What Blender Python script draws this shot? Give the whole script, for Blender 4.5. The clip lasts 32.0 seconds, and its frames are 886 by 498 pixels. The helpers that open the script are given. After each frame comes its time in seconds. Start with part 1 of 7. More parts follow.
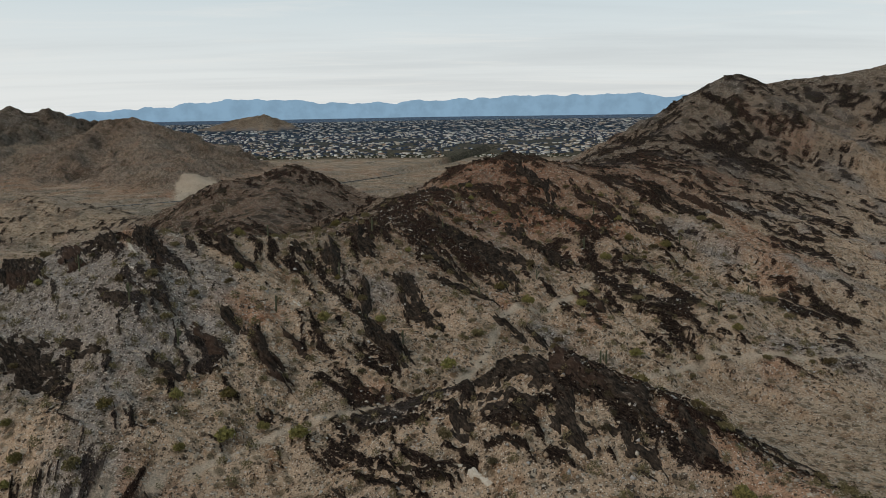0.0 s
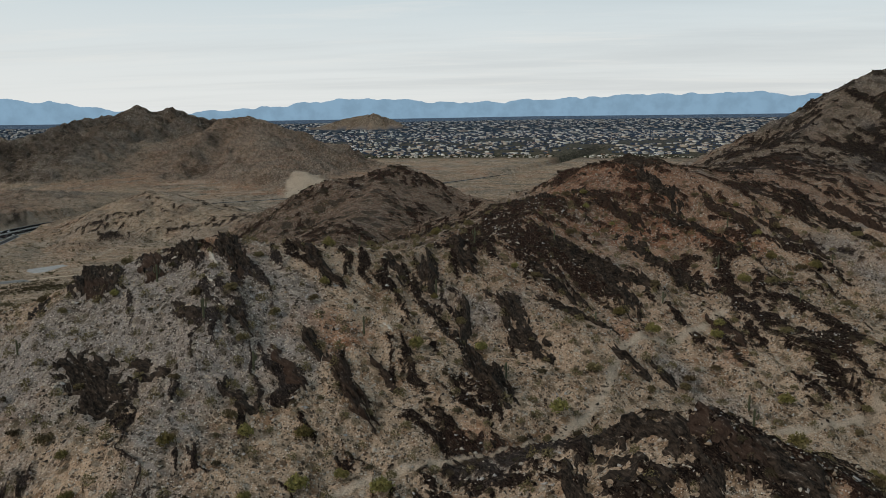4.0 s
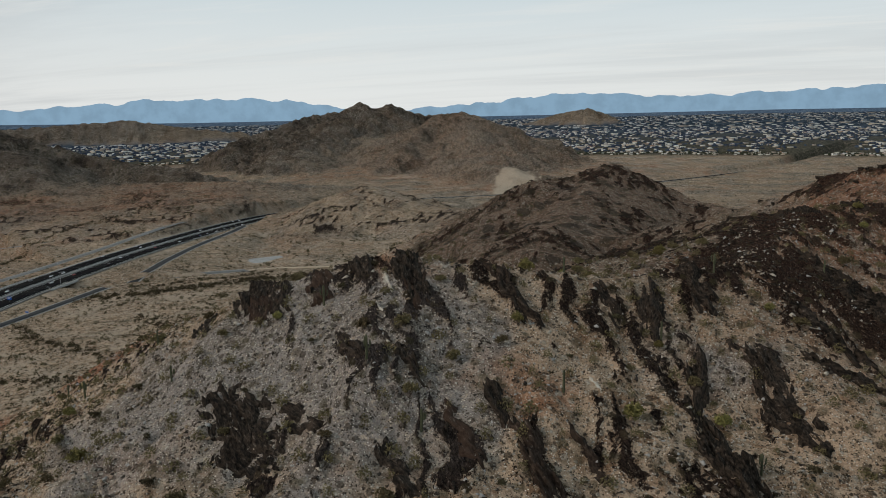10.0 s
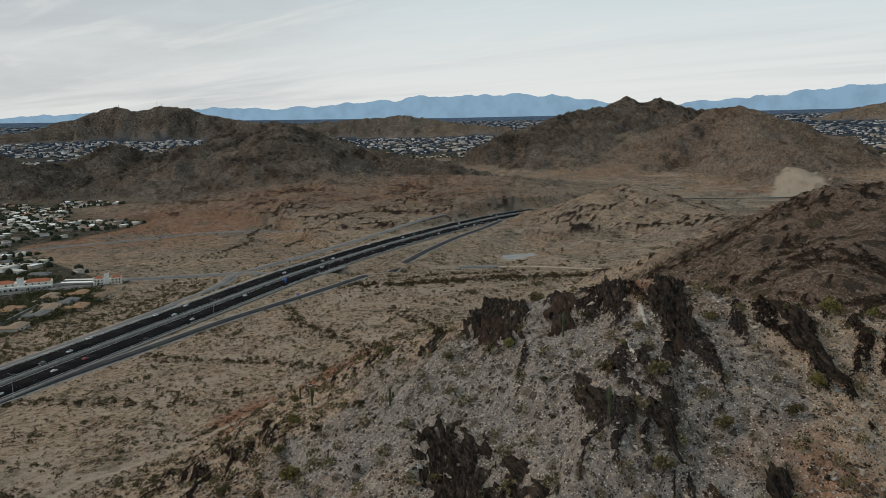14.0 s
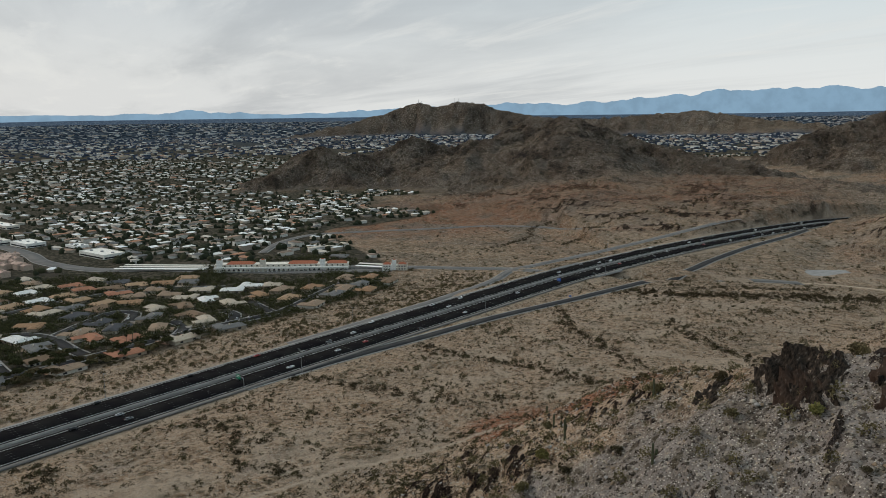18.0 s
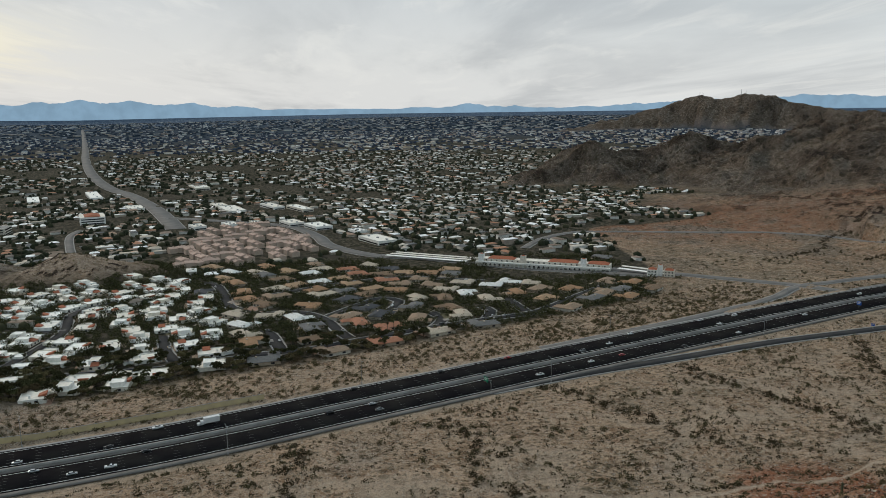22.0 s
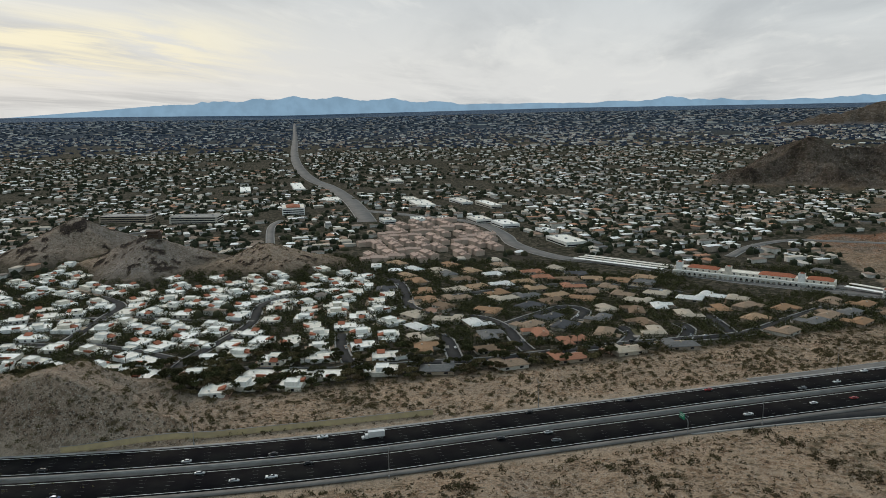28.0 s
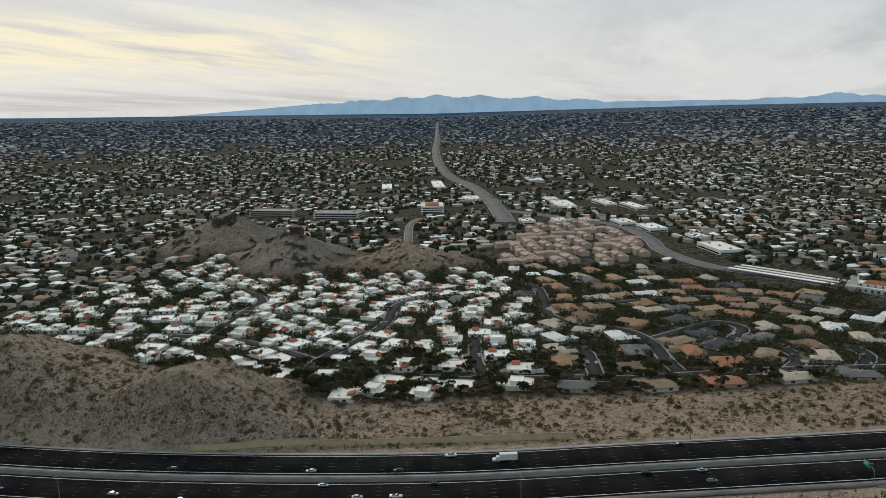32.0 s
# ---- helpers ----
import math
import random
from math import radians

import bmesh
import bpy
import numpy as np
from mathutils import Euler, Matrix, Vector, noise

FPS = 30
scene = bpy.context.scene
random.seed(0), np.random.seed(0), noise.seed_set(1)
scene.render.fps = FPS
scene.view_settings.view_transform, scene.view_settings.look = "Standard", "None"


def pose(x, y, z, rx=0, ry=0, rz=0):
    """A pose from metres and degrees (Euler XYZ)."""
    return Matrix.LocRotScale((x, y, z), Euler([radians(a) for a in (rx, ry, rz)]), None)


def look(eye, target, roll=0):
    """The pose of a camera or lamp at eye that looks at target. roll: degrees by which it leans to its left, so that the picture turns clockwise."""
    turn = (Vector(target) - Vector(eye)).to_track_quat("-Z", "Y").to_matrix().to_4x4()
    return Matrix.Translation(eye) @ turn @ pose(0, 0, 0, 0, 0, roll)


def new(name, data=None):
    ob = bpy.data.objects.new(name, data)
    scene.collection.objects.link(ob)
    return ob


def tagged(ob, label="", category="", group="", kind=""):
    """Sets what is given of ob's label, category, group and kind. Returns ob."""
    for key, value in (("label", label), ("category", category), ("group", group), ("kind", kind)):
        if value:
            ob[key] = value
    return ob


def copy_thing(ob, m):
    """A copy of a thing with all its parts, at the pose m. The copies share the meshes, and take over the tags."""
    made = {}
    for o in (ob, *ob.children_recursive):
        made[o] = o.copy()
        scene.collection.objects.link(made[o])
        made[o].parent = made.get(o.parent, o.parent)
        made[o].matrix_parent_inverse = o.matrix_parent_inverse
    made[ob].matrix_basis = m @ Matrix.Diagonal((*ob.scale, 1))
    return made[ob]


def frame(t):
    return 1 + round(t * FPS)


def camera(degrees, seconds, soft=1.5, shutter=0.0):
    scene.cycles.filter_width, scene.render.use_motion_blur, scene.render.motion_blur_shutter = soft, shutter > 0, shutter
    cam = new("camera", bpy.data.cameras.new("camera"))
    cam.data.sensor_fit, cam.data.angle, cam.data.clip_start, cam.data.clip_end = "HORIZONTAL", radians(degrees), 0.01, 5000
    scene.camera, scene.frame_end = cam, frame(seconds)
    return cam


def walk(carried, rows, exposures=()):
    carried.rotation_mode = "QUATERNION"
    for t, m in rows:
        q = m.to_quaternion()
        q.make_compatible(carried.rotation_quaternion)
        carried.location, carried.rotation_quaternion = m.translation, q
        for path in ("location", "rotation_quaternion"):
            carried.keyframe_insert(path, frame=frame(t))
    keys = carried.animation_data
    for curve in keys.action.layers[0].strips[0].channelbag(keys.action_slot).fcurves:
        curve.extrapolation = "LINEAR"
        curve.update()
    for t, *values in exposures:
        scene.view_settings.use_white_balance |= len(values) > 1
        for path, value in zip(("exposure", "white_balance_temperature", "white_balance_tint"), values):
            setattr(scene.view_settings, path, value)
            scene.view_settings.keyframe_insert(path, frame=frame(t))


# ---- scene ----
# ---------------------------------------------------------------- camera
cam = camera(60.64, 32.0, soft=0.6)
# seconds, x, y, z, heading to the left, tilt, lean to the right
FLIGHT = [
    (0.0, -0.00, 0.00, 159.93, 0.002, -9.164, 0.414),
    (0.5, -0.12, 4.74, 159.84, 1.010, -9.151, 0.386),
    (1.0, -0.18, 9.42, 159.73, 1.952, -9.139, 0.352),
    (1.5, -0.35, 14.09, 159.67, 2.921, -9.136, 0.319),
    (2.0, -0.75, 18.78, 159.69, 3.923, -9.141, 0.289),
    (2.5, -1.09, 23.23, 159.77, 4.972, -9.148, 0.260),
    (3.0, -1.46, 27.37, 159.90, 5.998, -9.155, 0.233),
    (3.5, -1.86, 31.50, 160.02, 7.012, -9.163, 0.212),
    (4.0, -2.39, 35.80, 160.11, 7.997, -9.173, 0.204),
    (4.5, -3.02, 40.21, 160.17, 8.989, -9.183, 0.208),
    (5.0, -3.73, 44.69, 160.22, 10.023, -9.196, 0.219),
    (5.5, -4.46, 49.20, 160.26, 11.135, -9.211, 0.228),
    (6.0, -5.21, 53.69, 160.31, 12.359, -9.230, 0.235),
    (6.5, -6.05, 58.06, 160.37, 13.810, -9.253, 0.250),
    (7.0, -6.94, 62.43, 160.44, 15.189, -9.281, 0.286),
    (7.5, -7.86, 66.84, 160.52, 16.568, -9.313, 0.342),
    (8.0, -8.95, 71.12, 160.56, 17.930, -9.345, 0.403),
    (8.5, -10.01, 75.34, 160.56, 19.178, -9.373, 0.447),
    (9.0, -11.49, 79.40, 160.54, 20.235, -9.395, 0.465),
    (9.5, -12.94, 83.48, 160.53, 21.960, -9.417, 0.458),
    (10.0, -14.52, 87.53, 160.50, 23.848, -9.437, 0.443),
    (10.5, -16.07, 91.66, 160.48, 25.946, -9.458, 0.432),
    (11.0, -17.70, 95.65, 160.49, 28.069, -9.479, 0.426),
    (11.5, -19.47, 99.53, 160.56, 30.510, -9.503, 0.425),
    (12.0, -21.32, 103.31, 160.68, 32.778, -9.531, 0.424),
    (12.5, -23.37, 107.10, 160.82, 35.162, -9.562, 0.423),
    (13.0, -25.44, 110.84, 160.92, 38.075, -9.599, 0.419),
    (13.5, -27.94, 114.53, 160.96, 40.791, -9.640, 0.415),
    (14.0, -30.44, 118.14, 160.95, 43.410, -9.683, 0.418),
    (14.5, -32.81, 121.41, 160.91, 45.943, -9.726, 0.430),
    (15.0, -34.85, 124.32, 160.87, 48.537, -9.763, 0.448),
    (15.5, -36.75, 126.94, 160.85, 51.181, -9.793, 0.463),
    (16.0, -38.68, 129.33, 160.90, 53.864, -9.816, 0.463),
    (16.5, -40.83, 131.58, 161.03, 56.573, -9.835, 0.441),
    (17.0, -43.38, 133.76, 161.25, 59.299, -9.855, 0.402),
    (17.5, -46.11, 135.75, 161.49, 62.049, -9.880, 0.357),
    (18.0, -48.92, 137.43, 161.73, 64.767, -9.916, 0.315),
    (18.5, -51.89, 139.15, 161.97, 67.412, -9.962, 0.284),
    (19.0, -55.10, 140.84, 162.21, 69.933, -10.016, 0.270),
    (19.5, -58.29, 142.61, 162.46, 72.469, -10.073, 0.276),
    (20.0, -61.73, 144.43, 162.73, 74.991, -10.129, 0.296),
    (20.5, -65.31, 146.04, 163.00, 77.521, -10.181, 0.321),
    (21.0, -68.60, 147.60, 163.25, 80.085, -10.231, 0.337),
    (21.5, -71.84, 148.74, 163.49, 82.586, -10.280, 0.340),
    (22.0, -75.12, 149.57, 163.70, 84.989, -10.332, 0.334),
    (22.5, -78.59, 150.22, 163.86, 85.871, -10.384, 0.329),
    (23.0, -82.18, 150.75, 163.96, 86.623, -10.432, 0.335),
    (23.5, -85.85, 151.26, 164.02, 87.760, -10.475, 0.354),
    (24.0, -89.53, 151.70, 164.05, 89.034, -10.511, 0.384),
    (24.5, -93.24, 151.93, 164.10, 90.263, -10.542, 0.416),
    (25.0, -96.91, 152.12, 164.15, 91.471, -10.568, 0.448),
    (25.5, -100.54, 152.28, 164.19, 92.690, -10.592, 0.476),
    (26.0, -104.19, 152.44, 164.20, 93.952, -10.616, 0.500),
    (26.5, -107.86, 152.62, 164.19, 95.290, -10.637, 0.527),
    (27.0, -111.58, 152.85, 164.13, 96.737, -10.648, 0.561),
    (27.5, -115.34, 152.76, 164.01, 98.158, -10.647, 0.606),
    (28.0, -119.05, 152.47, 163.84, 99.510, -10.639, 0.657),
    (28.5, -122.70, 152.00, 163.63, 100.842, -10.629, 0.706),
    (29.0, -126.36, 151.50, 163.40, 102.181, -10.623, 0.752),
    (29.5, -130.03, 150.85, 163.17, 103.530, -10.621, 0.797),
    (30.0, -133.54, 149.92, 163.00, 104.872, -10.622, 0.838),
    (30.5, -137.00, 148.85, 162.91, 106.190, -10.624, 0.863),
    (31.0, -140.44, 147.63, 162.91, 107.475, -10.628, 0.870),
    (31.5, -143.82, 146.31, 162.97, 108.793, -10.635, 0.861),
    (32.0, -147.17, 145.04, 163.04, 110.098, -10.644, 0.849),
]
walk(cam, [(t, pose(x, y, z, 0, 0, yaw) @ pose(0, 0, 0, 90 + tilt, 0, 0) @ pose(0, 0, 0, 0, 0, -lean))
           for t, x, y, z, yaw, tilt, lean in FLIGHT])
# ---------------------------------------------------------------- sky and sun
SUN_YAW, SUN_UP = 133.0, 30.0          # heading to the left of +y, height above the horizon


def tree_of(owner):
    owner.use_nodes = True
    t = owner.node_tree
    t.nodes.clear()
    return t


def nd(t, kind, **inputs):
    """A node of that kind, with its inputs set to values or linked to sockets."""
    n = t.nodes.new(kind)
    for key, value in inputs.items():
        slot = int(key[1:]) if key[0] == "i" and key[1:].isdigit() else key.replace("_", " ")
        if isinstance(value, bpy.types.NodeSocket):
            t.links.new(value, n.inputs[slot])
        else:
            n.inputs[slot].default_value = value
    return n


def mth(t, op, a, b=0.0, c=0.0, clamp=False):
    n = nd(t, "ShaderNodeMath", i0=a, i1=b, i2=c)
    n.operation, n.use_clamp = op, clamp
    return n.outputs[0]


def mixc(t, f, a, b):
    n = t.nodes.new("ShaderNodeMix")
    n.data_type = "RGBA"
    for slot, value in ((0, f), (6, a), (7, b)):
        if isinstance(value, bpy.types.NodeSocket):
            t.links.new(value, n.inputs[slot])
        else:
            n.inputs[slot].default_value = (*value, 1.0) if isinstance(value, tuple) and len(value) == 3 else value
    return n.outputs[2]


def span(t, v, lo, hi, a=0.0, b=1.0, smooth=True):
    n = nd(t, "ShaderNodeMapRange", i0=v, i1=lo, i2=hi, i3=a, i4=b)
    n.interpolation_type = "SMOOTHSTEP" if smooth else "LINEAR"
    return n.outputs[0]


world = bpy.data.worlds.new("overcast_sky")
scene.world = world
t = tree_of(world)
gen = t.nodes.new("ShaderNodeTexCoord").outputs["Generated"]
axes = nd(t, "ShaderNodeSeparateXYZ", Vector=gen)
up = axes.outputs[2]
sky = t.nodes.new("ShaderNodeTexSky")
sky.sky_type, sky.sun_disc = "NISHITA", False
sky.sun_elevation, sky.sun_rotation = radians(SUN_UP), radians(-SUN_YAW)
sky.air_density, sky.dust_density = 1.2, 2.5
blue = nd(t, "ShaderNodeBackground", Color=sky.outputs[0], Strength=0.06)
# cloud deck: the ray meets a flat layer, whose streaks run nearly along one heading
flat = mth(t, "ADD", mth(t, "MAXIMUM", up, 0.0), 0.055)
deck = nd(t, "ShaderNodeCombineXYZ", X=mth(t, "DIVIDE", axes.outputs[0], flat), Y=mth(t, "DIVIDE", axes.outputs[1], flat))
turned = nd(t, "ShaderNodeMapping", Vector=deck.outputs[0], Rotation=(0, 0, radians(28)), Scale=(0.22, 0.75, 1.0))
broad = nd(t, "ShaderNodeTexNoise", Vector=turned.outputs[0], Scale=0.55, Detail=7.0, Roughness=0.58, Distortion=0.35)
thin = nd(t, "ShaderNodeTexNoise", Vector=turned.outputs[0], Scale=2.1, Detail=6.0, Roughness=0.6, Distortion=0.6)
sunward = nd(t, "ShaderNodeVectorMath", i0=gen, i1=(-math.sin(radians(SUN_YAW)), math.cos(radians(SUN_YAW)), 0.06))
sunward.operation = "DOT_PRODUCT"
near_sun = sunward.outputs["Value"]
base = mixc(t, span(t, up, 0.0, 0.30), (0.84, 0.86, 0.85), (0.50, 0.64, 0.71))
warm_side = span(t, near_sun, -0.2, 0.95)
base = mixc(t, mth(t, "MULTIPLY", warm_side, 0.75), base, mixc(t, span(t, up, 0.0, 0.3), (0.72, 0.73, 0.73), (0.50, 0.53, 0.57)))
deep = mth(t, "MULTIPLY", span(t, broad.outputs[0], 0.42, 0.68), mth(t, "MULTIPLY_ADD", warm_side, 0.35, 0.30))
base = mixc(t, deep, base, (0.40, 0.43, 0.46))
wisp = mth(t, "MULTIPLY", span(t, thin.outputs[0], 0.50, 0.70), 0.45)
base = mixc(t, wisp, base, (0.83, 0.84, 0.82))
glow = mth(t, "MULTIPLY", span(t, near_sun, 0.90, 0.995), mth(t, "MULTIPLY", span(t, up, 0.02, 0.06), span(t, up, 0.13, 0.085)))
glow = mth(t, "MULTIPLY", glow, span(t, thin.outputs[0], 0.36, 0.60))
base = mixc(t, mth(t, "MULTIPLY", glow, 0.8), base, (0.95, 0.88, 0.64))
clouds = nd(t, "ShaderNodeBackground", Color=base, Strength=1.0)
both = nd(t, "ShaderNodeMixShader", i0=0.90, i1=blue.outputs[0], i2=clouds.outputs[0])
nd(t, "ShaderNodeOutputWorld", Surface=both.outputs[0])

sun = new("sun", bpy.data.lights.new("sun", "SUN"))
sun.data.energy, sun.data.angle, sun.data.color = 1.5, radians(11), (1.0, 0.93, 0.82)
sun.matrix_world = look((0, 0, 0), (math.sin(radians(SUN_YAW)) * math.cos(radians(SUN_UP)),
                                    -math.cos(radians(SUN_YAW)) * math.cos(radians(SUN_UP)), -math.sin(radians(SUN_UP))))

# ---------------------------------------------------------------- materials
def principled(name, rough=0.9, metal=0.0, spec=0.3):
    m = bpy.data.materials.new(name)
    t = tree_of(m)
    b = nd(t, "ShaderNodeBsdfPrincipled", Roughness=rough, Metallic=metal)
    b.inputs["Specular IOR Level"].default_value = spec
    nd(t, "ShaderNodeOutputMaterial", Surface=b.outputs[0])
    return m, t, b


def noise_of(t, vec, scale, detail=4.0, rough=0.55, warp=0.0):
    return nd(t, "ShaderNodeTexNoise", Vector=vec, Scale=scale, Detail=detail, Roughness=rough, Distortion=warp).outputs[0]


def bumped(t, b, height, strength=0.4, far=0.3):
    n = nd(t, "ShaderNodeBump", Strength=strength, Distance=far, Height=height)
    t.links.new(n.outputs[0], b.inputs["Normal"])


def worn(name, color, other, scale=1.0, rough=0.85, metal=0.0, spread=0.25, bump=0.15, island=False, spec=0.12):
    """A plain surface: two tones in patches, finer grain, a shade of its own for every object or piece."""
    m, t, b = principled(name, rough, metal, spec)
    pos = t.nodes.new("ShaderNodeTexCoord").outputs["Object"]
    f1 = noise_of(t, pos, scale, 4.0)
    f2 = noise_of(t, pos, scale * 9.0, 3.0)
    col = mixc(t, span(t, f1, 0.35, 0.68), color, other)
    rnd = t.nodes.new("ShaderNodeNewGeometry").outputs["Random Per Island"] if island else t.nodes.new("ShaderNodeObjectInfo").outputs["Random"]
    v = mth(t, "MULTIPLY_ADD", f2, 0.30, 0.85)
    v = mth(t, "MULTIPLY", v, mth(t, "MULTIPLY_ADD", rnd, spread, 1.0 - spread / 2))
    hsv = nd(t, "ShaderNodeHueSaturation", Color=col, Value=v)
    t.links.new(hsv.outputs[0], b.inputs["Base Color"])
    if bump:
        bumped(t, b, f2, bump, 0.1)
    return m


def picked(name, colors, rough=0.9, grain=2.0, bump=0.2, island=True):
    """Each island (or object) takes one of some colours, with grain over it."""
    m, t, b = principled(name, rough, 0.0, 0.1)
    rnd = t.nodes.new("ShaderNodeNewGeometry").outputs["Random Per Island"] if island else t.nodes.new("ShaderNodeObjectInfo").outputs["Random"]
    ramp = t.nodes.new("ShaderNodeValToRGB")
    ramp.color_ramp.interpolation = "CONSTANT"
    for k, c in enumerate(colors):
        e = ramp.color_ramp.elements[k] if k < 2 else ramp.color_ramp.elements.new(k / len(colors))
        e.position, e.color = k / len(colors), (*c, 1.0)
    t.links.new(rnd, ramp.inputs[0])
    pos = t.nodes.new("ShaderNodeTexCoord").outputs["Object"]
    f = noise_of(t, pos, grain, 4.0)
    hsv = nd(t, "ShaderNodeHueSaturation", Color=ramp.outputs[0], Value=mth(t, "MULTIPLY_ADD", f, 0.8, 0.6))
    t.links.new(hsv.outputs[0], b.inputs["Base Color"])
    if bump:
        bumped(t, b, f, bump, 0.1)
    return m


def bed_streaks(t, pos, along_, across_):
    """Noise drawn out along the strike of the beds, which dip as they go down."""
    turned = nd(t, "ShaderNodeMapping", Vector=pos, Rotation=(0.0, 0.0, radians(55.2)))
    tilted = nd(t, "ShaderNodeMapping", Vector=turned.outputs[0], Rotation=(radians(35), 0.0, 0.0), Scale=(along_, across_, across_))
    return noise_of(t, tilted.outputs[0], 1.0, 5.0, 0.62, 0.3)


def ground_material():
    m, t, b = principled("desert_ground", 1.0, 0.0, 0.03)
    pos = t.nodes.new("ShaderNodeTexCoord").outputs["Object"]
    z1 = t.nodes.new("ShaderNodeAttribute")
    z1.attribute_name = "zone_a"
    z2 = t.nodes.new("ShaderNodeAttribute")
    z2.attribute_name = "zone_b"
    a = nd(t, "ShaderNodeSeparateColor", Color=z1.outputs["Color"])
    c = nd(t, "ShaderNodeSeparateColor", Color=z2.outputs["Color"])
    rock, red, grey = a.outputs[0], a.outputs[1], a.outputs[2]
    dusky = z1.outputs["Alpha"]
    pale, town, scrub = c.outputs[0], c.outputs[1], c.outputs[2]
    n40 = noise_of(t, pos, 0.025, 5.0, 0.6)
    n6 = noise_of(t, pos, 0.16, 6.0, 0.62, 0.4)
    n1 = noise_of(t, pos, 0.75, 5.0, 0.68)
    fine = noise_of(t, pos, 2.6, 3.0, 0.65)
    wild = mth(t, "SUBTRACT", 1.0, town)
    soil = mixc(t, span(t, n40, 0.35, 0.68), (0.412, 0.294, 0.202), (0.352, 0.262, 0.187))
    soil = mixc(t, span(t, n6, 0.48, 0.66), soil, (0.225, 0.138, 0.084))
    redc = mixc(t, n6, (0.330, 0.135, 0.072), (0.205, 0.084, 0.046))
    soil = mixc(t, mth(t, "MULTIPLY", red, span(t, n6, 0.25, 0.60, 0.70, 1.0)), soil, redc)
    greyc = mixc(t, span(t, n6, 0.3, 0.7), (0.280, 0.245, 0.220), (0.188, 0.158, 0.138))
    soil = mixc(t, mth(t, "MULTIPLY", grey, span(t, n1, 0.2, 0.55, 0.55, 1.0)), soil, greyc)
    soil = mixc(t, mth(t, "MULTIPLY", span(t, n1, 0.56, 0.66), 0.75), soil, (0.085, 0.062, 0.040))
    soil = mixc(t, mth(t, "MULTIPLY", span(t, n1, 0.44, 0.36), 0.55), soil, (0.44, 0.36, 0.27))
    # hollows and flats with a close cover of low brush
    n14 = noise_of(t, pos, 0.05, 5.0, 0.65, 0.6)
    cover = mth(t, "MULTIPLY", mth(t, "MULTIPLY", scrub, wild), span(t, mth(t, "ADD", n14, mth(t, "MULTIPLY", scrub, 0.10)), 0.47, 0.60))
    soil = mixc(t, mth(t, "MULTIPLY", cover, 0.50), soil, mixc(t, n6, (0.125, 0.100, 0.060), (0.075, 0.064, 0.038)))
    # old weathered slopes, darker all over
    n22 = noise_of(t, pos, 0.045, 8.0, 0.72, 0.8)
    n9 = noise_of(t, pos, 0.11, 7.0, 0.70, 0.6)
    old = mixc(t, span(t, n9, 0.41, 0.59), (0.118, 0.090, 0.073), (0.066, 0.051, 0.042))
    old = mixc(t, red, old, mixc(t, span(t, n9, 0.41, 0.59), (0.205, 0.130, 0.088), (0.105, 0.066, 0.046)))
    soil = mixc(t, mth(t, "MULTIPLY", dusky, span(t, n6, 0.25, 0.5, 0.75, 0.98)), soil, old)
    # runnels and gravel fans, paler and darker in turn
    soil = mixc(t, mth(t, "MULTIPLY", span(t, n22, 0.55, 0.68), mth(t, "MULTIPLY", mth(t, "SUBTRACT", wild, dusky, clamp=True), 0.36)), soil, (0.120, 0.088, 0.058))
    soil = mixc(t, mth(t, "MULTIPLY", span(t, n22, 0.44, 0.33), mth(t, "MULTIPLY", mth(t, "SUBTRACT", wild, dusky, clamp=True), 0.25)), soil, (0.46, 0.38, 0.29))
    soil = mixc(t, mth(t, "MULTIPLY", span(t, n9, 0.54, 0.62), mth(t, "MULTIPLY", wild, 0.45)), soil, (0.105, 0.078, 0.052))
    # cobbles and stones, light and dark
    lump = None
    for size, few, dark, light, much in ((0.38, 0.50, (0.050, 0.038, 0.028), (0.34, 0.29, 0.23), 0.70), (0.85, 0.45, (0.045, 0.035, 0.028), (0.42, 0.37, 0.31), 0.80),
                                         (2.1, 0.45, (0.040, 0.029, 0.022), (0.66, 0.60, 0.52), 0.90)):
        cells = nd(t, "ShaderNodeTexVoronoi", Vector=pos, Scale=size, Randomness=1.0)
        pick = nd(t, "ShaderNodeSeparateColor", Color=cells.outputs["Color"])
        shape = span(t, mth(t, "ADD", cells.outputs["Distance"], mth(t, "MULTIPLY_ADD", fine, 0.4, -0.2)), 0.42, 0.28)
        shape = mth(t, "MULTIPLY", mth(t, "MULTIPLY", shape, wild), span(t, pick.outputs[0], few, few + 0.06))
        soil = mixc(t, mth(t, "MULTIPLY", shape, much), soil, mixc(t, span(t, pick.outputs[1], 0.50, 0.62), dark, light))
        lump = shape if lump is None else mth(t, "ADD", lump, shape)
    # dark desert varnish on the beds of bare rock
    beds = bed_streaks(t, pos, 0.10, 0.75)
    thin = bed_streaks(t, pos, 0.35, 2.2)
    warm = mixc(t, span(t, thin, 0.35, 0.65), (0.005, 0.004, 0.004), (0.048, 0.032, 0.024))
    warm = mixc(t, mth(t, "MULTIPLY", red, 0.65), warm, mixc(t, span(t, thin, 0.35, 0.65), (0.024, 0.013, 0.010), (0.115, 0.055, 0.034)))
    warm = mixc(t, mth(t, "MULTIPLY", grey, 0.85), warm, mixc(t, span(t, thin, 0.35, 0.65), (0.019, 0.015, 0.014), (0.082, 0.067, 0.060)))
    warm = mixc(t, mth(t, "MULTIPLY", span(t, thin, 0.61, 0.70), 0.70), warm, (0.24, 0.20, 0.165))
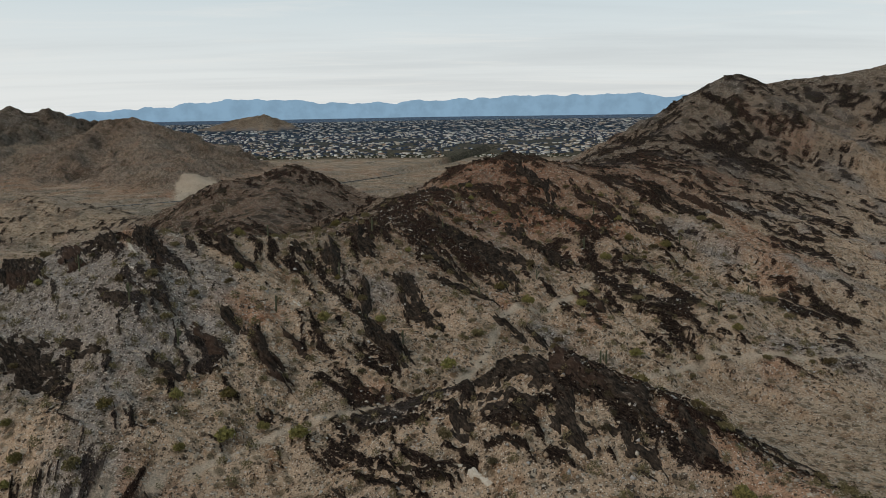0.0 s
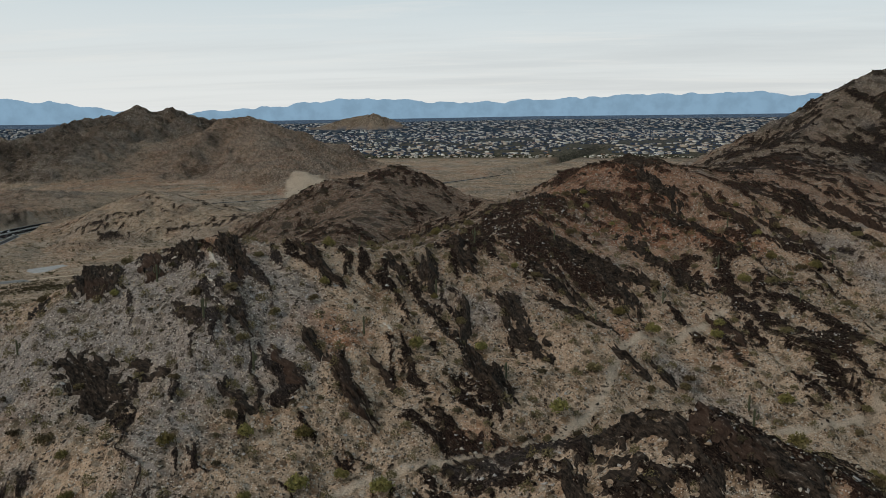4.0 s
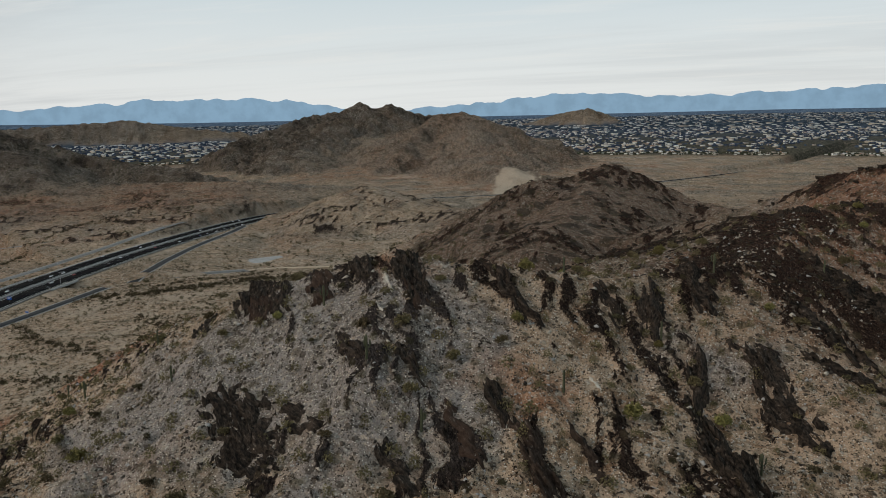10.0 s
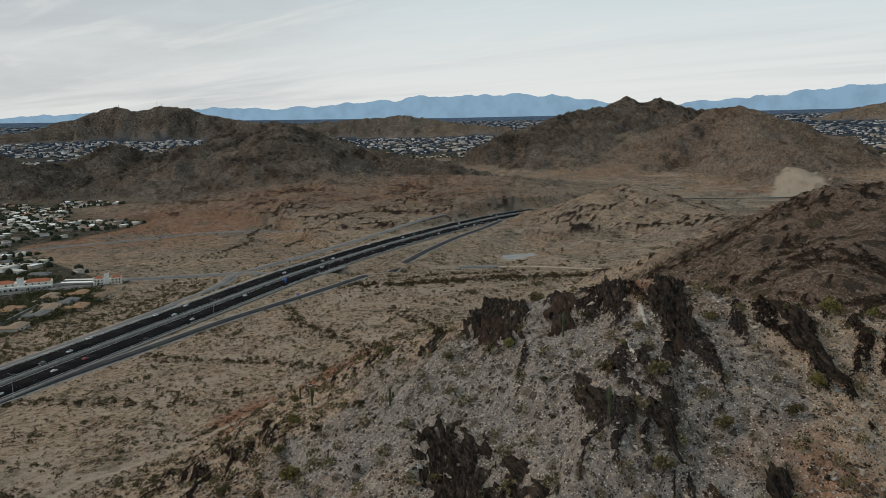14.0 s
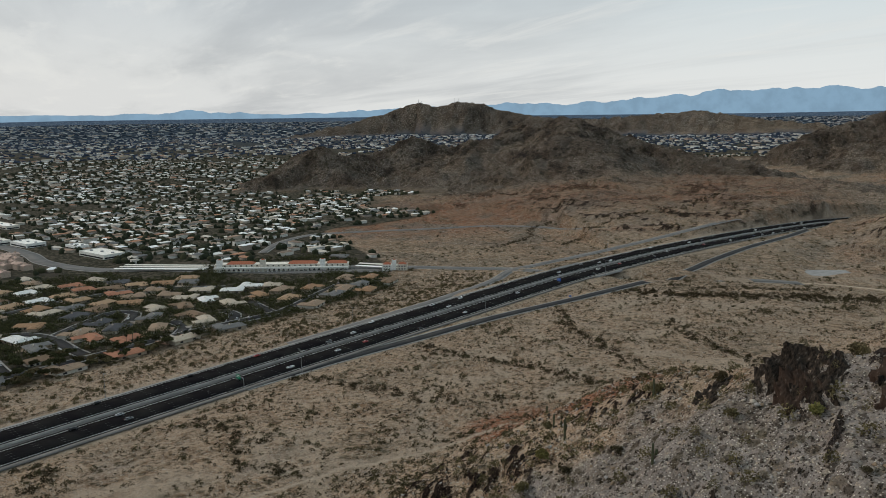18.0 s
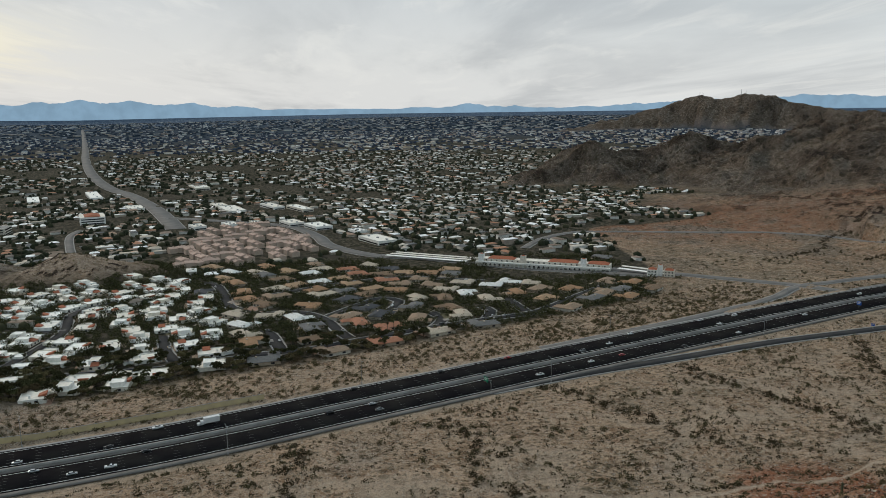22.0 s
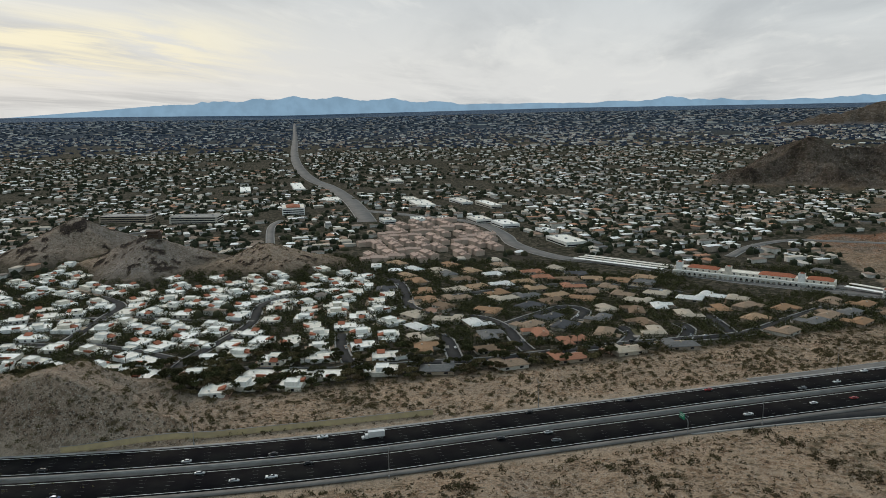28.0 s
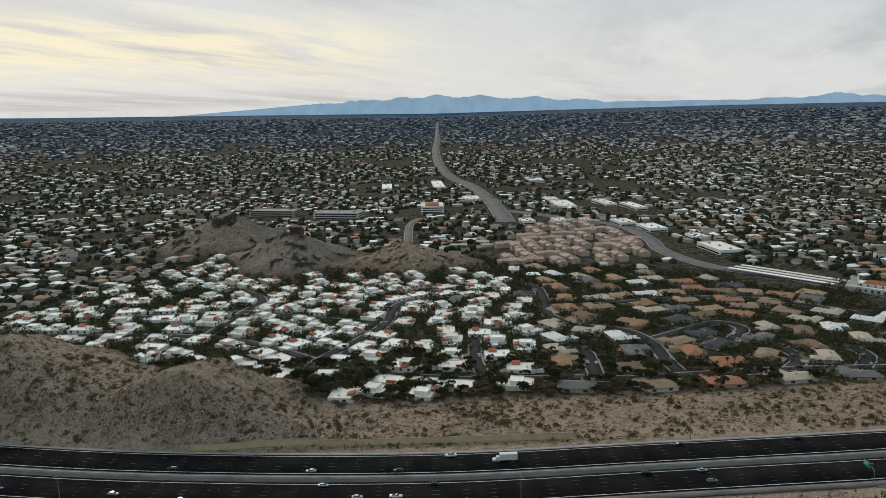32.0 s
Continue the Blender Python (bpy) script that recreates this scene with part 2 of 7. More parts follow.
    level = mth(t, "ADD", mth(t, "MULTIPLY", rock, 0.90), mth(t, "MULTIPLY_ADD", beds, 1.5, -0.75))
    level = mth(t, "ADD", level, mth(t, "MULTIPLY_ADD", n1, 1.1, -0.55))
    level = mth(t, "ADD", level, mth(t, "MULTIPLY_ADD", thin, 1.7, -0.85))
    level = mth(t, "ADD", level, mth(t, "MULTIPLY_ADD", fine, 0.7, -0.35))
    edge = mth(t, "MULTIPLY", span(t, level, 0.47, 0.56), span(t, rock, 0.06, 0.30))
    # thin broken edges of beds that show through the gravel
    bare = mth(t, "MULTIPLY", mth(t, "MULTIPLY", span(t, thin, 0.57, 0.66), span(t, n6, 0.42, 0.60)), mth(t, "MULTIPLY", mth(t, "SUBTRACT", 1.0, scrub), wild))
    soil = mixc(t, mth(t, "MULTIPLY", bare, 0.65), soil, (0.060, 0.044, 0.032))
    soil = mixc(t, mth(t, "MULTIPLY", mth(t, "MULTIPLY", span(t, level, 0.22, 0.56), span(t, rock, 0.01, 0.20)), 0.62), soil, (0.125, 0.082, 0.055))
    soil = mixc(t, edge, soil, warm)
    # brush too small and far to stand as plants
    dots = nd(t, "ShaderNodeTexVoronoi", Vector=pos, Scale=0.115, Randomness=1.0)
    dot = span(t, mth(t, "ADD", dots.outputs["Distance"], mth(t, "MULTIPLY_ADD", n1, 0.3, -0.15)), 0.40, 0.22)
    soil = mixc(t, mth(t, "MULTIPLY", mth(t, "MULTIPLY", dot, scrub), 0.85), soil, (0.052, 0.046, 0.026))
    clumps = nd(t, "ShaderNodeTexVoronoi", Vector=pos, Scale=0.075, Randomness=1.0)
    which = nd(t, "ShaderNodeSeparateColor", Color=clumps.outputs["Color"])
    clump = span(t, mth(t, "ADD", clumps.outputs["Distance"], mth(t, "MULTIPLY_ADD", n6, 1.0, -0.5)), 0.46, 0.34)
    clump = mth(t, "MULTIPLY", mth(t, "MULTIPLY", clump, span(t, which.outputs[0], 0.40, 0.46)), dusky)
    soil = mixc(t, mth(t, "MULTIPLY", clump, 0.80), soil, mixc(t, which.outputs[1], (0.030, 0.026, 0.021), (0.052, 0.044, 0.030)))
    tufts = nd(t, "ShaderNodeTexVoronoi", Vector=pos, Scale=0.24, Randomness=1.0)
    some = nd(t, "ShaderNodeSeparateColor", Color=tufts.outputs["Color"])
    tuft = span(t, mth(t, "ADD", tufts.outputs["Distance"], mth(t, "MULTIPLY_ADD", n1, 0.4, -0.2)), 0.40, 0.24)
    tuft = mth(t, "MULTIPLY", tuft, span(t, some.outputs[0], 0.50, 0.56))
    soil = mixc(t, mth(t, "MULTIPLY", mth(t, "MULTIPLY", tuft, wild), 0.60), soil, mixc(t, some.outputs[1], (0.060, 0.052, 0.028), (0.088, 0.064, 0.040)))
    soil = mixc(t, mth(t, "MULTIPLY", pale, span(t, n1, 0.15, 0.5, 0.7, 1.0)), soil, mixc(t, n6, (0.45, 0.36, 0.275), (0.36, 0.29, 0.22)))
    townc = mixc(t, span(t, n6, 0.40, 0.56), (0.110, 0.090, 0.069), (0.030, 0.030, 0.019))
    townc = mixc(t, span(t, n40, 0.5, 0.7), townc, (0.058, 0.050, 0.039))
    # Distance haze painted into the town colour: bluer as zone_b's alpha grows.
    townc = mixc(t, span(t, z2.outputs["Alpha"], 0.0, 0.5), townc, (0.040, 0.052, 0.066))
    hazy_blocks = mixc(t, span(t, n6, 0.52, 0.62), (0.052, 0.078, 0.118), (0.20, 0.235, 0.275))
    townc = mixc(t, span(t, z2.outputs["Alpha"], 0.5, 1.0), townc, hazy_blocks)
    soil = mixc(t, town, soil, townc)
    hsv = nd(t, "ShaderNodeHueSaturation", Color=soil, Value=mth(t, "MULTIPLY_ADD", fine, 1.9, 0.08))
    t.links.new(hsv.outputs[0], b.inputs["Base Color"])
    h = mth(t, "ADD", mth(t, "MULTIPLY", n1, 1.0), mth(t, "MULTIPLY", fine, 0.5))
    h = mth(t, "ADD", h, mth(t, "MULTIPLY", lump, 0.5))
    h = mth(t, "ADD", h, mth(t, "MULTIPLY", edge, mth(t, "ADD", mth(t, "MULTIPLY", beds, 2.5), mth(t, "MULTIPLY", thin, 1.2))))
    h = mth(t, "ADD", h, mth(t, "MULTIPLY", dusky, mth(t, "ADD", mth(t, "MULTIPLY", n22, 6.0), mth(t, "ADD", mth(t, "MULTIPLY", n9, 5.0), mth(t, "MULTIPLY", clump, 2.0)))))
    bumped(t, b, h, 1.0, 1.0)
    return m


MAT_GROUND = ground_material()

# ---------------------------------------------------------------- lie of the land
# Beyond NEAR_KM the land is drawn in towards the middle of the flight, shrinking as it goes,
# so that the whole valley up to the horizon lies within five kilometres.
MID = (-80.0, 110.0)
EYE_Z = 162.0
NEAR, REACH, FALL = 2000.0, 2880.0, 5200.0


def squeeze(d):
    d = np.asarray(d, float)
    return np.where(d < NEAR, d, NEAR + REACH * (1 - np.exp(-(np.maximum(d, NEAR) - NEAR) / FALL)))


def unsqueeze(r):
    r = np.asarray(r, float)
    return np.where(r < NEAR, r, NEAR - FALL * np.log(np.maximum(1e-9, 1 - (np.maximum(r, NEAR) - NEAR) / REACH)))


def drawn(p):
    """Points (n, 3) of the true land, as they stand in the scene; and the scale there."""
    p = np.asarray(p, float)
    d = np.hypot(p[:, 0] - MID[0], p[:, 1] - MID[1])
    k = np.where(d > NEAR, squeeze(d) / np.maximum(d, 1.0), 1.0)
    return np.stack([MID[0] + (p[:, 0] - MID[0]) * k, MID[1] + (p[:, 1] - MID[1]) * k, EYE_Z + (p[:, 2] - EYE_Z) * k], -1), k


def lattice(ix, iy, seed):
    h = (ix * 374761393 + iy * 668265263 + seed * 974634727) & 0xFFFFFFFF
    h = ((h ^ (h >> 13)) * 1274126177) & 0xFFFFFFFF
    return ((h ^ (h >> 16)) & 0xFFFF) / 65535.0


def grain(x, y, seed=0):
    """Smooth noise from -1 to 1, one cell a unit."""
    fx, fy = np.floor(x), np.floor(y)
    ax, ay = x - fx, y - fy
    ux, uy = ax * ax * ax * (ax * (ax * 6 - 15) + 10), ay * ay * ay * (ay * (ay * 6 - 15) + 10)
    ix, iy = fx.astype(np.int64), fy.astype(np.int64)
    x0, y0 = ix.min(), iy.min()
    wide, deep = int(ix.max() - x0) + 2, int(iy.max() - y0) + 2
    if wide * deep < 2 * ix.size + 64:
        # few cells: the slopes of all of them once, then looked up
        ang = lattice(x0 + np.arange(wide)[:, None], y0 + np.arange(deep)[None, :], seed) * 6.2831853
        cs, sn = np.cos(ang).ravel(), np.sin(ang).ravel()
        at = (ix - x0) * deep + (iy - y0)
        c = [(cs[at + k], sn[at + k]) for k in (0, 1, deep, deep + 1)]
    else:
        c = []
        for dx, dy in ((0, 0), (0, 1), (1, 0), (1, 1)):
            ang = lattice(ix + dx, iy + dy, seed) * 6.2831853
            c.append((np.cos(ang), np.sin(ang)))
    g00, g01 = c[0][0] * ax + c[0][1] * ay, c[1][0] * ax + c[1][1] * (ay - 1)
    g10, g11 = c[2][0] * (ax - 1) + c[2][1] * ay, c[3][0] * (ax - 1) + c[3][1] * (ay - 1)
    low, high = g00 + (g10 - g00) * ux, g01 + (g11 - g01) * ux
    return (low + (high - low) * uy) * 1.5


def fbm(x, y, octaves=4, seed=0, gain=0.5):
    total, amp = 0.0, 1.0
    for k in range(octaves):
        total = total + amp * grain(x, y, seed + k)
        x, y, amp = x * 2.03 + 17.1, y * 2.03 - 9.7, amp * gain
    return total


def creased(x, y, octaves=4, seed=0, gain=0.5):
    """Rounded backs with sharp gullies between them."""
    total, amp = 0.0, 1.0
    for k in range(octaves):
        total = total + amp * np.abs(grain(x, y, seed + k))
        x, y, amp = x * 2.03 + 17.1, y * 2.03 - 9.7, amp * gain
    return total


def step(v, lo, hi):
    s = np.clip((v - lo) / (hi - lo), 0, 1)
    return s * s * (3 - 2 * s)


def top_of(a, b, soft):
    return 0.5 * (a + b + np.sqrt((a - b) ** 2 + soft * soft))


def along(x, y, pts, reach=None):
    """Distance to a line of points, signed side, and the point's height where the line carries one.
    With a reach, only places within it of a stretch are looked at; the others count as far off."""
    best = np.full(x.shape, 1e9)
    high = np.zeros(x.shape)
    side = np.zeros(x.shape)
    for p, q in zip(pts[:-1], pts[1:]):
        ex, ey = q[0] - p[0], q[1] - p[1]
        if reach is not None:
            at = np.flatnonzero((np.abs(x - (p[0] + q[0]) / 2) < abs(ex) / 2 + reach) & (np.abs(y - (p[1] + q[1]) / 2) < abs(ey) / 2 + reach))
            if not len(at):
                continue
        else:
            at = slice(None)
        xa, ya, was = x[at], y[at], best[at]
        s = np.clip(((xa - p[0]) * ex + (ya - p[1]) * ey) / (ex * ex + ey * ey), 0, 1)
        rx, ry = xa - p[0] - s * ex, ya - p[1] - s * ey
        d = np.hypot(rx, ry)
        near = d < was
        best[at] = np.where(near, d, was)
        side[at] = np.where(near, np.sign(ex * ry - ey * rx), side[at])
        if len(p) > 2:
            high[at] = np.where(near, p[2] + s * (q[2] - p[2]), high[at])
    return best, side, high


FREEWAY = [(-345, -700), (-350, -480), (-358, -320), (-384, -160), (-411, -53), (-443, 40), (-486, 134), (-528, 226), (-565, 314), (-602, 404), (-684, 606), (-752, 800),
           (-812, 1000), (-850, 1200), (-838, 1400), (-770, 1600), (-572, 1847), (-320, 2343), (-67, 3022), (303, 4197)]


def run_along(x, y, pts):
    """Metres along a line of points to the place on it nearest to each point."""
    best, run, gone = np.full(x.shape, 1e9), np.zeros(x.shape), 0.0
    for p, q in zip(pts[:-1], pts[1:]):
        ex, ey = q[0] - p[0], q[1] - p[1]
        long_ = math.hypot(ex, ey)
        s = ((x - p[0]) * ex + (y - p[1]) * ey) / (ex * ex + ey * ey)
        c = np.clip(s, 0, 1)
        d = np.hypot(x - p[0] - c * ex, y - p[1] - c * ey)
        near = d < best
        best, run = np.where(near, d, best), np.where(near, gone + np.clip(s, -0.6, 1.6) * long_, run)
        gone += long_
    return run


def smooth_line(pts, gap=12.0):
    """Points every gap metres on a curve through the given ones."""
    pts = [np.array(p, float) for p in pts]
    out = []
    for k in range(len(pts) - 1):
        p0, p1, p2, p3 = pts[max(k - 1, 0)], pts[k], pts[k + 1], pts[min(k + 2, len(pts) - 1)]
        n = max(1, int(np.linalg.norm(p2 - p1) / gap))
        for s in np.arange(n) / n:
            out.append(0.5 * (2 * p1 + (p2 - p0) * s + (2 * p0 - 5 * p1 + 4 * p2 - p3) * s * s + (3 * p1 - p0 - 3 * p2 + p3) * s ** 3))
    out.append(pts[-1])
    return np.array(out)


ROAD = smooth_line(FREEWAY, 40.0)

# crest lines: x, y, height; then fall per metre near and far from the crest, roundness, roughness
FRONT_RIDGE = [(-330, 318, 8), (-307, 312, 18), (-288, 306, 37), (-265, 300, 57), (-232, 289, 79), (-203, 281, 92), (-180, 274, 100), (-158, 273, 110), (-115, 282, 122), (-85, 292, 118),
               (-58, 306, 115), (-30, 318, 115), (-12, 350, 119), (-4, 400, 124)]
BIG_PEAK = [(190, 690, 138), (228, 745, 160), (267, 797, 193), (300, 828, 210), (323, 840, 214), (353, 850, 203), (391, 866, 210), (454, 868, 216), (497, 868, 226), (640, 860, 250)]
RED_RIDGE = [(-40, 378, 112), (-7, 410, 123), (21, 429, 127), (42, 463, 141), (64, 486, 138), (105, 530, 130), (137, 564, 128), (214, 729, 148)]
BROWN_RIDGE = [(-215, 600, 82), (-195, 673, 113), (-178, 718, 113), (-147, 756, 124), (-121, 761, 113), (-81, 756, 93), (-45, 719, 92), (30, 700, 90)]
BROWN_SPUR = [(-150, 740, 118), (-146, 620, 100), (-138, 500, 88), (-135, 440, 68)]
KNOLL = [(8, 201, 88), (19, 200, 96), (33, 196, 98.5), (41, 190, 95.5), (50, 184, 93), (61, 177, 88.5), (74, 166, 81), (110, 120, 78), (170, 60, 84)]
KNOLL_FACE = [(16, 188), (34, 180), (52, 168)]
PINK_PEAK = [(-1167, 2296, 35), (-1209, 2555, 121), (-1208, 2754, 194), (-1117, 2815, 198), (-999, 2806, 148), (-843, 2806, 95), (-677, 2748, 26)]
PINK_SPUR = [(-1117, 2814, 192), (-930, 2500, 95), (-779, 2247, 44), (-623, 1960, 22)]
TWIN_PEAKS = [(-1888, 2420, 104), (-1832, 2589, 148), (-1816, 2842, 197), (-1769, 2990, 212), (-1726, 3073, 251), (-1677, 3100, 217),
              (-1615, 3134, 253), (-1556, 3220, 217), (-1482, 3365, 192)]
TWIN_SPUR = [(-1726, 3073, 249), (-1637, 2601, 121), (-1570, 2284, 62)]
DARK_HILL = [(-1972, 499, -14), (-2044, 637, 35), (-2072, 724, 89), (-2059, 768, 65), (-2082, 859, 56), (-2082, 997, 105), (-2049, 1071, 85),
             (-2006, 1158, 53), (-1894, 1255, 109), (-1796, 1315, 158), (-1713, 1397, 119), (-1603, 1485, 92), (-1478, 1546, 64), (-1357, 1592, 45)]
DARK_SPUR = [(-1796, 1315, 157), (-1503, 1210, 77), (-1347, 1167, 45)]
RED_HILL = [(-1249, 656, -19), (-1286, 808, 2), (-1237, 980, 27), (-1138, 1028, 23), (-1083, 1163, 23), (-1180, 1330, 30)]
RADIO_HILL = [(-5410, 1397, 3), (-5998, 1908, 39), (-6353, 2426, 144), (-6450, 2731, 232), (-6372, 2917, 290), (-6299, 3077, 250), (-6234, 3212, 298),
              (-6119, 3432, 277), (-5924, 3576, 216), (-5604, 3715, 152), (-5291, 3993, 137)]
FAR_BROWN = [(-5291, 3993, 137), (-4998, 4362, 170), (-4697, 4691, 204), (-4556, 4831, 158), (-4227, 5126, 115)]
FAR_CONE = [(-2615, 8612, 150), (-2256, 8713, 265), (-1951, 8786, 315), (-1705, 8837, 235), (-1500, 8880, 120)]
TOWN_KNOLL = [(-418, -118, 24), (-450, -112, 33), (-490, -118, 24), (-505, -95, 8)]
SOUTH_KNOLL = [(-400, -260, 34), (-446, -228, 40), (-452, -195, 26)]
GREY_KNOLL = [(-850, -300, 8), (-905, -316, 24), (-930, -290, 6)]
BROWN_KNOLL = [(-880, -240, -8), (-921, -181, 11), (-932, -131, -2), (-934, -86, -12)]
FAR_KNOLL = [(-937, -478, 12), (-999, -469, 30), (-1020, -440, 8)]

GRAVEL_HUMP = [(-790, 1195, 8), (-720, 1200, 37), (-653, 1205, 57), (-599, 1200, 44), (-538, 1190, 28), (-440, 1150, 18)]

HILLS = [(GRAVEL_HUMP, 0.36, 0.22, 25.0, 1.1), (FRONT_RIDGE, 0.56, 0.42, 6.0, 1.0), (RED_RIDGE, 0.34, 0.30, 8.0, 1.3), (BIG_PEAK, 0.62, 0.27, 6.0, 1.9), (BROWN_RIDGE, 0.55, 0.42, 8.0, 1.2), (BROWN_SPUR, 0.45, 0.42, 10.0, 1.0), (KNOLL, 0.62, 0.42, 9.0, 0.8),
         (PINK_PEAK, 0.80, 0.40, 10.0, 4.0), (PINK_SPUR, 0.40, 0.34, 20.0, 3.0), (TWIN_PEAKS, 0.85, 0.44, 4.0, 4.5), (TWIN_SPUR, 0.50, 0.40, 15.0, 4.0),
         (DARK_HILL, 0.75, 0.36, 6.0, 3.2), (DARK_SPUR, 0.40, 0.32, 20.0, 3.0), (RED_HILL, 0.14, 0.10, 60.0, 1.1), (RADIO_HILL, 0.38, 0.22, 30.0, 9.0),
         (FAR_BROWN, 0.32, 0.24, 60.0, 8.0), (FAR_CONE, 0.34, 0.26, 80.0, 8.0), (TOWN_KNOLL, 0.52, 0.48, 14.0, 0.6), (SOUTH_KNOLL, 0.50, 0.42, 16.0, 0.6),
         (GREY_KNOLL, 0.52, 0.45, 14.0, 0.7), (BROWN_KNOLL, 0.34, 0.3, 20.0, 0.6), (FAR_KNOLL, 0.5, 0.45, 12.0, 0.8)]

TRAILS = [smooth_line(p, 5.0) for p in (
    [(-85, 172), (-68, 186), (-46, 205), (-24, 217), (-6, 226), (6, 240), (15, 258), (25, 287), (45, 303), (63, 324)],
    [(66, 260), (78, 265), (100, 277), (117, 276), (138, 280), (154, 285), (179, 298), (215, 310)],
    [(-330, 160), (-333, 198), (-337, 230), (-331, 264), (-333, 297), (-329, 316), (-345, 350)],
    [(60, 640), (40, 760), (75, 900), (60, 1080)])]


def across(x, y):
    return (x + 439) * 0.932 + (y - 36) * 0.362


def plain(x, y):
    """The land without its hills."""
    u = across(x, y)
    east = 0.085 * np.clip(u, 0, 190) + 42 * step(u, 215, 420) * np.exp(-(np.maximum(0, y - 330) / 240) ** 2)
    east = east - 22 * step(y, 520, 900) * step(u, 20, 160)
    west = -9 * (1 - np.exp(np.minimum(u, 0) / 160)) - 0.016 * np.clip(-u - 60, 0, 1200)
    d = np.hypot(x - MID[0], y - MID[1])
    head = np.degrees(np.arctan2(-(x - MID[0]), y - MID[1]))
    tilt = np.interp(head, [-60, -20, 0, 20, 42, 65, 90, 110, 140, 180], [0.9, 1.15, 1.07, 0.8, 0.5, 0.4, 0.22, -0.1, 0.05, 0.0])
    rise = d * np.tan(np.radians(tilt)) * step(d, 2200, 5200)
    return np.where(u > 0, east, west) + rise + 1.1 * fbm(x / 90, y / 90, 3, 11) * step(np.abs(u), 30, 120)


def land(x, y):
    """Height of the true land, with the share of hill, rock, red earth and grey gravel."""
    x, y = np.asarray(x, float), np.asarray(y, float)
    low = plain(x, y)
    wx = x + 9 * fbm(x / 55, y / 55, 3, 21)
    wy = y + 9 * fbm(x / 55, y / 55, 3, 31)
    far = step(np.hypot(x - MID[0], y - MID[1]), 900, 1800)
    wx, wy = wx + far * 45 * fbm(x / 260, y / 260, 3, 22), wy + far * 45 * fbm(x / 260, y / 260, 3, 32)
    z = low.copy()
    rough = np.zeros(x.shape)
    for crest, steep, foot, round_, rgh in HILLS:
        room = min(900.0, (max(c[2] for c in crest) + 60) / foot + 60)
        lo = np.min([c[:2] for c in crest], 0) - room
        hi = np.max([c[:2] for c in crest], 0) + room
        m = (x > lo[0]) & (x < hi[0]) & (y > lo[1]) & (y < hi[1])
        if not m.any():
            continue
        # the crest itself is not shifted, its flanks are
        d0, side, high = along(x[m], y[m], crest)
        d1, side1, high1 = along(wx[m], wy[m], crest)
        w = step(d0, 5, 60)
        d, h = d0 * (1 - w) + d1 * w, high * (1 - w) + high1 * w
        reach = np.maximum(h + 20, 8) / (0.5 * (steep + foot))
        fall = foot * d + (steep - foot) * reach * 0.30 * (1 - np.exp(-d / (reach * 0.30)))
        gully = rgh * (1.6 if 2 < rgh < 6 else 1.0) * (4.6 * creased(wx[m] / (22 + rgh * 22), wy[m] / (22 + rgh * 22), 5, 41, 0.55) - 2.2) * step(d, 3, 30 + 22 * rgh)
        if 1.15 < rgh:
            # spurs run down from the crest, with steep gullies between them
            big_ = 0.33 if rgh < 2 else (1.0 if rgh < 6 else 2.4)
            run, flank = run_along(wx[m], wy[m], crest), np.where(side >= 0, 0.0, 57.3)
            for L, amp in ((150 * big_, 13.0 * big_), (62 * big_, 7.0 * big_), (27 * big_, 3.0 * big_)):
                gully = gully + amp * (0.42 - 1.15 * np.abs(grain(run / L + flank, d / (3.2 * L) + flank, 43))) * step(d, 0.04 * L, 0.9 * L) * step(reach * 1.2 - d, 0, reach * 0.5)
        cone = h - np.maximum(0, fall - 0.35 * round_ * (1 - np.exp(-d / round_))) + gully
        zz = top_of(z[m], cone, 5.0 if rgh < 2 else 14.0)
        rough[m] = np.maximum(rough[m], rgh * step(cone - low[m], -4, 12))
        z[m] = zz
    hill = step(z - low, 3, 16)
    # beds of rock: they strike north-west to south-east and crop out as dark ribs
    sx = (x * 0.57 - y * 0.82)
    sy = (x * 0.82 + y * 0.57)
    big = 1 + 2.2 * far
    bend = 6 * fbm(x / 30, y / 30, 4, 51)
    bed = fbm(sx / (27 * big), (sy + bend) / (5.2 * big), 4, 61, 0.60)
    patch = fbm(x / (60 * big), y / (60 * big), 3, 71)
    near_crest, _, _ = along(x, y, FRONT_RIDGE, 140)
    near_red, _, _ = along(x, y, RED_RIDGE, 330)
    near_knoll = np.minimum(along(x, y, KNOLL[:6], 90)[0], along(x, y, KNOLL_FACE, 90)[0])
    near_face, _, _ = along(x, y, [(-150, 236), (-70, 244), (5, 268)], 120)
    near_big, _, _ = along(x, y, BIG_PEAK, 420)
    near_brown, _, _ = along(x, y, BROWN_RIDGE, 260)
    near_spur, _, _ = along(x, y, BROWN_SPUR, 260)
    near_nose, _, _ = along(x, y, [(-330, 310), (-268, 296), (-232, 286), (-196, 274)], 120)
    bias = -1.1 * np.exp(-(near_nose / 34) ** 2) + 0.22 * np.exp(-(near_big / 130) ** 2) + 0.12 * np.exp(-(np.minimum(near_brown, near_spur) / 75) ** 2) + 0.16 * np.exp(-(near_crest / 30) ** 2) + 0.36 * np.exp(-(near_red / 110) ** 2) + 0.80 * np.exp(-(near_knoll / 17) ** 4) - 0.13 * np.exp(-(near_face / 40) ** 2)
    town_hill = np.exp(-(np.minimum(along(x, y, TOWN_KNOLL, 200)[0], along(x, y, SOUTH_KNOLL, 200)[0]) / 90) ** 4)
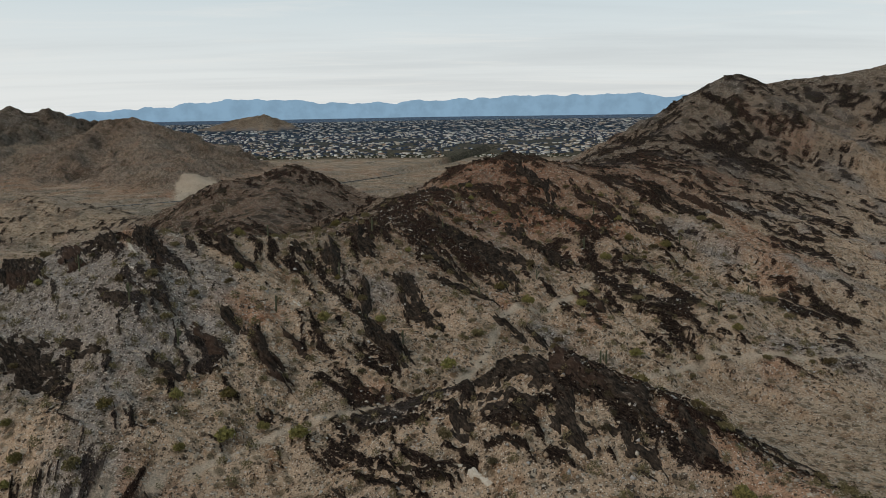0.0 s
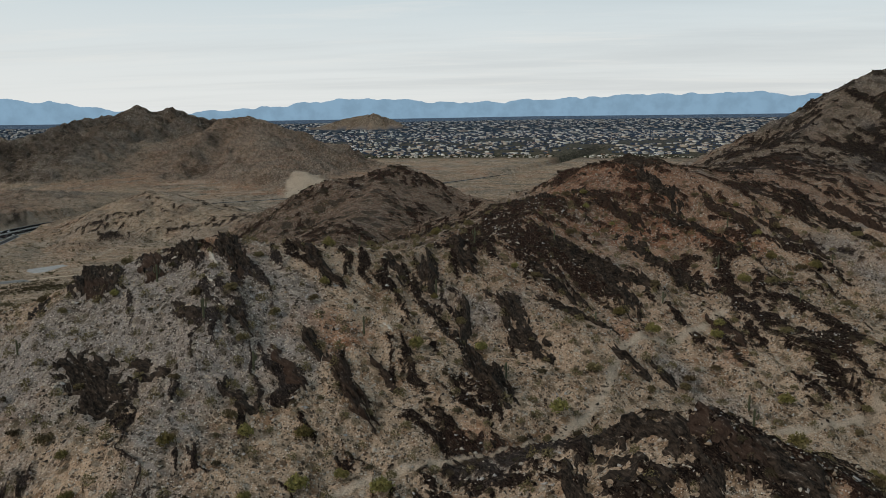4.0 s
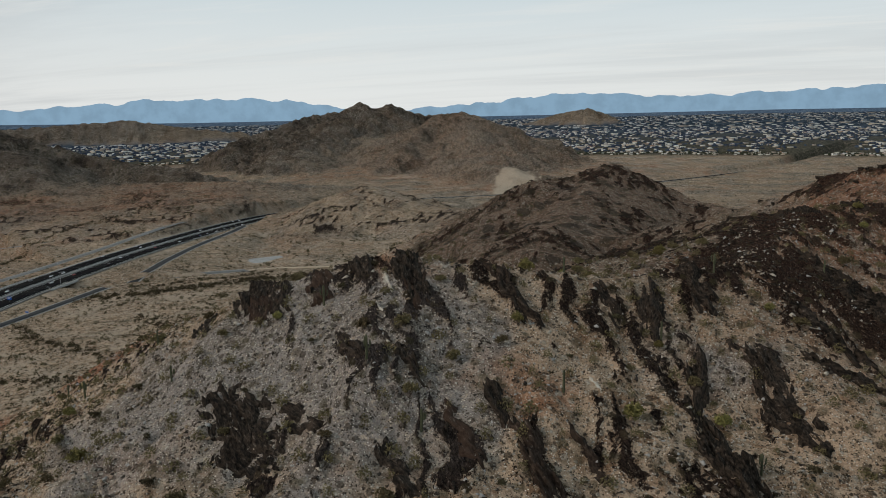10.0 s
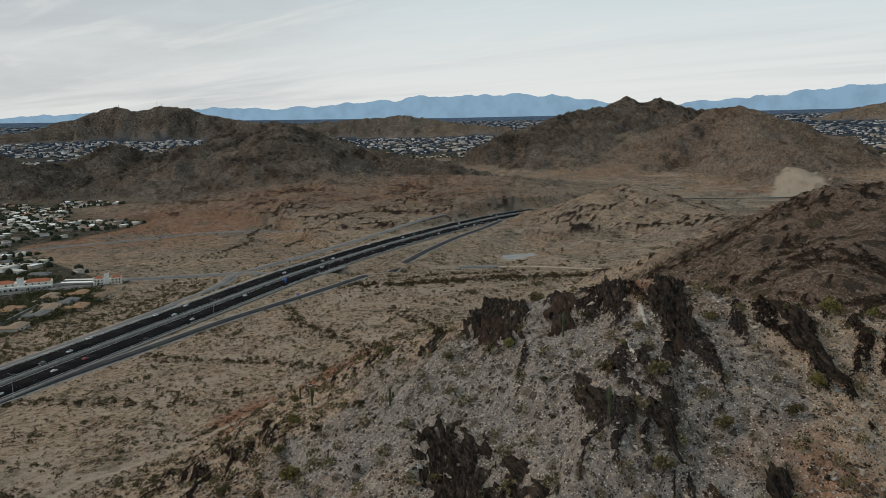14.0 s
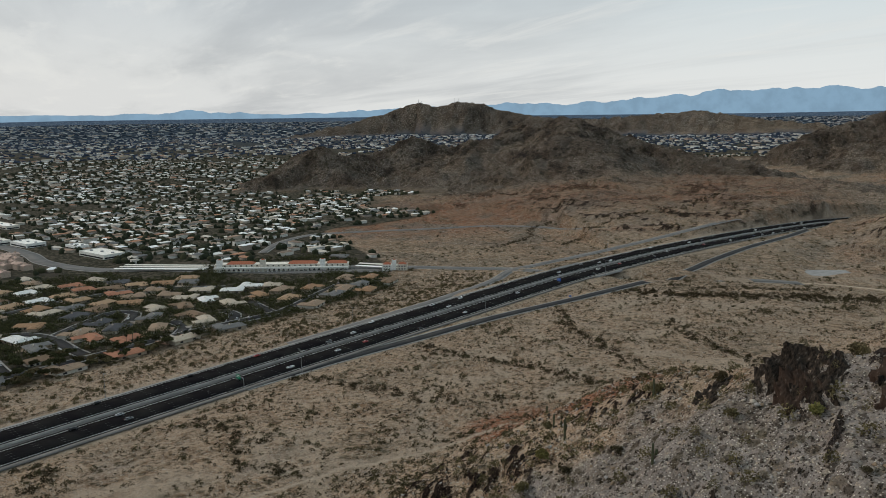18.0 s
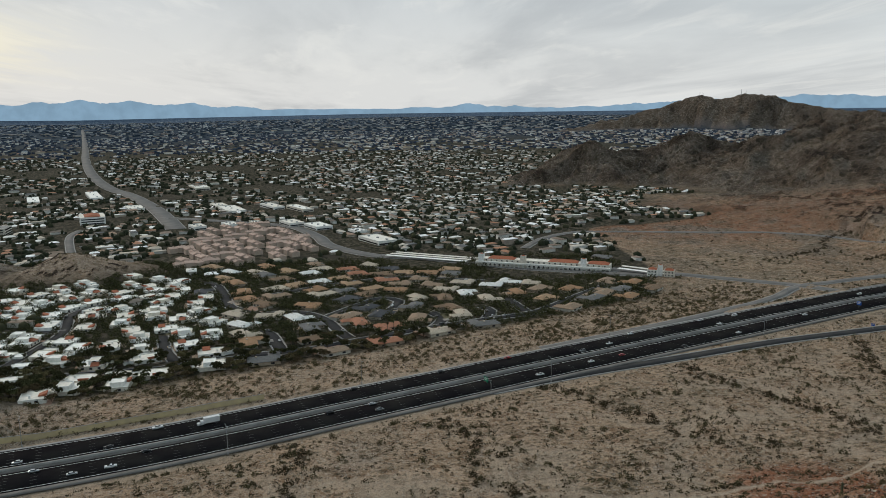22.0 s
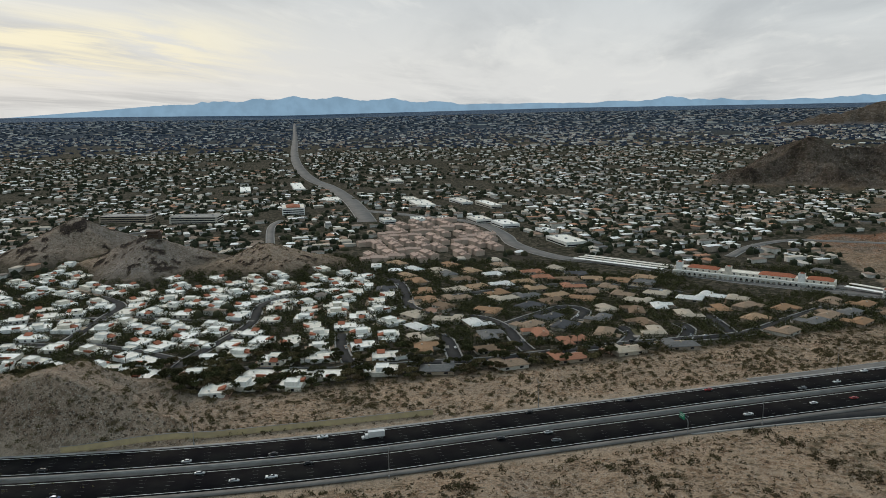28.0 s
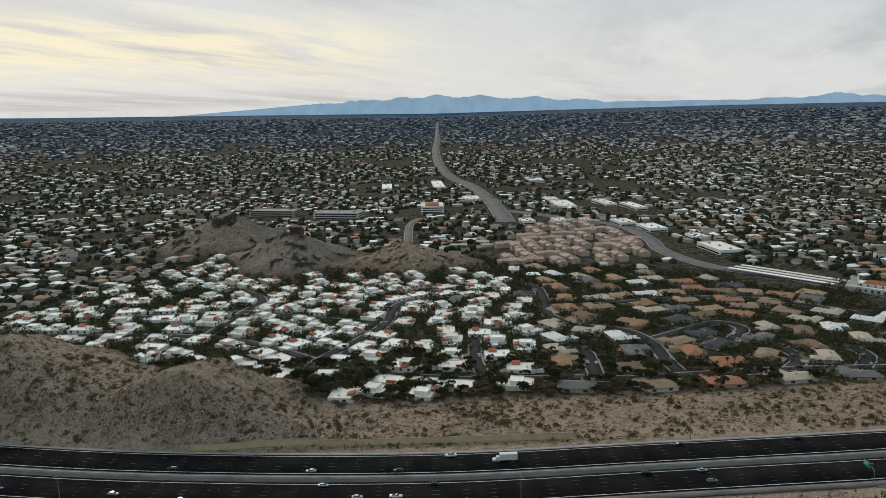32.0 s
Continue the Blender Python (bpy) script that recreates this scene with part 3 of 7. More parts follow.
    rib = (1 - town_hill) * step(bed + 0.95 * patch + bias, 0.36, 0.68) * hill * (1 - 0.55 * far)
    teeth = 0.5 + 0.5 * np.abs(fbm(sx / (3.5 * big), sy / (1.7 * big), 3, 81))
    amp = (1.5 + 1.2 * bias) * (1 + 1.6 * far)
    z = z + rib * (1 - 0.6 * far) * amp * teeth + hill * 0.8 * big * fbm(x / 5.0 / big, y / 5.0 / big, 3, 91)
    z = z + hill * rough * 0.35 * fbm(x / (22 * big), y / (22 * big), 3, 95)
    z = z + hill * far * np.minimum(rough, 5.0) * 4.6 * (0.45 - creased(wx / 95, wy / 95, 5, 97, 0.62))
    return z, low, hill, rib, rough, near_red, near_crest


def road_height(y):
    return np.interp(y, [-700, 200, 560, 760, 1000, 1500, 2000, 4200], [0, 0, 5, 4, 0, -8, -12, -20])


UNDERPASS = [(-760, 545), (-690, 590), (-640, 628), (-596, 690)]


def under_bridge(x, y, z):
    """The crossing street runs in a cut below the freeway."""
    d, _, _ = along(x, y, UNDERPASS, 30)
    w = step(d, 9, 17)
    return np.where(d < 17, z * w + np.minimum(z, -2.4) * (1 - w), z)


def zones(x, y, z, parts):
    _, low, hill, rib, rough, near_red, near_crest = parts
    d = np.hypot(x - MID[0], y - MID[1])
    u = across(x, y)
    patch = fbm(x / 70, y / 70, 4, 101)
    red = 0.85 * np.exp(-(near_red / 75) ** 2) * step(x, -60, 10) * step(700 - y, 0, 200) + 0.9 * step(patch, 0.25, 0.6) * hill * 0.55
    nose = np.exp(-(along(x, y, [(-330, 310), (-268, 296), (-226, 287)], 120)[0] / 27) ** 2)
    red = np.maximum(red, 1.0 * step(nose, 0.2, 0.6))
    rh, _, _ = along(x, y, RED_HILL, 500)
    red = np.maximum(red, 0.95 * np.exp(-(rh / 230) ** 4))
    dh, _, _ = along(x, y, DARK_HILL, 900)
    red = red * (1 - 0.8 * np.exp(-(dh / 420) ** 4))
    pk, _, _ = along(x, y, PINK_PEAK, 800)
    ps, _, _ = along(x, y, PINK_SPUR, 600)
    pinkish = np.maximum(np.exp(-(pk / 380) ** 4), np.exp(-(ps / 280) ** 4))
    red = np.maximum(red * (1 - 0.6 * pinkish), 0.62 * pinkish) * (1 - 0.7 * step(d, 4000, 6500))
    nb = np.minimum(along(x, y, BROWN_RIDGE, 300)[0], along(x, y, BROWN_SPUR, 300)[0])
    red = np.maximum(red, 0.5 * np.exp(-(nb / 90) ** 2))
    grey = step(0.75 * np.exp(-(((x + 130) / 68) ** 2 + ((y - 238) / 46) ** 2)) + 0.5 * fbm(x / 38, y / 38, 4, 111) + 0.20 * step(x, 80, 160), 0.18, 0.55)
    gk, _, _ = along(x, y, GREY_KNOLL, 150)
    fk, _, _ = along(x, y, FAR_KNOLL, 150)
    grey = np.maximum(grey * (0.35 + 0.65 * hill), np.exp(-(np.minimum(gk, fk) / 62) ** 4))
    grey = np.maximum(grey, 0.75 * pinkish * hill)
    tw, _, _ = along(x, y, TWIN_PEAKS, 1100)
    ra, _, _ = along(x, y, RADIO_HILL, 2200)
    tw = np.minimum(tw, along(x, y, TWIN_SPUR, 1100)[0])
    dh = np.minimum(dh, along(x, y, DARK_SPUR, 900)[0])
    dark = np.maximum.reduce([0.85 * np.exp(-(dh / 400) ** 4), 0.88 * np.exp(-(tw / 560) ** 4), 0.80 * np.exp(-(ra / 1100) ** 4)]) * hill * (1 - 0.8 * pinkish)
    grey = np.maximum(grey, 0.95 * step(dark, 0.1, 0.5))
    red = red * (1 - 0.8 * step(dark, 0.1, 0.5))
    low_red = np.exp(-(rh / 190) ** 4)
    dark = dark * (1 - 0.85 * low_red)
    red = np.maximum(red, 0.95 * low_red)
    grey = grey * (1 - 0.9 * np.maximum(low_red, nose))
    kn = np.minimum.reduce([along(x, y, k_, 200)[0] for k_ in (TOWN_KNOLL, SOUTH_KNOLL, BROWN_KNOLL)])
    grey = np.maximum(grey, 0.40 * np.exp(-(kn / 75) ** 4))
    red = red * (1 - 0.8 * np.exp(-(kn / 90) ** 4))
    # far slopes and valley floor: mottled earth, outcrops and brush
    away = step(d, 600, 1300)
    m1, m2, m3 = fbm(x / 150, y / 150, 5, 211, 0.6), fbm(x / 110, y / 110, 5, 221, 0.65), fbm(x / 85, y / 85, 5, 231, 0.68)
    red = red * (1 - 0.4 * away * step(m1, -0.1, 0.4)) + away * (1 - hill) * 0.45 * step(m1, 0.05, 0.5)
    grey = np.maximum(grey * (1 - 0.5 * away * step(-m2, 0.0, 0.4)), away * (1 - 0.5 * hill) * 0.75 * step(m2, 0.0, 0.45))
    dark = np.maximum(dark * (0.75 + 0.25 * step(m3, -0.35, 0.1)), away * hill * 0.55 * step(m3, 0.18, 0.5))
    pale = np.zeros(x.shape)
    for tr in TRAILS:
        td, _, _ = along(x, y, tr, 8)
        pale = np.maximum(pale, step(1.9 - td, 0, 1.2))
    fw, side, _ = along(x, y, ROAD, 80)
    pale = np.maximum(pale, 0.40 * step(fw, 21, 24) * step(40 + 10 * patch - fw, 0, 10))
    # quarry cut at the foot of the pink peak
    cut, _, _ = along(x, y, [(-600, 1840), (-668, 2085)], 120)
    pale = np.maximum(pale, step(58 + 12 * patch - cut, 0, 9))
    wash = step(0.13 - np.abs(fbm(x / 120, y / 120, 3, 121)), 0, 0.08) * (1 - hill) * step(u, 40, 90) * step(-x, 150, 220)
    pale = np.maximum(pale, 0.45 * wash)
    town = city(x, y) * (1 - hill)
    lines = np.maximum(step(0.10 - np.abs(fbm(x / 170, y / 170, 4, 201, 0.6)), 0, 0.07), away * step(m2, 0.15, 0.5))
    scrub = np.clip((0.18 + 0.34 * step(d, 450, 900) + 0.55 * lines * (1 - hill)) * (1 - town) * np.maximum(1 - hill, 0.45 * step(d, 500, 1200) * (0.5 + step(-m3, 0.0, 0.4))) * (1 - 0.2 * pinkish * hill) + 0.12 * np.exp(-(kn / 80) ** 4) + 0.5 * hill * step(d, 900, 1500), 0, 1)
    fc, _, _ = along(x, y, FAR_CONE, 2500)
    fb, _, _ = along(x, y, FAR_BROWN, 2500)
    dark = np.maximum.reduce([dark, 0.55 * hill * np.exp(-(pk / 170) ** 2), 0.55 * hill * np.exp(-(np.minimum(fc, fb) / 900) ** 2)])
    rock = np.maximum(rib, dark * (0.42 + 0.5 * fbm(x / 60, y / 60, 3, 131)))
    dusky = np.maximum.reduce([dark, 0.85 * np.exp(-(nb / 120) ** 4) * hill, 0.5 * np.exp(-(near_red / 70) ** 2) * hill, 0.7 * np.exp(-(along(x, y, BIG_PEAK, 330)[0] / 150) ** 4) * hill, 0.36 * pinkish * hill])
    return np.clip(dusky, 0, 1), np.clip(rock, 0, 1), np.clip(red, 0, 1), np.clip(grey, 0, 1), np.clip(pale, 0, 1), np.clip(town, 0, 1), scrub


RAMP_EAST = [(-498, 214), (-520, 277), (-542, 353), (-565, 430), (-585, 523), (-610, 620), (-632, 690), (-668, 762), (-714, 870), (-752, 990), (-800, 1100)]
RAMP_WEST = [(-572, 262), (-611, 351), (-650, 430), (-708, 505), (-752, 560), (-790, 680), (-822, 830), (-862, 1000)]
CROSS_STREET = [(-985, 250), (-900, 380), (-835, 470), (-760, 545), (-690, 590), (-640, 628), (-596, 690), (-560, 770)]
DIRT_ROAD = [(-560, 770), (-520, 800), (-420, 830), (-300, 860)]
CURVED_ROAD = [(-1037, 341), (-1120, 385), (-1165, 440), (-1157, 498), (-1127, 625), (-1106, 709), (-1042, 768), (-960, 775), (-905, 790)]
AVENUE = [(-1320, -175), (-1485, -235), (-1686, -317), (-1904, -425), (-2154, -565), (-2656, -777), (-3499, -1091), (-5138, -1676), (-10218, -3509)]
PARKWAY = [(-1485, -235), (-1430, -150), (-1376, -68), (-1316, 10), (-1200, 60), (-1110, 84), (-1022, 140), (-985, 207), (-940, 265), (-895, 330), (-835, 445)]
HILL_STREET = [(-1040, -230), (-1248, -313), (-1340, -330)]
TAN_STREETS = [[(-875, -32), (-855, -16), (-806, 1), (-757, 16), (-732, 45), (-726, 82), (-699, 104), (-659, 118), (-627, 130)],
               [(-598, 62), (-609, 100), (-628, 134), (-658, 194), (-675, 238), (-698, 286), (-745, 330), (-790, 372)],
               [(-709, 106), (-743, 129), (-770, 151), (-758, 168), (-726, 161)], [(-658, 194), (-684, 202), (-707, 194)], [(-604, 80), (-628, 73), (-659, 64), (-672, 54)],
               [(-755, 268), (-700, 276)], [(-800, 40), (-850, 110), (-868, 180), (-840, 260)], [(-675, 238), (-705, 246), (-722, 240)]]
WHITE_STREETS = [[(-540, -95), (-582, -106), (-639, -104), (-692, -105), (-754, -121), (-790, -100)], [(-667, -21), (-622, -6), (-583, 9), (-576, -20), (-572, -60)],
                 [(-560, -400), (-590, -314), (-612, -223), (-604, -165), (-582, -106)], [(-640, -330), (-690, -240), (-690, -170), (-692, -105)],
                 [(-612, -223), (-690, -240), (-744, -259), (-795, -360)], [(-583, 9), (-590, 40), (-598, 62)]]
GRADED = [(RAMP_EAST, 4.6), (RAMP_WEST, 4.2), (CROSS_STREET, 6.5), (CURVED_ROAD, 5.0), (DIRT_ROAD, 3.0), (PARKWAY, 9.0), (HILL_STREET, 5.0)] + [(p, 4.6) for p in TAN_STREETS + WHITE_STREETS]


CITY_EDGE = [(-440, -400), (-505, -60), (-600, 150), (-650, 250), (-740, 410), (-880, 455), (-1184, 470), (-1212, 500), (-1220, 566), (-1290, 708), (-1374, 876), (-1504, 1014), (-1720, 1060), (-2300, 1150), (-2900, 1500)]


def city(x, y):
    """1 where streets and houses stand."""
    d = np.hypot(x - MID[0], y - MID[1])
    edge = np.interp(y, [p[1] for p in CITY_EDGE], [p[0] for p in CITY_EDGE])
    west = step(edge - x, -6, 14) * step(1500 - y, 0, 100)
    return np.maximum(west, step(d, 3250, 3500))


BUILT = {}          # the ground as built: headings, distances, and its height, share of hill and share of rock


def lie(x, y, *names):
    """What the built ground has at places: its height "z", share of "hill" or share of "rib"."""
    x, y = np.asarray(x, float), np.asarray(y, float)
    ang, true = BUILT["ang"], BUILT["true"]
    m = len(ang)
    a = (np.arctan2(-(x - MID[0]), y - MID[1]) - ang[0]) % (2 * math.pi) + ang[0]
    u = np.interp(a, np.append(ang, ang[0] + 2 * math.pi), np.arange(m + 1))
    v = np.interp(np.hypot(x - MID[0], y - MID[1]), true, np.arange(len(true)))
    i, j = np.minimum(v.astype(int), len(true) - 2), np.minimum(u.astype(int), m - 1)
    fv, fu, k = v - i, u - j, (j + 1) % m
    out = []
    for name in names:
        g = BUILT[name]
        out.append((g[i * m + j] * (1 - fu) + g[i * m + k] * fu) * (1 - fv) + (g[i * m + m + j] * (1 - fu) + g[i * m + m + k] * fu) * fv)
    return out if len(out) > 1 else out[0]


def height(x, y):
    """Height of the ground as built, before it is drawn in."""
    return lie(x, y, "z")


def graded(x, y, z):
    """The ground levelled to the smoothed profile of the country roads and streets."""
    for pts, half in GRADED:
        line = smooth_line(pts, 14.0)
        d, _, _ = along(line[:, 0], line[:, 1], ROAD, 90)
        bank = step(d, 29, 50)
        prof = land(line[:, 0], line[:, 1])[0] * bank + (road_height(line[:, 1]) - 0.5) * (1 - bank)
        for _ in range(12):
            prof[1:-1] = (prof[:-2] + prof[1:-1] + prof[2:]) / 3
        d, _, high = along(x, y, np.c_[line, prof], half + 16)
        w = step(d, half + 3.0, half + 14)
        z = np.where(d < half + 14, z * w + high * (1 - w), z)
    return z


def build_ground():
    dense = np.radians(np.linspace(-86, 151, 1100))
    rest = np.radians(np.linspace(151, 274, 32))[1:-1]
    ang = np.concatenate([dense, rest])
    rings = np.concatenate([[0.5], np.linspace(20, 80, 8)[:-1], np.exp(np.arange(math.log(80), math.log(NEAR), 0.0072)), np.linspace(NEAR, 2760, 150)[:-1], np.linspace(2760, 4862, 62)])
    true = unsqueeze(rings)
    A, R = np.meshgrid(ang, true)
    x, y = (MID[0] - np.sin(A) * R).ravel(), (MID[1] + np.cos(A) * R).ravel()
    parts = land(x, y)
    d, _, _ = along(x, y, ROAD, 90)
    bank = step(d, 29, 50)
    z = under_bridge(x, y, graded(x, y, parts[0]) * bank + (road_height(y) - 0.5) * (1 - bank))
    BUILT.update(ang=ang, true=true, z=z, hill=parts[2], rib=parts[3])
    pts, _ = drawn(np.stack([x, y, z], -1))
    n, m = len(rings), len(ang)
    i = np.arange(n - 1)[:, None] * m
    j = np.arange(m)[None, :]
    k = (j + 1) % m
    quads = np.stack([i + j, i + k, i + m + k, i + m + j], -1).reshape(-1, 4)[:, ::-1]
    me = bpy.data.meshes.new("ground")
    me.vertices.add(len(pts))
    me.vertices.foreach_set("co", pts.ravel())
    me.loops.add(quads.size)
    me.loops.foreach_set("vertex_index", np.ascontiguousarray(quads.ravel(), dtype=np.int32))
    me.polygons.add(len(quads))
    me.polygons.foreach_set("loop_start", np.arange(0, quads.size, 4, dtype=np.int32))
    me.update(calc_edges=True)
    dusky, rock, red, grey, pale, town, scrub = zones(x, y, z, parts)
    d_ = np.hypot(x - MID[0], y - MID[1])
    # The fourth value of zone_b is the share of haze blue, by distance.
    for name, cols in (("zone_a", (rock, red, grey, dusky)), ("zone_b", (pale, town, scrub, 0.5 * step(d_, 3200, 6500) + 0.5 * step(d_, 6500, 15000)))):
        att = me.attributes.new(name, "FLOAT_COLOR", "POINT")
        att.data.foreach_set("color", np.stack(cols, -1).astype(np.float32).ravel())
    me.polygons.foreach_set("use_smooth", np.ones(len(quads), dtype=bool))
    me.materials.append(MAT_GROUND)
    return tagged(new("ground", me), "stony desert ground with gravel slopes, dark rock ribs and city plain", "ground", kind="structure")


build_ground()

# ---------------------------------------------------------------- mountains on the horizon
def far_range(name, label, dist, points, color, seed, rough):
    """A blue mountain wall on the horizon: headings and heights in degrees, worn by noise, with a slope towards the valley."""
    head = np.arange(-60.0, 170.0, 0.12)
    tall = np.interp(head, [p[0] for p in points], [p[1] for p in points])
    tall = tall + rough * fbm(head * 0.55, head * 0.0 + seed, 5, seed, 0.55) * step(tall, 0.02, 0.5)
    tall = np.maximum(tall, -0.9)
    verts, faces = [], []
    for h, e in zip(head, tall):
        for k, (share, near) in enumerate(((1.0, 0), (0.55, 25), (0.0, 50))):
            r = dist - near
            base = -1.0
            el = base + (e - base) * share
            verts.append((MID[0] - math.sin(radians(h)) * r, MID[1] + math.cos(radians(h)) * r, EYE_Z + r * math.tan(radians(el))))
    for k in range(len(head) - 1):
        for j in (0, 1):
            faces.append((3 * k + j, 3 * k + j + 1, 3 * k + 4 + j, 3 * k + 3 + j))
    me = bpy.data.meshes.new(name)
    me.from_pydata(verts, [], faces)
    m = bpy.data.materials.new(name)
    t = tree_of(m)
    # The haze is put into this blue, and the wall glows with it unlit.
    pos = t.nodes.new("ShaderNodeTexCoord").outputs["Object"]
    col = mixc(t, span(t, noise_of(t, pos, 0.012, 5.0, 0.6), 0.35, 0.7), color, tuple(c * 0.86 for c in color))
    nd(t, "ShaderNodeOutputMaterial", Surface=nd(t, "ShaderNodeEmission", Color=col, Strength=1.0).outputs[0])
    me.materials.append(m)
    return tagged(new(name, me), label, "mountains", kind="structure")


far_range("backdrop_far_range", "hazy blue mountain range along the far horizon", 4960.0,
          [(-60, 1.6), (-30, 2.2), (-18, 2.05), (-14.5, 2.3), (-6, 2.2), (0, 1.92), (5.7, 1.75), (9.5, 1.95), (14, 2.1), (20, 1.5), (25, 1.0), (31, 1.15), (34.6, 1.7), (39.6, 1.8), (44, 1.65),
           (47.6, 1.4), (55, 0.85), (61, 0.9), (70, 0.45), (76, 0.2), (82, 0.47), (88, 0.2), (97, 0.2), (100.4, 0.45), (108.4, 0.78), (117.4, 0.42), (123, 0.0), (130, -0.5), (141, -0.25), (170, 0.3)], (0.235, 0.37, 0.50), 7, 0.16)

# ---------------------------------------------------------------- building helpers
def mesh_of(name, verts, faces, mats, smooth=False):
    me = bpy.data.meshes.new(name)
    verts = np.asarray(verts, float)
    me.from_pydata(verts.tolist(), [], [tuple(f) for f in faces])
    for m in mats if isinstance(mats, (list, tuple)) else [mats]:
        me.materials.append(m)
    if smooth:
        me.polygons.foreach_set("use_smooth", np.ones(len(me.polygons), dtype=bool))
    return me


def quads_of(name, verts, quads, mat, smooth=False):
    """A large mesh from arrays of places (n, 3) and corners (m, 3 or 4)."""
    verts, quads = np.asarray(verts, float), np.asarray(quads)
    me = bpy.data.meshes.new(name)
    me.vertices.add(len(verts))
    me.vertices.foreach_set("co", verts.ravel())
    me.loops.add(quads.size)
    me.loops.foreach_set("vertex_index", np.ascontiguousarray(quads.ravel(), dtype=np.int32))
    me.polygons.add(len(quads))
    me.polygons.foreach_set("loop_start", np.arange(0, quads.size, quads.shape[1], dtype=np.int32))
    me.update(calc_edges=True)
    if smooth:
        me.polygons.foreach_set("use_smooth", np.ones(len(quads), dtype=bool))
    me.materials.append(mat)
    return me


def part(name, me, parent, label="", m=None):
    ob = new(name, me)
    ob.parent = parent
    if m is not None:
        ob.matrix_basis = m
    return tagged(ob, label)


def thing(name, label, category, group="", kind="", at=None):
    ob = new(name)
    ob.empty_display_size = 0.5
    if at is not None:
        ob.matrix_basis = at
    return tagged(ob, label, category, group, kind)


def box(x0, y0, z0, x1, y1, z1, taper=0.0):
    a = taper
    v = [(x0, y0, z0), (x1, y0, z0), (x1, y1, z0), (x0, y1, z0), (x0 + a, y0 + a, z1), (x1 - a, y0 + a, z1), (x1 - a, y1 - a, z1), (x0 + a, y1 - a, z1)]
    return v, [(0, 3, 2, 1), (4, 5, 6, 7), (0, 1, 5, 4), (1, 2, 6, 5), (2, 3, 7, 6), (3, 0, 4, 7)]


def merged(*solids):
    verts, faces = [], []
    for v, f in solids:
        n = len(verts)
        verts += list(v)
        faces += [tuple(i + n for i in q) for q in f]
    return verts, faces


def tube(p, q, r0, r1, n=8):
    p, q = Vector(p), Vector(q)
    a = (q - p).normalized()
    s = a.orthogonal().normalized()
    t_ = a.cross(s)
    v = [p + (s * math.cos(k * 6.28319 / n) + t_ * math.sin(k * 6.28319 / n)) * r0 for k in range(n)]
    v += [q + (s * math.cos(k * 6.28319 / n) + t_ * math.sin(k * 6.28319 / n)) * r1 for k in range(n)]
    f = [(k, (k + 1) % n, n + (k + 1) % n, n + k) for k in range(n)] + [tuple(range(n))[::-1], tuple(range(n, 2 * n))]
    return [tuple(i) for i in v], f


MAT_ASPHALT = worn("freeway_asphalt", (0.012, 0.011, 0.012), (0.020, 0.019, 0.018), 0.06, 1.0, spread=0.0, bump=0.0, spec=0.0)
MAT_STREET = worn("street_asphalt", (0.030, 0.030, 0.032), (0.045, 0.043, 0.041), 0.08, 0.95, spread=0.0)
MAT_OLD_ROAD = worn("grey_street_asphalt", (0.13, 0.125, 0.12), (0.17, 0.16, 0.15), 0.05, 0.85, spread=0.0)
MAT_CONCRETE = worn("pale_concrete", (0.30, 0.29, 0.275), (0.22, 0.21, 0.20), 0.15, 0.8, spread=0.06)
MAT_GUTTER = worn("grey_shoulder", (0.115, 0.108, 0.100), (0.16, 0.15, 0.14), 0.08, 0.85, spread=0.0)
MAT_DASH = worn("worn_lane_paint", (0.22, 0.22, 0.21), (0.15, 0.15, 0.14), 0.6, 0.8, spread=0.0, bump=0)
MAT_DIRT = worn("pale_dirt", (0.46, 0.36, 0.27), (0.38, 0.30, 0.22), 0.2, 1.0, spread=0.0)
MAT_LINE = worn("white_road_paint", (0.62, 0.62, 0.60), (0.45, 0.45, 0.43), 0.6, 0.7, spread=0.0, bump=0)
MAT_WALL_TAN = worn("tan_block_wall", (0.40, 0.31, 0.17), (0.33, 0.26, 0.155), 0.25, 0.85, spread=0.1)
MAT_STEEL = worn("grey_galvanised_steel", (0.33, 0.34, 0.35), (0.25, 0.26, 0.27), 1.0, 0.45, 0.7, bump=0)


# ---------------------------------------------------------------- roads
def frames_of(line):
    d = np.gradient(line[:, :2], axis=0)
    d /= np.linalg.norm(d, axis=1)[:, None]
    return np.stack([d[:, 1], -d[:, 0]], -1)          # to the right of the way


def strip(name, line, zz, lo, hi, lift, mat, parent=None, label="", thick=0.35, squeezed=True):
    """A flat band along a line between two offsets, with a skirt on both sides."""
    nrm = frames_of(line)
    rows = []
    for off, dz in ((lo, -thick), (lo, 0.0), (hi, 0.0), (hi, -thick)):
        rows.append(np.c_[line[:, :2] + nrm * off, zz + lift + dz])
    pts = np.stack(rows, 1).reshape(-1, 3)
    if squeezed:
        pts, _ = drawn(pts)
    n = len(line)
    i = np.arange(n - 1)[:, None] * 4
    j = np.arange(3)[None, :]
    q = np.stack([i + j, i + j + 4, i + j + 5, i + j + 1], -1).reshape(-1, 4)[:, ::-1]
    me = quads_of(name, pts, q, mat)
    if parent is None:
        return new(name, me)
    return part(name, me, parent, label)


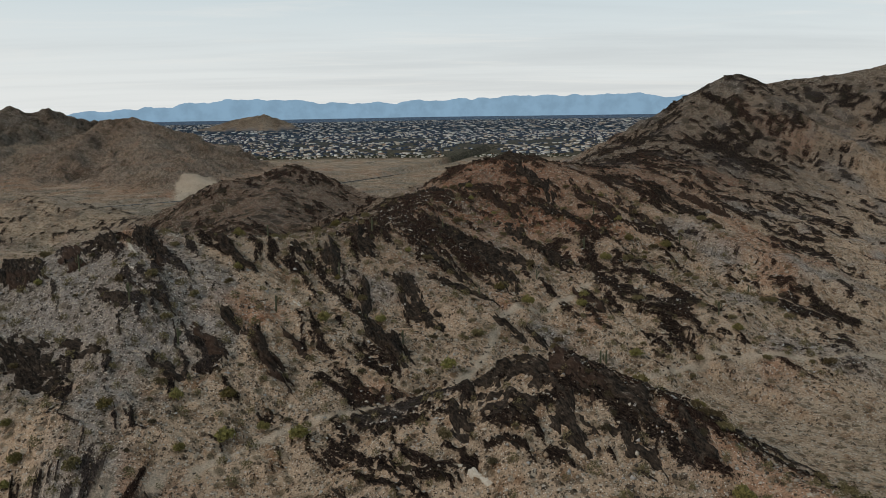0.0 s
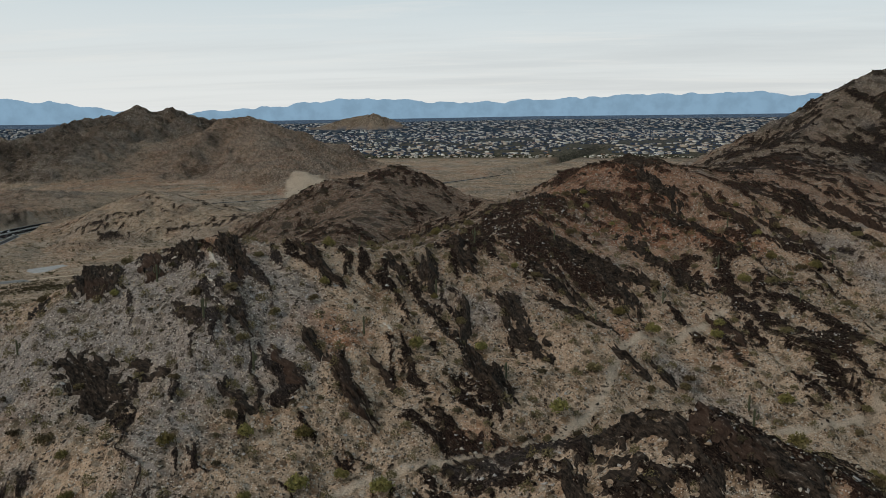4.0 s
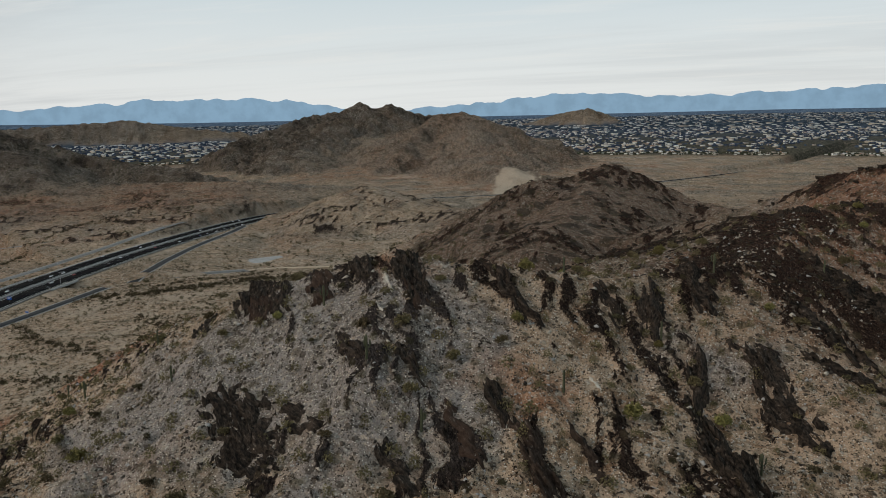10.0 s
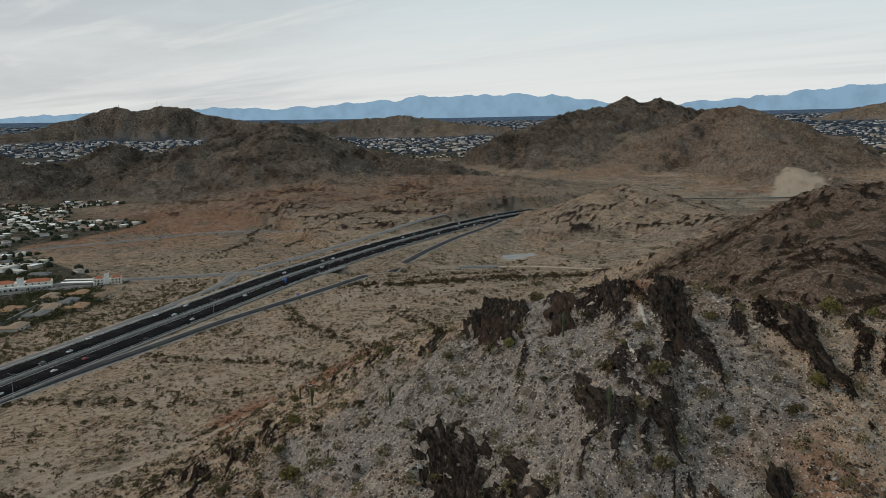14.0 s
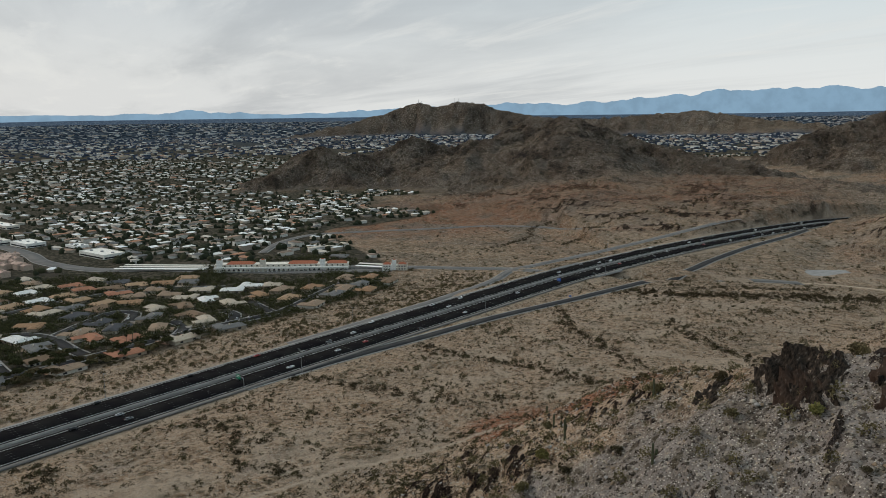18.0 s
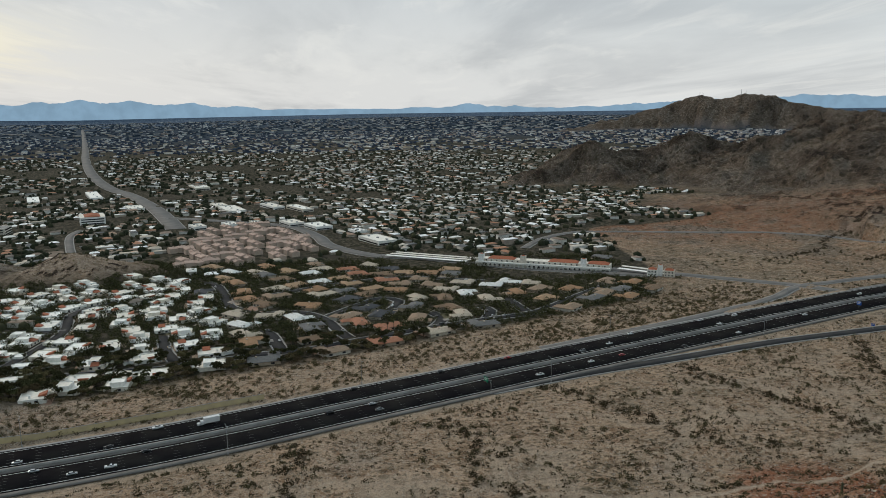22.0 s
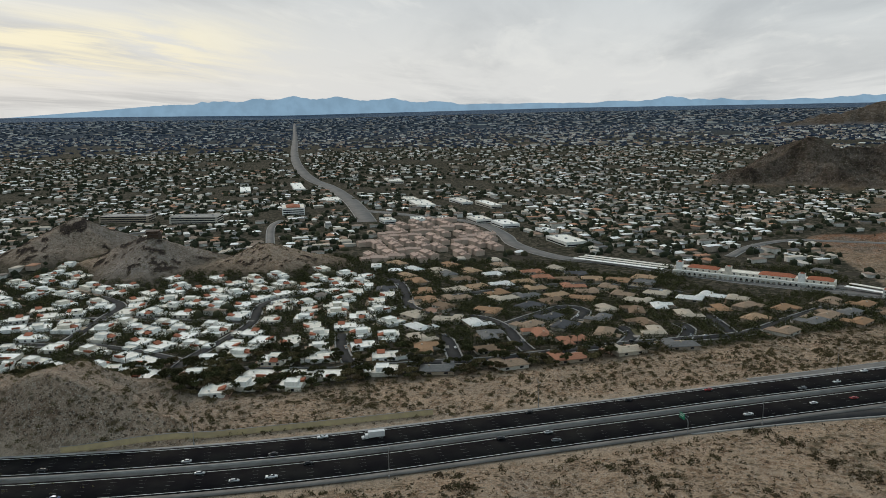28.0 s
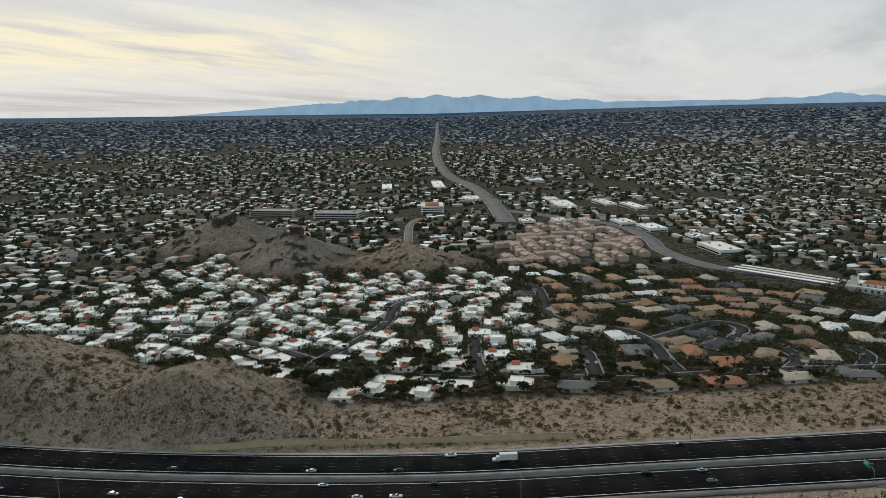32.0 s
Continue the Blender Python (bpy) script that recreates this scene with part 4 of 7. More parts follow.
LINE = smooth_line(FREEWAY, 8.0)
LINE_Z = road_height(LINE[:, 1])
freeway = thing("road", "black asphalt freeway with pale concrete median and white lane lines", "freeway", kind="structure")
for lo, hi in ((-23.4, -3.2), (3.2, 23.6)):
    strip("carriageway", LINE, LINE_Z, lo, hi, 0.30, MAT_ASPHALT, freeway)
strip("median_strip", LINE, LINE_Z, -3.2, 3.2, 0.34, MAT_GUTTER, freeway, "grey gravel and concrete median strip")
strip("barrier", LINE, LINE_Z, -0.35, 0.35, 1.35, MAT_CONCRETE, freeway, "low concrete median barrier", thick=1.1)
strip("gutter", LINE, LINE_Z, 23.6, 27.5, 0.28, MAT_GUTTER, freeway, "grey concrete shoulder")
strip("gutter", LINE, LINE_Z, -25.6, -23.4, 0.28, MAT_CONCRETE, freeway, "pale concrete kerb and shoulder")
for off in (-22.0, -5.0, 5.0, 22.0):
    strip("edge_line", LINE, LINE_Z, off - 0.19, off + 0.19, 0.32, MAT_LINE, freeway, thick=0.01)


def lane_dashes():
    fine = smooth_line(FREEWAY, 3.0)
    keep = fine[:, 1] < 1700
    fine = fine[keep]
    nrm = frames_of(fine)
    z = road_height(fine[:, 1]) + 0.33
    verts, faces = [], []
    for off in (-18.6, -15.2, -11.8, -8.4, 8.4, 11.8, 15.2, 18.6):
        for k in range(1, len(fine) - 1, 4):
            a, b = fine[k, :2], fine[k + 1, :2]
            n = len(verts)
            for p, h, s in ((a, nrm[k], -1), (a, nrm[k], 1), (b, nrm[k + 1], 1), (b, nrm[k + 1], -1)):
                verts.append((*(p + h * (off + 0.05 * s)), z[k]))
            faces.append((n, n + 1, n + 2, n + 3))
    return mesh_of("lane_dashes", verts, faces, MAT_DASH)


tagged(part("lane_dashes", lane_dashes(), freeway), kind="stuff")

def street(name, pts, half, mat, label, lift=0.22, kerb=True):
    line = smooth_line(pts, 8.0)
    z = height(line[:, 0], line[:, 1])
    for _ in range(3):
        z[1:-1] = (z[:-2] + z[1:-1] + z[2:]) / 3
    root = thing(name, label, "street", kind="structure")
    strip("carriageway", line, z, -half, half, lift, mat, root)
    if kerb:
        for s in (-1, 1):
            lo, hi = sorted((s * half, s * (half + 1.3)))
            strip("pavement_edge", line, z, lo, hi, lift + 0.12, MAT_CONCRETE, root, "pale concrete kerb and pavement")
    return root


street("road_ramp_east", RAMP_EAST, 4.6, MAT_STREET, "dark asphalt entry ramp beside the freeway", 0.3)
street("road_ramp_west", RAMP_WEST, 4.2, MAT_OLD_ROAD, "pale asphalt exit ramp beside the freeway", 0.3)
street("road_crossing", CROSS_STREET, 6.5, MAT_OLD_ROAD, "pale asphalt street passing under the freeway", 0.25)
street("road_dirt", DIRT_ROAD, 2.6, MAT_DIRT, "pale dirt track across the scrub", 0.2, False)
street("road_curved", CURVED_ROAD, 5.0, MAT_OLD_ROAD, "pale curved road across the scrub", 0.3)
street("road_avenue", AVENUE, 15.0, MAT_OLD_ROAD, "wide grey avenue running straight to the horizon", 0.4)
street("road_parkway", PARKWAY, 9.0, MAT_OLD_ROAD, "wide grey city parkway", 0.35)
street("road_hill_street", HILL_STREET, 5.0, MAT_OLD_ROAD, "grey street between low hills", 0.3)
for line in TAN_STREETS:
    street("road_suburb_street", line, 4.6, MAT_STREET, "dark asphalt residential street with pale kerbs", 0.25)
for line in WHITE_STREETS:
    street("road_townhouse_street", line, 4.0, MAT_STREET, "dark asphalt lane between white townhouses", 0.25)


def long_wall(pts, tall):
    line = smooth_line(pts, 9.0)
    z = height(line[:, 0], line[:, 1])
    root = thing("wall_sound", "tan block sound wall along the freeway", "wall", kind="structure")
    strip("wall_panels", line, z, -0.15, 0.15, tall, MAT_WALL_TAN, root, thick=tall + 1.2)
    strip("wall_cap", line, z, -0.24, 0.24, tall + 0.12, MAT_CONCRETE, root, "pale cap course", thick=0.14)


long_wall([(-429, -90), (-443, -58), (-457, -24), (-478, 27), (-501, 82)], 3.2)


def bridge():
    """The freeway's bridge over the crossing street: deck sides, abutments, piers."""
    k = int(np.argmin(np.hypot(LINE[:, 0] + 668, LINE[:, 1] - 606)))
    seg, zz = LINE[k - 3:k + 4], LINE_Z[k - 3:k + 4]
    root = thing("bridge", "concrete freeway bridge over the crossing street", "bridge", kind="structure")
    strip("girder", seg, zz, 27.5, 28.3, 0.95, MAT_CONCRETE, root, "pale concrete parapet and girder", thick=2.3)
    strip("girder", seg, zz, -26.4, -25.6, 0.95, MAT_CONCRETE, root, "pale concrete parapet and girder", thick=2.3)
    strip("deck", seg, zz, -25.6, 27.5, 0.2, MAT_CONCRETE, root, thick=1.2)
    nrm = frames_of(seg)
    for off in (-22, -11, 0, 11, 22):
        p = seg[3, :2] + nrm[3] * off
        v, f = tube((p[0], p[1], -8), (p[0], p[1], zz[3] - 0.6), 0.6, 0.6, 10)
        part("pier", mesh_of("pier", v, f, MAT_CONCRETE), root)


bridge()


def helipad():
    root = thing("pavement_pad", "square pale concrete pad on the desert flat", "pad", kind="structure")
    z = float(height(np.array([-592.0]), np.array([852.0]))[0])
    v, f = box(-24, -18, -1.5, 24, 18, 0.45)
    part("slab", mesh_of("slab", v, f, MAT_CONCRETE), root, m=pose(-592, 852, z, 0, 0, 60))


helipad()

# ---------------------------------------------------------------- houses
MAT_STUCCO = picked("white_stucco", [(0.70, 0.68, 0.63), (0.62, 0.57, 0.49), (0.74, 0.73, 0.70)], 0.9, 0.6, 0.1, island=False)
MAT_FLAT_ROOF = picked("white_flat_roof", [(0.84, 0.81, 0.75), (0.78, 0.74, 0.67), (0.87, 0.85, 0.80), (0.72, 0.67, 0.59)], 0.8, 0.35, 0.0, island=False)
MAT_RED_TILE = worn("red_clay_tile", (0.36, 0.125, 0.068), (0.28, 0.10, 0.06), 0.8, 0.85, spread=0.3)
MAT_TAN_STUCCO = picked("tan_stucco", [(0.40, 0.32, 0.24), (0.46, 0.40, 0.32), (0.34, 0.28, 0.22), (0.50, 0.46, 0.40)], 0.9, 0.6, 0.1, island=False)
MAT_SHINGLE = picked("shingle_and_tile_roofs", [(0.30, 0.18, 0.105), (0.20, 0.135, 0.09), (0.36, 0.24, 0.15), (0.075, 0.075, 0.080), (0.28, 0.20, 0.14), (0.15, 0.145, 0.14),
                                          (0.34, 0.16, 0.10), (0.44, 0.37, 0.29), (0.66, 0.65, 0.62)], 0.9, 0.9, 0.25, island=False)
MAT_PINK_WALL = worn("pink_stucco", (0.47, 0.37, 0.30), (0.40, 0.31, 0.25), 0.5, 0.9, spread=0.1)
MAT_PINK_ROOF = worn("pink_clay_tile", (0.47, 0.335, 0.275), (0.39, 0.28, 0.23), 0.6, 0.9, spread=0.2)
MAT_DARK_GLASS = worn("dark_window_glass", (0.020, 0.022, 0.025), (0.035, 0.038, 0.042), 1.0, 0.15, spread=0.2, bump=0, spec=0.5)
MAT_DOOR = worn("painted_door", (0.25, 0.20, 0.15), (0.32, 0.26, 0.2), 1.0, 0.7, spread=0.5)
MAT_POOL = worn("pool_water", (0.05, 0.25, 0.28), (0.06, 0.30, 0.32), 0.5, 0.1, spread=0.2, bump=0, spec=0.5)
MAT_YARD = picked("yard_gravel", [(0.30, 0.225, 0.165), (0.25, 0.19, 0.14), (0.36, 0.285, 0.215), (0.32, 0.20, 0.145), (0.13, 0.115, 0.07), (0.24, 0.20, 0.155)], 0.95, 0.5, 0.3, island=False)
MAT_DRIVE = worn("concrete_drive", (0.30, 0.27, 0.24), (0.24, 0.215, 0.19), 0.3, 0.9, spread=0.3)


def window_part(root, x, y, z, w, h, face):
    """A window set 6 cm proud of the wall that faces south (0), east (1), north (2) or west (3)."""
    v, f = merged(box(-w / 2, -0.06, 0, w / 2, 0.06, h))
    part("window", mesh_of("window", v, f, MAT_DARK_GLASS), root, m=pose(x, y, z, 0, 0, 90 * face))


def flat_block(x0, y0, x1, y1, h, lip=0.45):
    """Walls with a parapet round a sunken flat roof: the walls, and the roof."""
    a = 0.3
    v = [(x0, y0, -1.5), (x1, y0, -1.5), (x1, y1, -1.5), (x0, y1, -1.5), (x0, y0, h), (x1, y0, h), (x1, y1, h), (x0, y1, h),
         (x0 + a, y0 + a, h), (x1 - a, y0 + a, h), (x1 - a, y1 - a, h), (x0 + a, y1 - a, h),
         (x0 + a, y0 + a, h - lip), (x1 - a, y0 + a, h - lip), (x1 - a, y1 - a, h - lip), (x0 + a, y1 - a, h - lip)]
    f = []
    for k in range(4):
        j = (k + 1) % 4
        f += [(k, j, j + 4, k + 4), (k + 4, j + 4, j + 8, k + 8), (k + 8, j + 8, j + 12, k + 12)]
    r = box(x0 + a, y0 + a, h - lip - 0.3, x1 - a, y1 - a, h - lip + 0.02)
    return (v, f), r


def hip_roof(x0, y0, x1, y1, z, rise, over=0.7, gable=0.35):
    """A hipped roof with eaves 25 cm thick."""
    x0, y0, x1, y1 = x0 - over, y0 - over, x1 + over, y1 + over
    w = (y1 - y0) / 2 * (1 - gable)
    ym = (y0 + y1) / 2
    v = [(x0, y0, z - 0.25), (x1, y0, z - 0.25), (x1, y1, z - 0.25), (x0, y1, z - 0.25), (x0, y0, z), (x1, y0, z), (x1, y1, z), (x0, y1, z),
         (x0 + w, ym, z + rise), (x1 - w, ym, z + rise)]
    f = [(0, 3, 2, 1), (0, 1, 5, 4), (1, 2, 6, 5), (2, 3, 7, 6), (3, 0, 4, 7), (4, 5, 9, 8), (6, 7, 8, 9), (5, 6, 9), (7, 4, 8)]
    return v, f


def townhouse(rng, two):
    root = thing("townhouse", "white stucco townhouse with flat white roof and red tile strip", "house", "townhouses by the freeway")
    w, d = rng.uniform(15, 20), rng.uniform(13, 17)
    h1 = 3.3
    body, roof = flat_block(-w / 2, -d / 2, w / 2, d / 2, h1)
    part("wall", mesh_of("wall", *body, MAT_STUCCO), root)
    part("roof", mesh_of("roof", *roof, MAT_FLAT_ROOF), root, "flat white roof")
    gw = rng.uniform(6.0, 8.0)
    gs = rng.choice((-1, 1))
    wing, wing_roof = flat_block(min(gs * w / 2, gs * (w / 2 + gw)) + 0.01, -d / 2 + 2, max(gs * w / 2, gs * (w / 2 + gw)) - 0.01, d / 2 - 4, 2.7)
    part("garage_wall", mesh_of("garage_wall", *wing, MAT_STUCCO), root)
    part("garage_roof", mesh_of("garage_roof", *wing_roof, MAT_FLAT_ROOF), root, "flat white garage roof")
    v, f = box(-w / 2 - 4, -d / 2 - 4, -2.5, w / 2 + 4, d / 2 + 3, 0.12)
    part("yard", mesh_of("yard", v, f, MAT_YARD), root, "gravel yard")
    if two:
        x0 = rng.uniform(-w / 2, -1)
        b2, r2 = flat_block(x0 + 0.5, -d / 4, x0 + w * 0.52, d / 3, 5.7)
        part("upper_wall", mesh_of("upper_wall", *b2, MAT_STUCCO), root)
        part("upper_roof", mesh_of("upper_roof", *r2, MAT_FLAT_ROOF), root, "flat white roof")
        window_part(root, x0 + w * 0.26, -d / 4, 4.4, 2.2, 1.2, 0)
    y0 = rng.choice((-d / 2, d / 2 - 4.2))
    x0 = rng.uniform(-w / 2, 0)
    v = [(x0, y0 - 0.5, h1 + 0.05), (x0 + 5.5, y0 - 0.5, h1 + 0.05), (x0 + 5.5, y0 + 4.2, h1 + 1.5), (x0, y0 + 4.2, h1 + 1.5),
         (x0, y0 - 0.5, h1 - 0.2), (x0 + 5.5, y0 - 0.5, h1 - 0.2), (x0 + 5.5, y0 + 4.2, h1 - 0.2), (x0, y0 + 4.2, h1 - 0.2)]
    f = [(0, 1, 2, 3), (4, 7, 6, 5), (0, 4, 5, 1), (1, 5, 6, 2), (2, 6, 7, 3), (3, 7, 4, 0)]
    part("tile_roof", mesh_of("tile_roof", v, f, MAT_RED_TILE), root, "red clay tile lean-to roof")
    for k in range(3):
        window_part(root, -w / 2 + w * (k + 0.6) / 3.2, -d / 2, 0.9, 1.8, 1.5, 0)
    window_part(root, w / 2, d * 0.15, 0.9, 2.0, 1.5, 1)
    v, f = box(-1.2, -0.07, 0, 1.2, 0.07, 2.2)
    part("door", mesh_of("door", v, f, MAT_DOOR), root, m=pose(w / 2, -d * 0.25, 0.0, 0, 0, 90))
    v, f = merged(box(-0.6, -0.6, h1 - 0.5, 0.6, 0.6, h1 + 1.0), box(-0.75, -0.75, h1 + 1.0, 0.75, 0.75, h1 + 1.15))
    part("chimney", mesh_of("chimney", v, f, MAT_STUCCO), root, m=pose(rng.uniform(0, w / 3), rng.uniform(-d / 4, d / 4), 0))
    return root


def ranch_house(rng):
    root = thing("house", "low tan stucco ranch house with pitched roof and drive", "house", "suburb houses")
    w, d = rng.uniform(17, 23), rng.uniform(10, 12.5)
    wing = rng.uniform(7, 9)
    side = rng.choice((-1, 1))
    x0, x1 = (-w / 2, -w / 2 + wing) if side < 0 else (w / 2 - wing, w / 2)
    v, f = merged(box(-w / 2, -d / 2, -1.5, w / 2, d / 2, 3.0), box(x0, -d / 2 - 6.5, -1.5, x1, -d / 2 + 0.02, 2.98))
    part("wall", mesh_of("wall", v, f, MAT_TAN_STUCCO), root)
    a = hip_roof(-w / 2, -d / 2, w / 2, d / 2, 3.05, rng.uniform(1.7, 2.4))
    turn = hip_roof(-(d / 2 + 6.5 + d / 2) / 2, x0, (d / 2 + 6.5 + d / 2) / 2, x1, 3.02, 1.5)
    cy = -(6.5) / 2
    turned = [(q[1], q[0] + cy, q[2]) for q in turn[0]]
    fl = [tuple(reversed(q)) for q in turn[1]]
    v, f = merged(a, (turned, fl))
    part("roof", mesh_of("roof", v, f, MAT_SHINGLE), root)
    v, f = box(-2.5, -0.07, 0, 2.5, 0.07, 2.2)
    part("garage_door", mesh_of("garage_door", v, f, MAT_DOOR), root, m=pose((x0 + x1) / 2, -d / 2 - 6.5, 0))
    for k in range(3):
        window_part(root, -side * (w / 2 - 2.2 - 4.0 * k), -d / 2, 0.9, 1.9, 1.3, 0)
    window_part(root, w / 4, d / 2, 0.9, 2.6, 1.3, 2)
    window_part(root, -w / 4, d / 2, 0.9, 2.6, 1.3, 2)
    v, f = box(-w / 2 - 2, -d / 2 - 11, -2.5, w / 2 + 2, d / 2 + 6, 0.06)
    part("yard", mesh_of("yard", v, f, MAT_YARD), root, "gravel yard")
    v, f = box(x0 + 0.8, -d / 2 - 13, -1.0, x1 - 0.8, -d / 2 - 6.45, 0.12)
    part("drive", mesh_of("drive", v, f, MAT_DRIVE), root, "pale concrete drive")
    v, f = merged(box(-0.5, -0.5, 2.6, 0.5, 0.5, 5.4), box(-0.6, -0.6, 5.4, 0.6, 0.6, 5.55))
    part("chimney", mesh_of("chimney", v, f, MAT_TAN_STUCCO), root, m=pose(rng.uniform(-w / 4, w / 4), 1.0, 0))
    return root


ALL_STREETS = [smooth_line(p, 8.0) for p in TAN_STREETS + WHITE_STREETS + [PARKWAY, CROSS_STREET, HILL_STREET, CURVED_ROAD, AVENUE[:6]]]


def street_gap(x, y):
    best, head = np.full(x.shape, 1e9), np.zeros(x.shape)
    for line in ALL_STREETS:
        for p, q in zip(line[:-1], line[1:]):
            ex, ey = q[0] - p[0], q[1] - p[1]
            at = np.flatnonzero((np.abs(x - p[0]) < abs(ex) + 90) & (np.abs(y - p[1]) < abs(ey) + 90))
            if not len(at):
                continue
            xa, ya = x[at], y[at]
            s = np.clip(((xa - p[0]) * ex + (ya - p[1]) * ey) / (ex * ex + ey * ey), 0, 1)
            d = np.hypot(xa - p[0] - s * ex, ya - p[1] - s * ey)
            near = d < best[at]
            best[at] = np.where(near, d, best[at])
            head[at] = np.where(near, math.atan2(ey, ex) + np.where(ex * (ya - p[1]) - ey * (xa - p[0]) > 0, 0.0, math.pi), head[at])
    return best, head


def hill_at(x, y):
    return lie(x, y, "hill")


LOTS = []          # centres of all built lots, with their radius
RESERVED = [(-900, 335, 85), (-965, 210, 60), (-850, 420, 40), (-1432, -345, 60), (-1306, -597, 60), (-1307, -470, 60), (-1341, 10, 40), (-1291, 55, 40), (-1612, -44, 60),
            (-1504, 12, 60), (-1320, -105, 60), (-1124, 74, 0), (-916, -312, 25)]
PINK_ZONE = [(-1085, -110), (-1283, -112), (-1335, -45), (-1215, 22), (-1060, 78), (-990, 20), (-950, -70)]


def inside(x, y, poly):
    hit_ = np.zeros(np.shape(x), bool)
    for (x0, y0), (x1, y1) in zip(poly, poly[1:] + poly[:1]):
        cond = ((y0 > y) != (y1 > y)) & (x < (x1 - x0) * (y - y0) / (y1 - y0 + 1e-9) + x0)
        hit_ ^= cond
    return hit_


def settle(rng, kind):
    """Lots along the streets, then in between, for white townhouses or tan houses."""
    gap = 21.0 if kind == "white" else 24.0
    spots = []
    lines = WHITE_STREETS if kind == "white" else TAN_STREETS
    for pts in lines:
        line = smooth_line(pts, 3.0)
        nrm = frames_of(line)
        for s in (-1, 1):
            for k in range(2, len(line) - 1, 6 if kind == "white" else 7):
                off = s * ((15.0 if kind == "white" else 19.5) + rng.uniform(-1, 1.5))
                spots.append((line[k, 0] + nrm[k, 0] * off, line[k, 1] + nrm[k, 1] * off))
    if kind == "white":
        spots += [(rng.uniform(-900, -500), rng.uniform(-420, 20)) for _ in range(1500)]
    else:
        spots += [(rng.uniform(-960, -600), rng.uniform(-40, 420)) for _ in range(900)]
    x, y = np.array([p[0] for p in spots]), np.array([p[1] for p in spots])
    divide = 32 - 0.24 * (-640 - x) - 30 * (x < -800)
    ok = (y < divide) if kind == "white" else (y > divide + 8)
    ok &= (city(x, y) > 0.9) & (hill_at(x, y) < 0.12) & ~inside(x, y, PINK_ZONE)
    sg, head = street_gap(x, y)
    ok &= sg > (12.5 if kind == "white" else 16.0)
    ok &= along(x, y, ROAD)[0] > (46 if kind == "white" else 62)
    out = []
    for k in np.where(ok)[0]:
        if any((x[k] - a) ** 2 + (y[k] - b) ** 2 < (r + 8) ** 2 for a, b, r in RESERVED):
            continue
        if any((x[k] - a) ** 2 + (y[k] - b) ** 2 < ((gap + r) * 0.5) ** 2 * 1.0 for a, b, r in LOTS):
            continue
        LOTS.append((x[k], y[k], gap))
        out.append((x[k], y[k], head[k]))
    return out


rng = random.Random(4)
for kind, makers, limit in (("white", [lambda: townhouse(rng, False), lambda: townhouse(rng, True), lambda: townhouse(rng, True), lambda: townhouse(rng, False)], 190),
                            ("tan", [lambda: ranch_house(rng) for _ in range(4)], 150)):
    spots = settle(rng, kind)
    spots.sort(key=lambda s: (s[0] + 140) ** 2 + (s[1] - 130) ** 2)
    zs = height(np.array([s[0] for s in spots]), np.array([s[1] for s in spots]))
    molds = []
    for k, (x, y, head) in enumerate(spots[:limit]):
        m = pose(x, y, float(zs[k]) - 0.15, 0, 0, math.degrees(head) + rng.choice((0, 0, 0, 90 if kind == "white" else 0)) + rng.uniform(-4, 4))
        if k < len(makers):
            molds.append(makers[k]())
            molds[-1].matrix_basis = m
        else:
            copy_thing(rng.choice(molds), m)


# ---------------------------------------------------------------- larger buildings
def ground_z(x, y):
    return float(height(np.array([float(x)]), np.array([float(y)]))[0])


def arch_wall(length, h, n, depth):
    """A wall along x with n arched openings through it."""
    verts, faces = [], []
    step_ = length / n
    for k in range(n):
        x0 = k * step_
        w = step_ * 0.62
        a0, a1 = x0 + (step_ - w) / 2, x0 + (step_ + w) / 2
        spring, seg = h * 0.42, 6
        arc = [(a0 + w / 2 - w / 2 * math.cos(math.pi * j / seg), spring + w / 2 * math.sin(math.pi * j / seg)) for j in range(seg + 1)]
        outline = [(a0, 0.0)] + arc + [(a1, 0.0)]
        top_ = [(x0 if j == 0 else (x0 + step_ if j == len(outline) - 1 else p[0]), h) for j, p in enumerate(outline)]
        for side_y in (0.0, depth):
            n0 = len(verts)
            verts += [(p[0], side_y, p[1]) for p in outline] + [(p[0], side_y, p[1]) for p in top_]
            L = len(outline)
            for j in range(L - 1):
                q = (n0 + j, n0 + j + 1, n0 + L + j + 1, n0 + L + j)
                faces.append(q if side_y else q[::-1])
            for x_a, x_b, idx in ((x0, a0, 0), (a1, x0 + step_, L - 1)):
                m0 = len(verts)
                verts += [(x_a, side_y, 0), (x_b, side_y, 0), (x_b, side_y, h), (x_a, side_y, h)]
                faces.append((m0, m0 + 1, m0 + 2, m0 + 3) if not side_y else (m0 + 3, m0 + 2, m0 + 1, m0))
        n0 = len(verts)
        L = len(outline)
        verts += [(p[0], 0.0, p[1]) for p in outline] + [(p[0], depth, p[1]) for p in outline]
        for j in range(L - 1):
            faces.append((n0 + j, n0 + j + 1, n0 + L + j + 1, n0 + L + j))
    v, f = box(0, 0, h, length, depth, h + 0.5)
    return merged((verts, faces), (v, f))


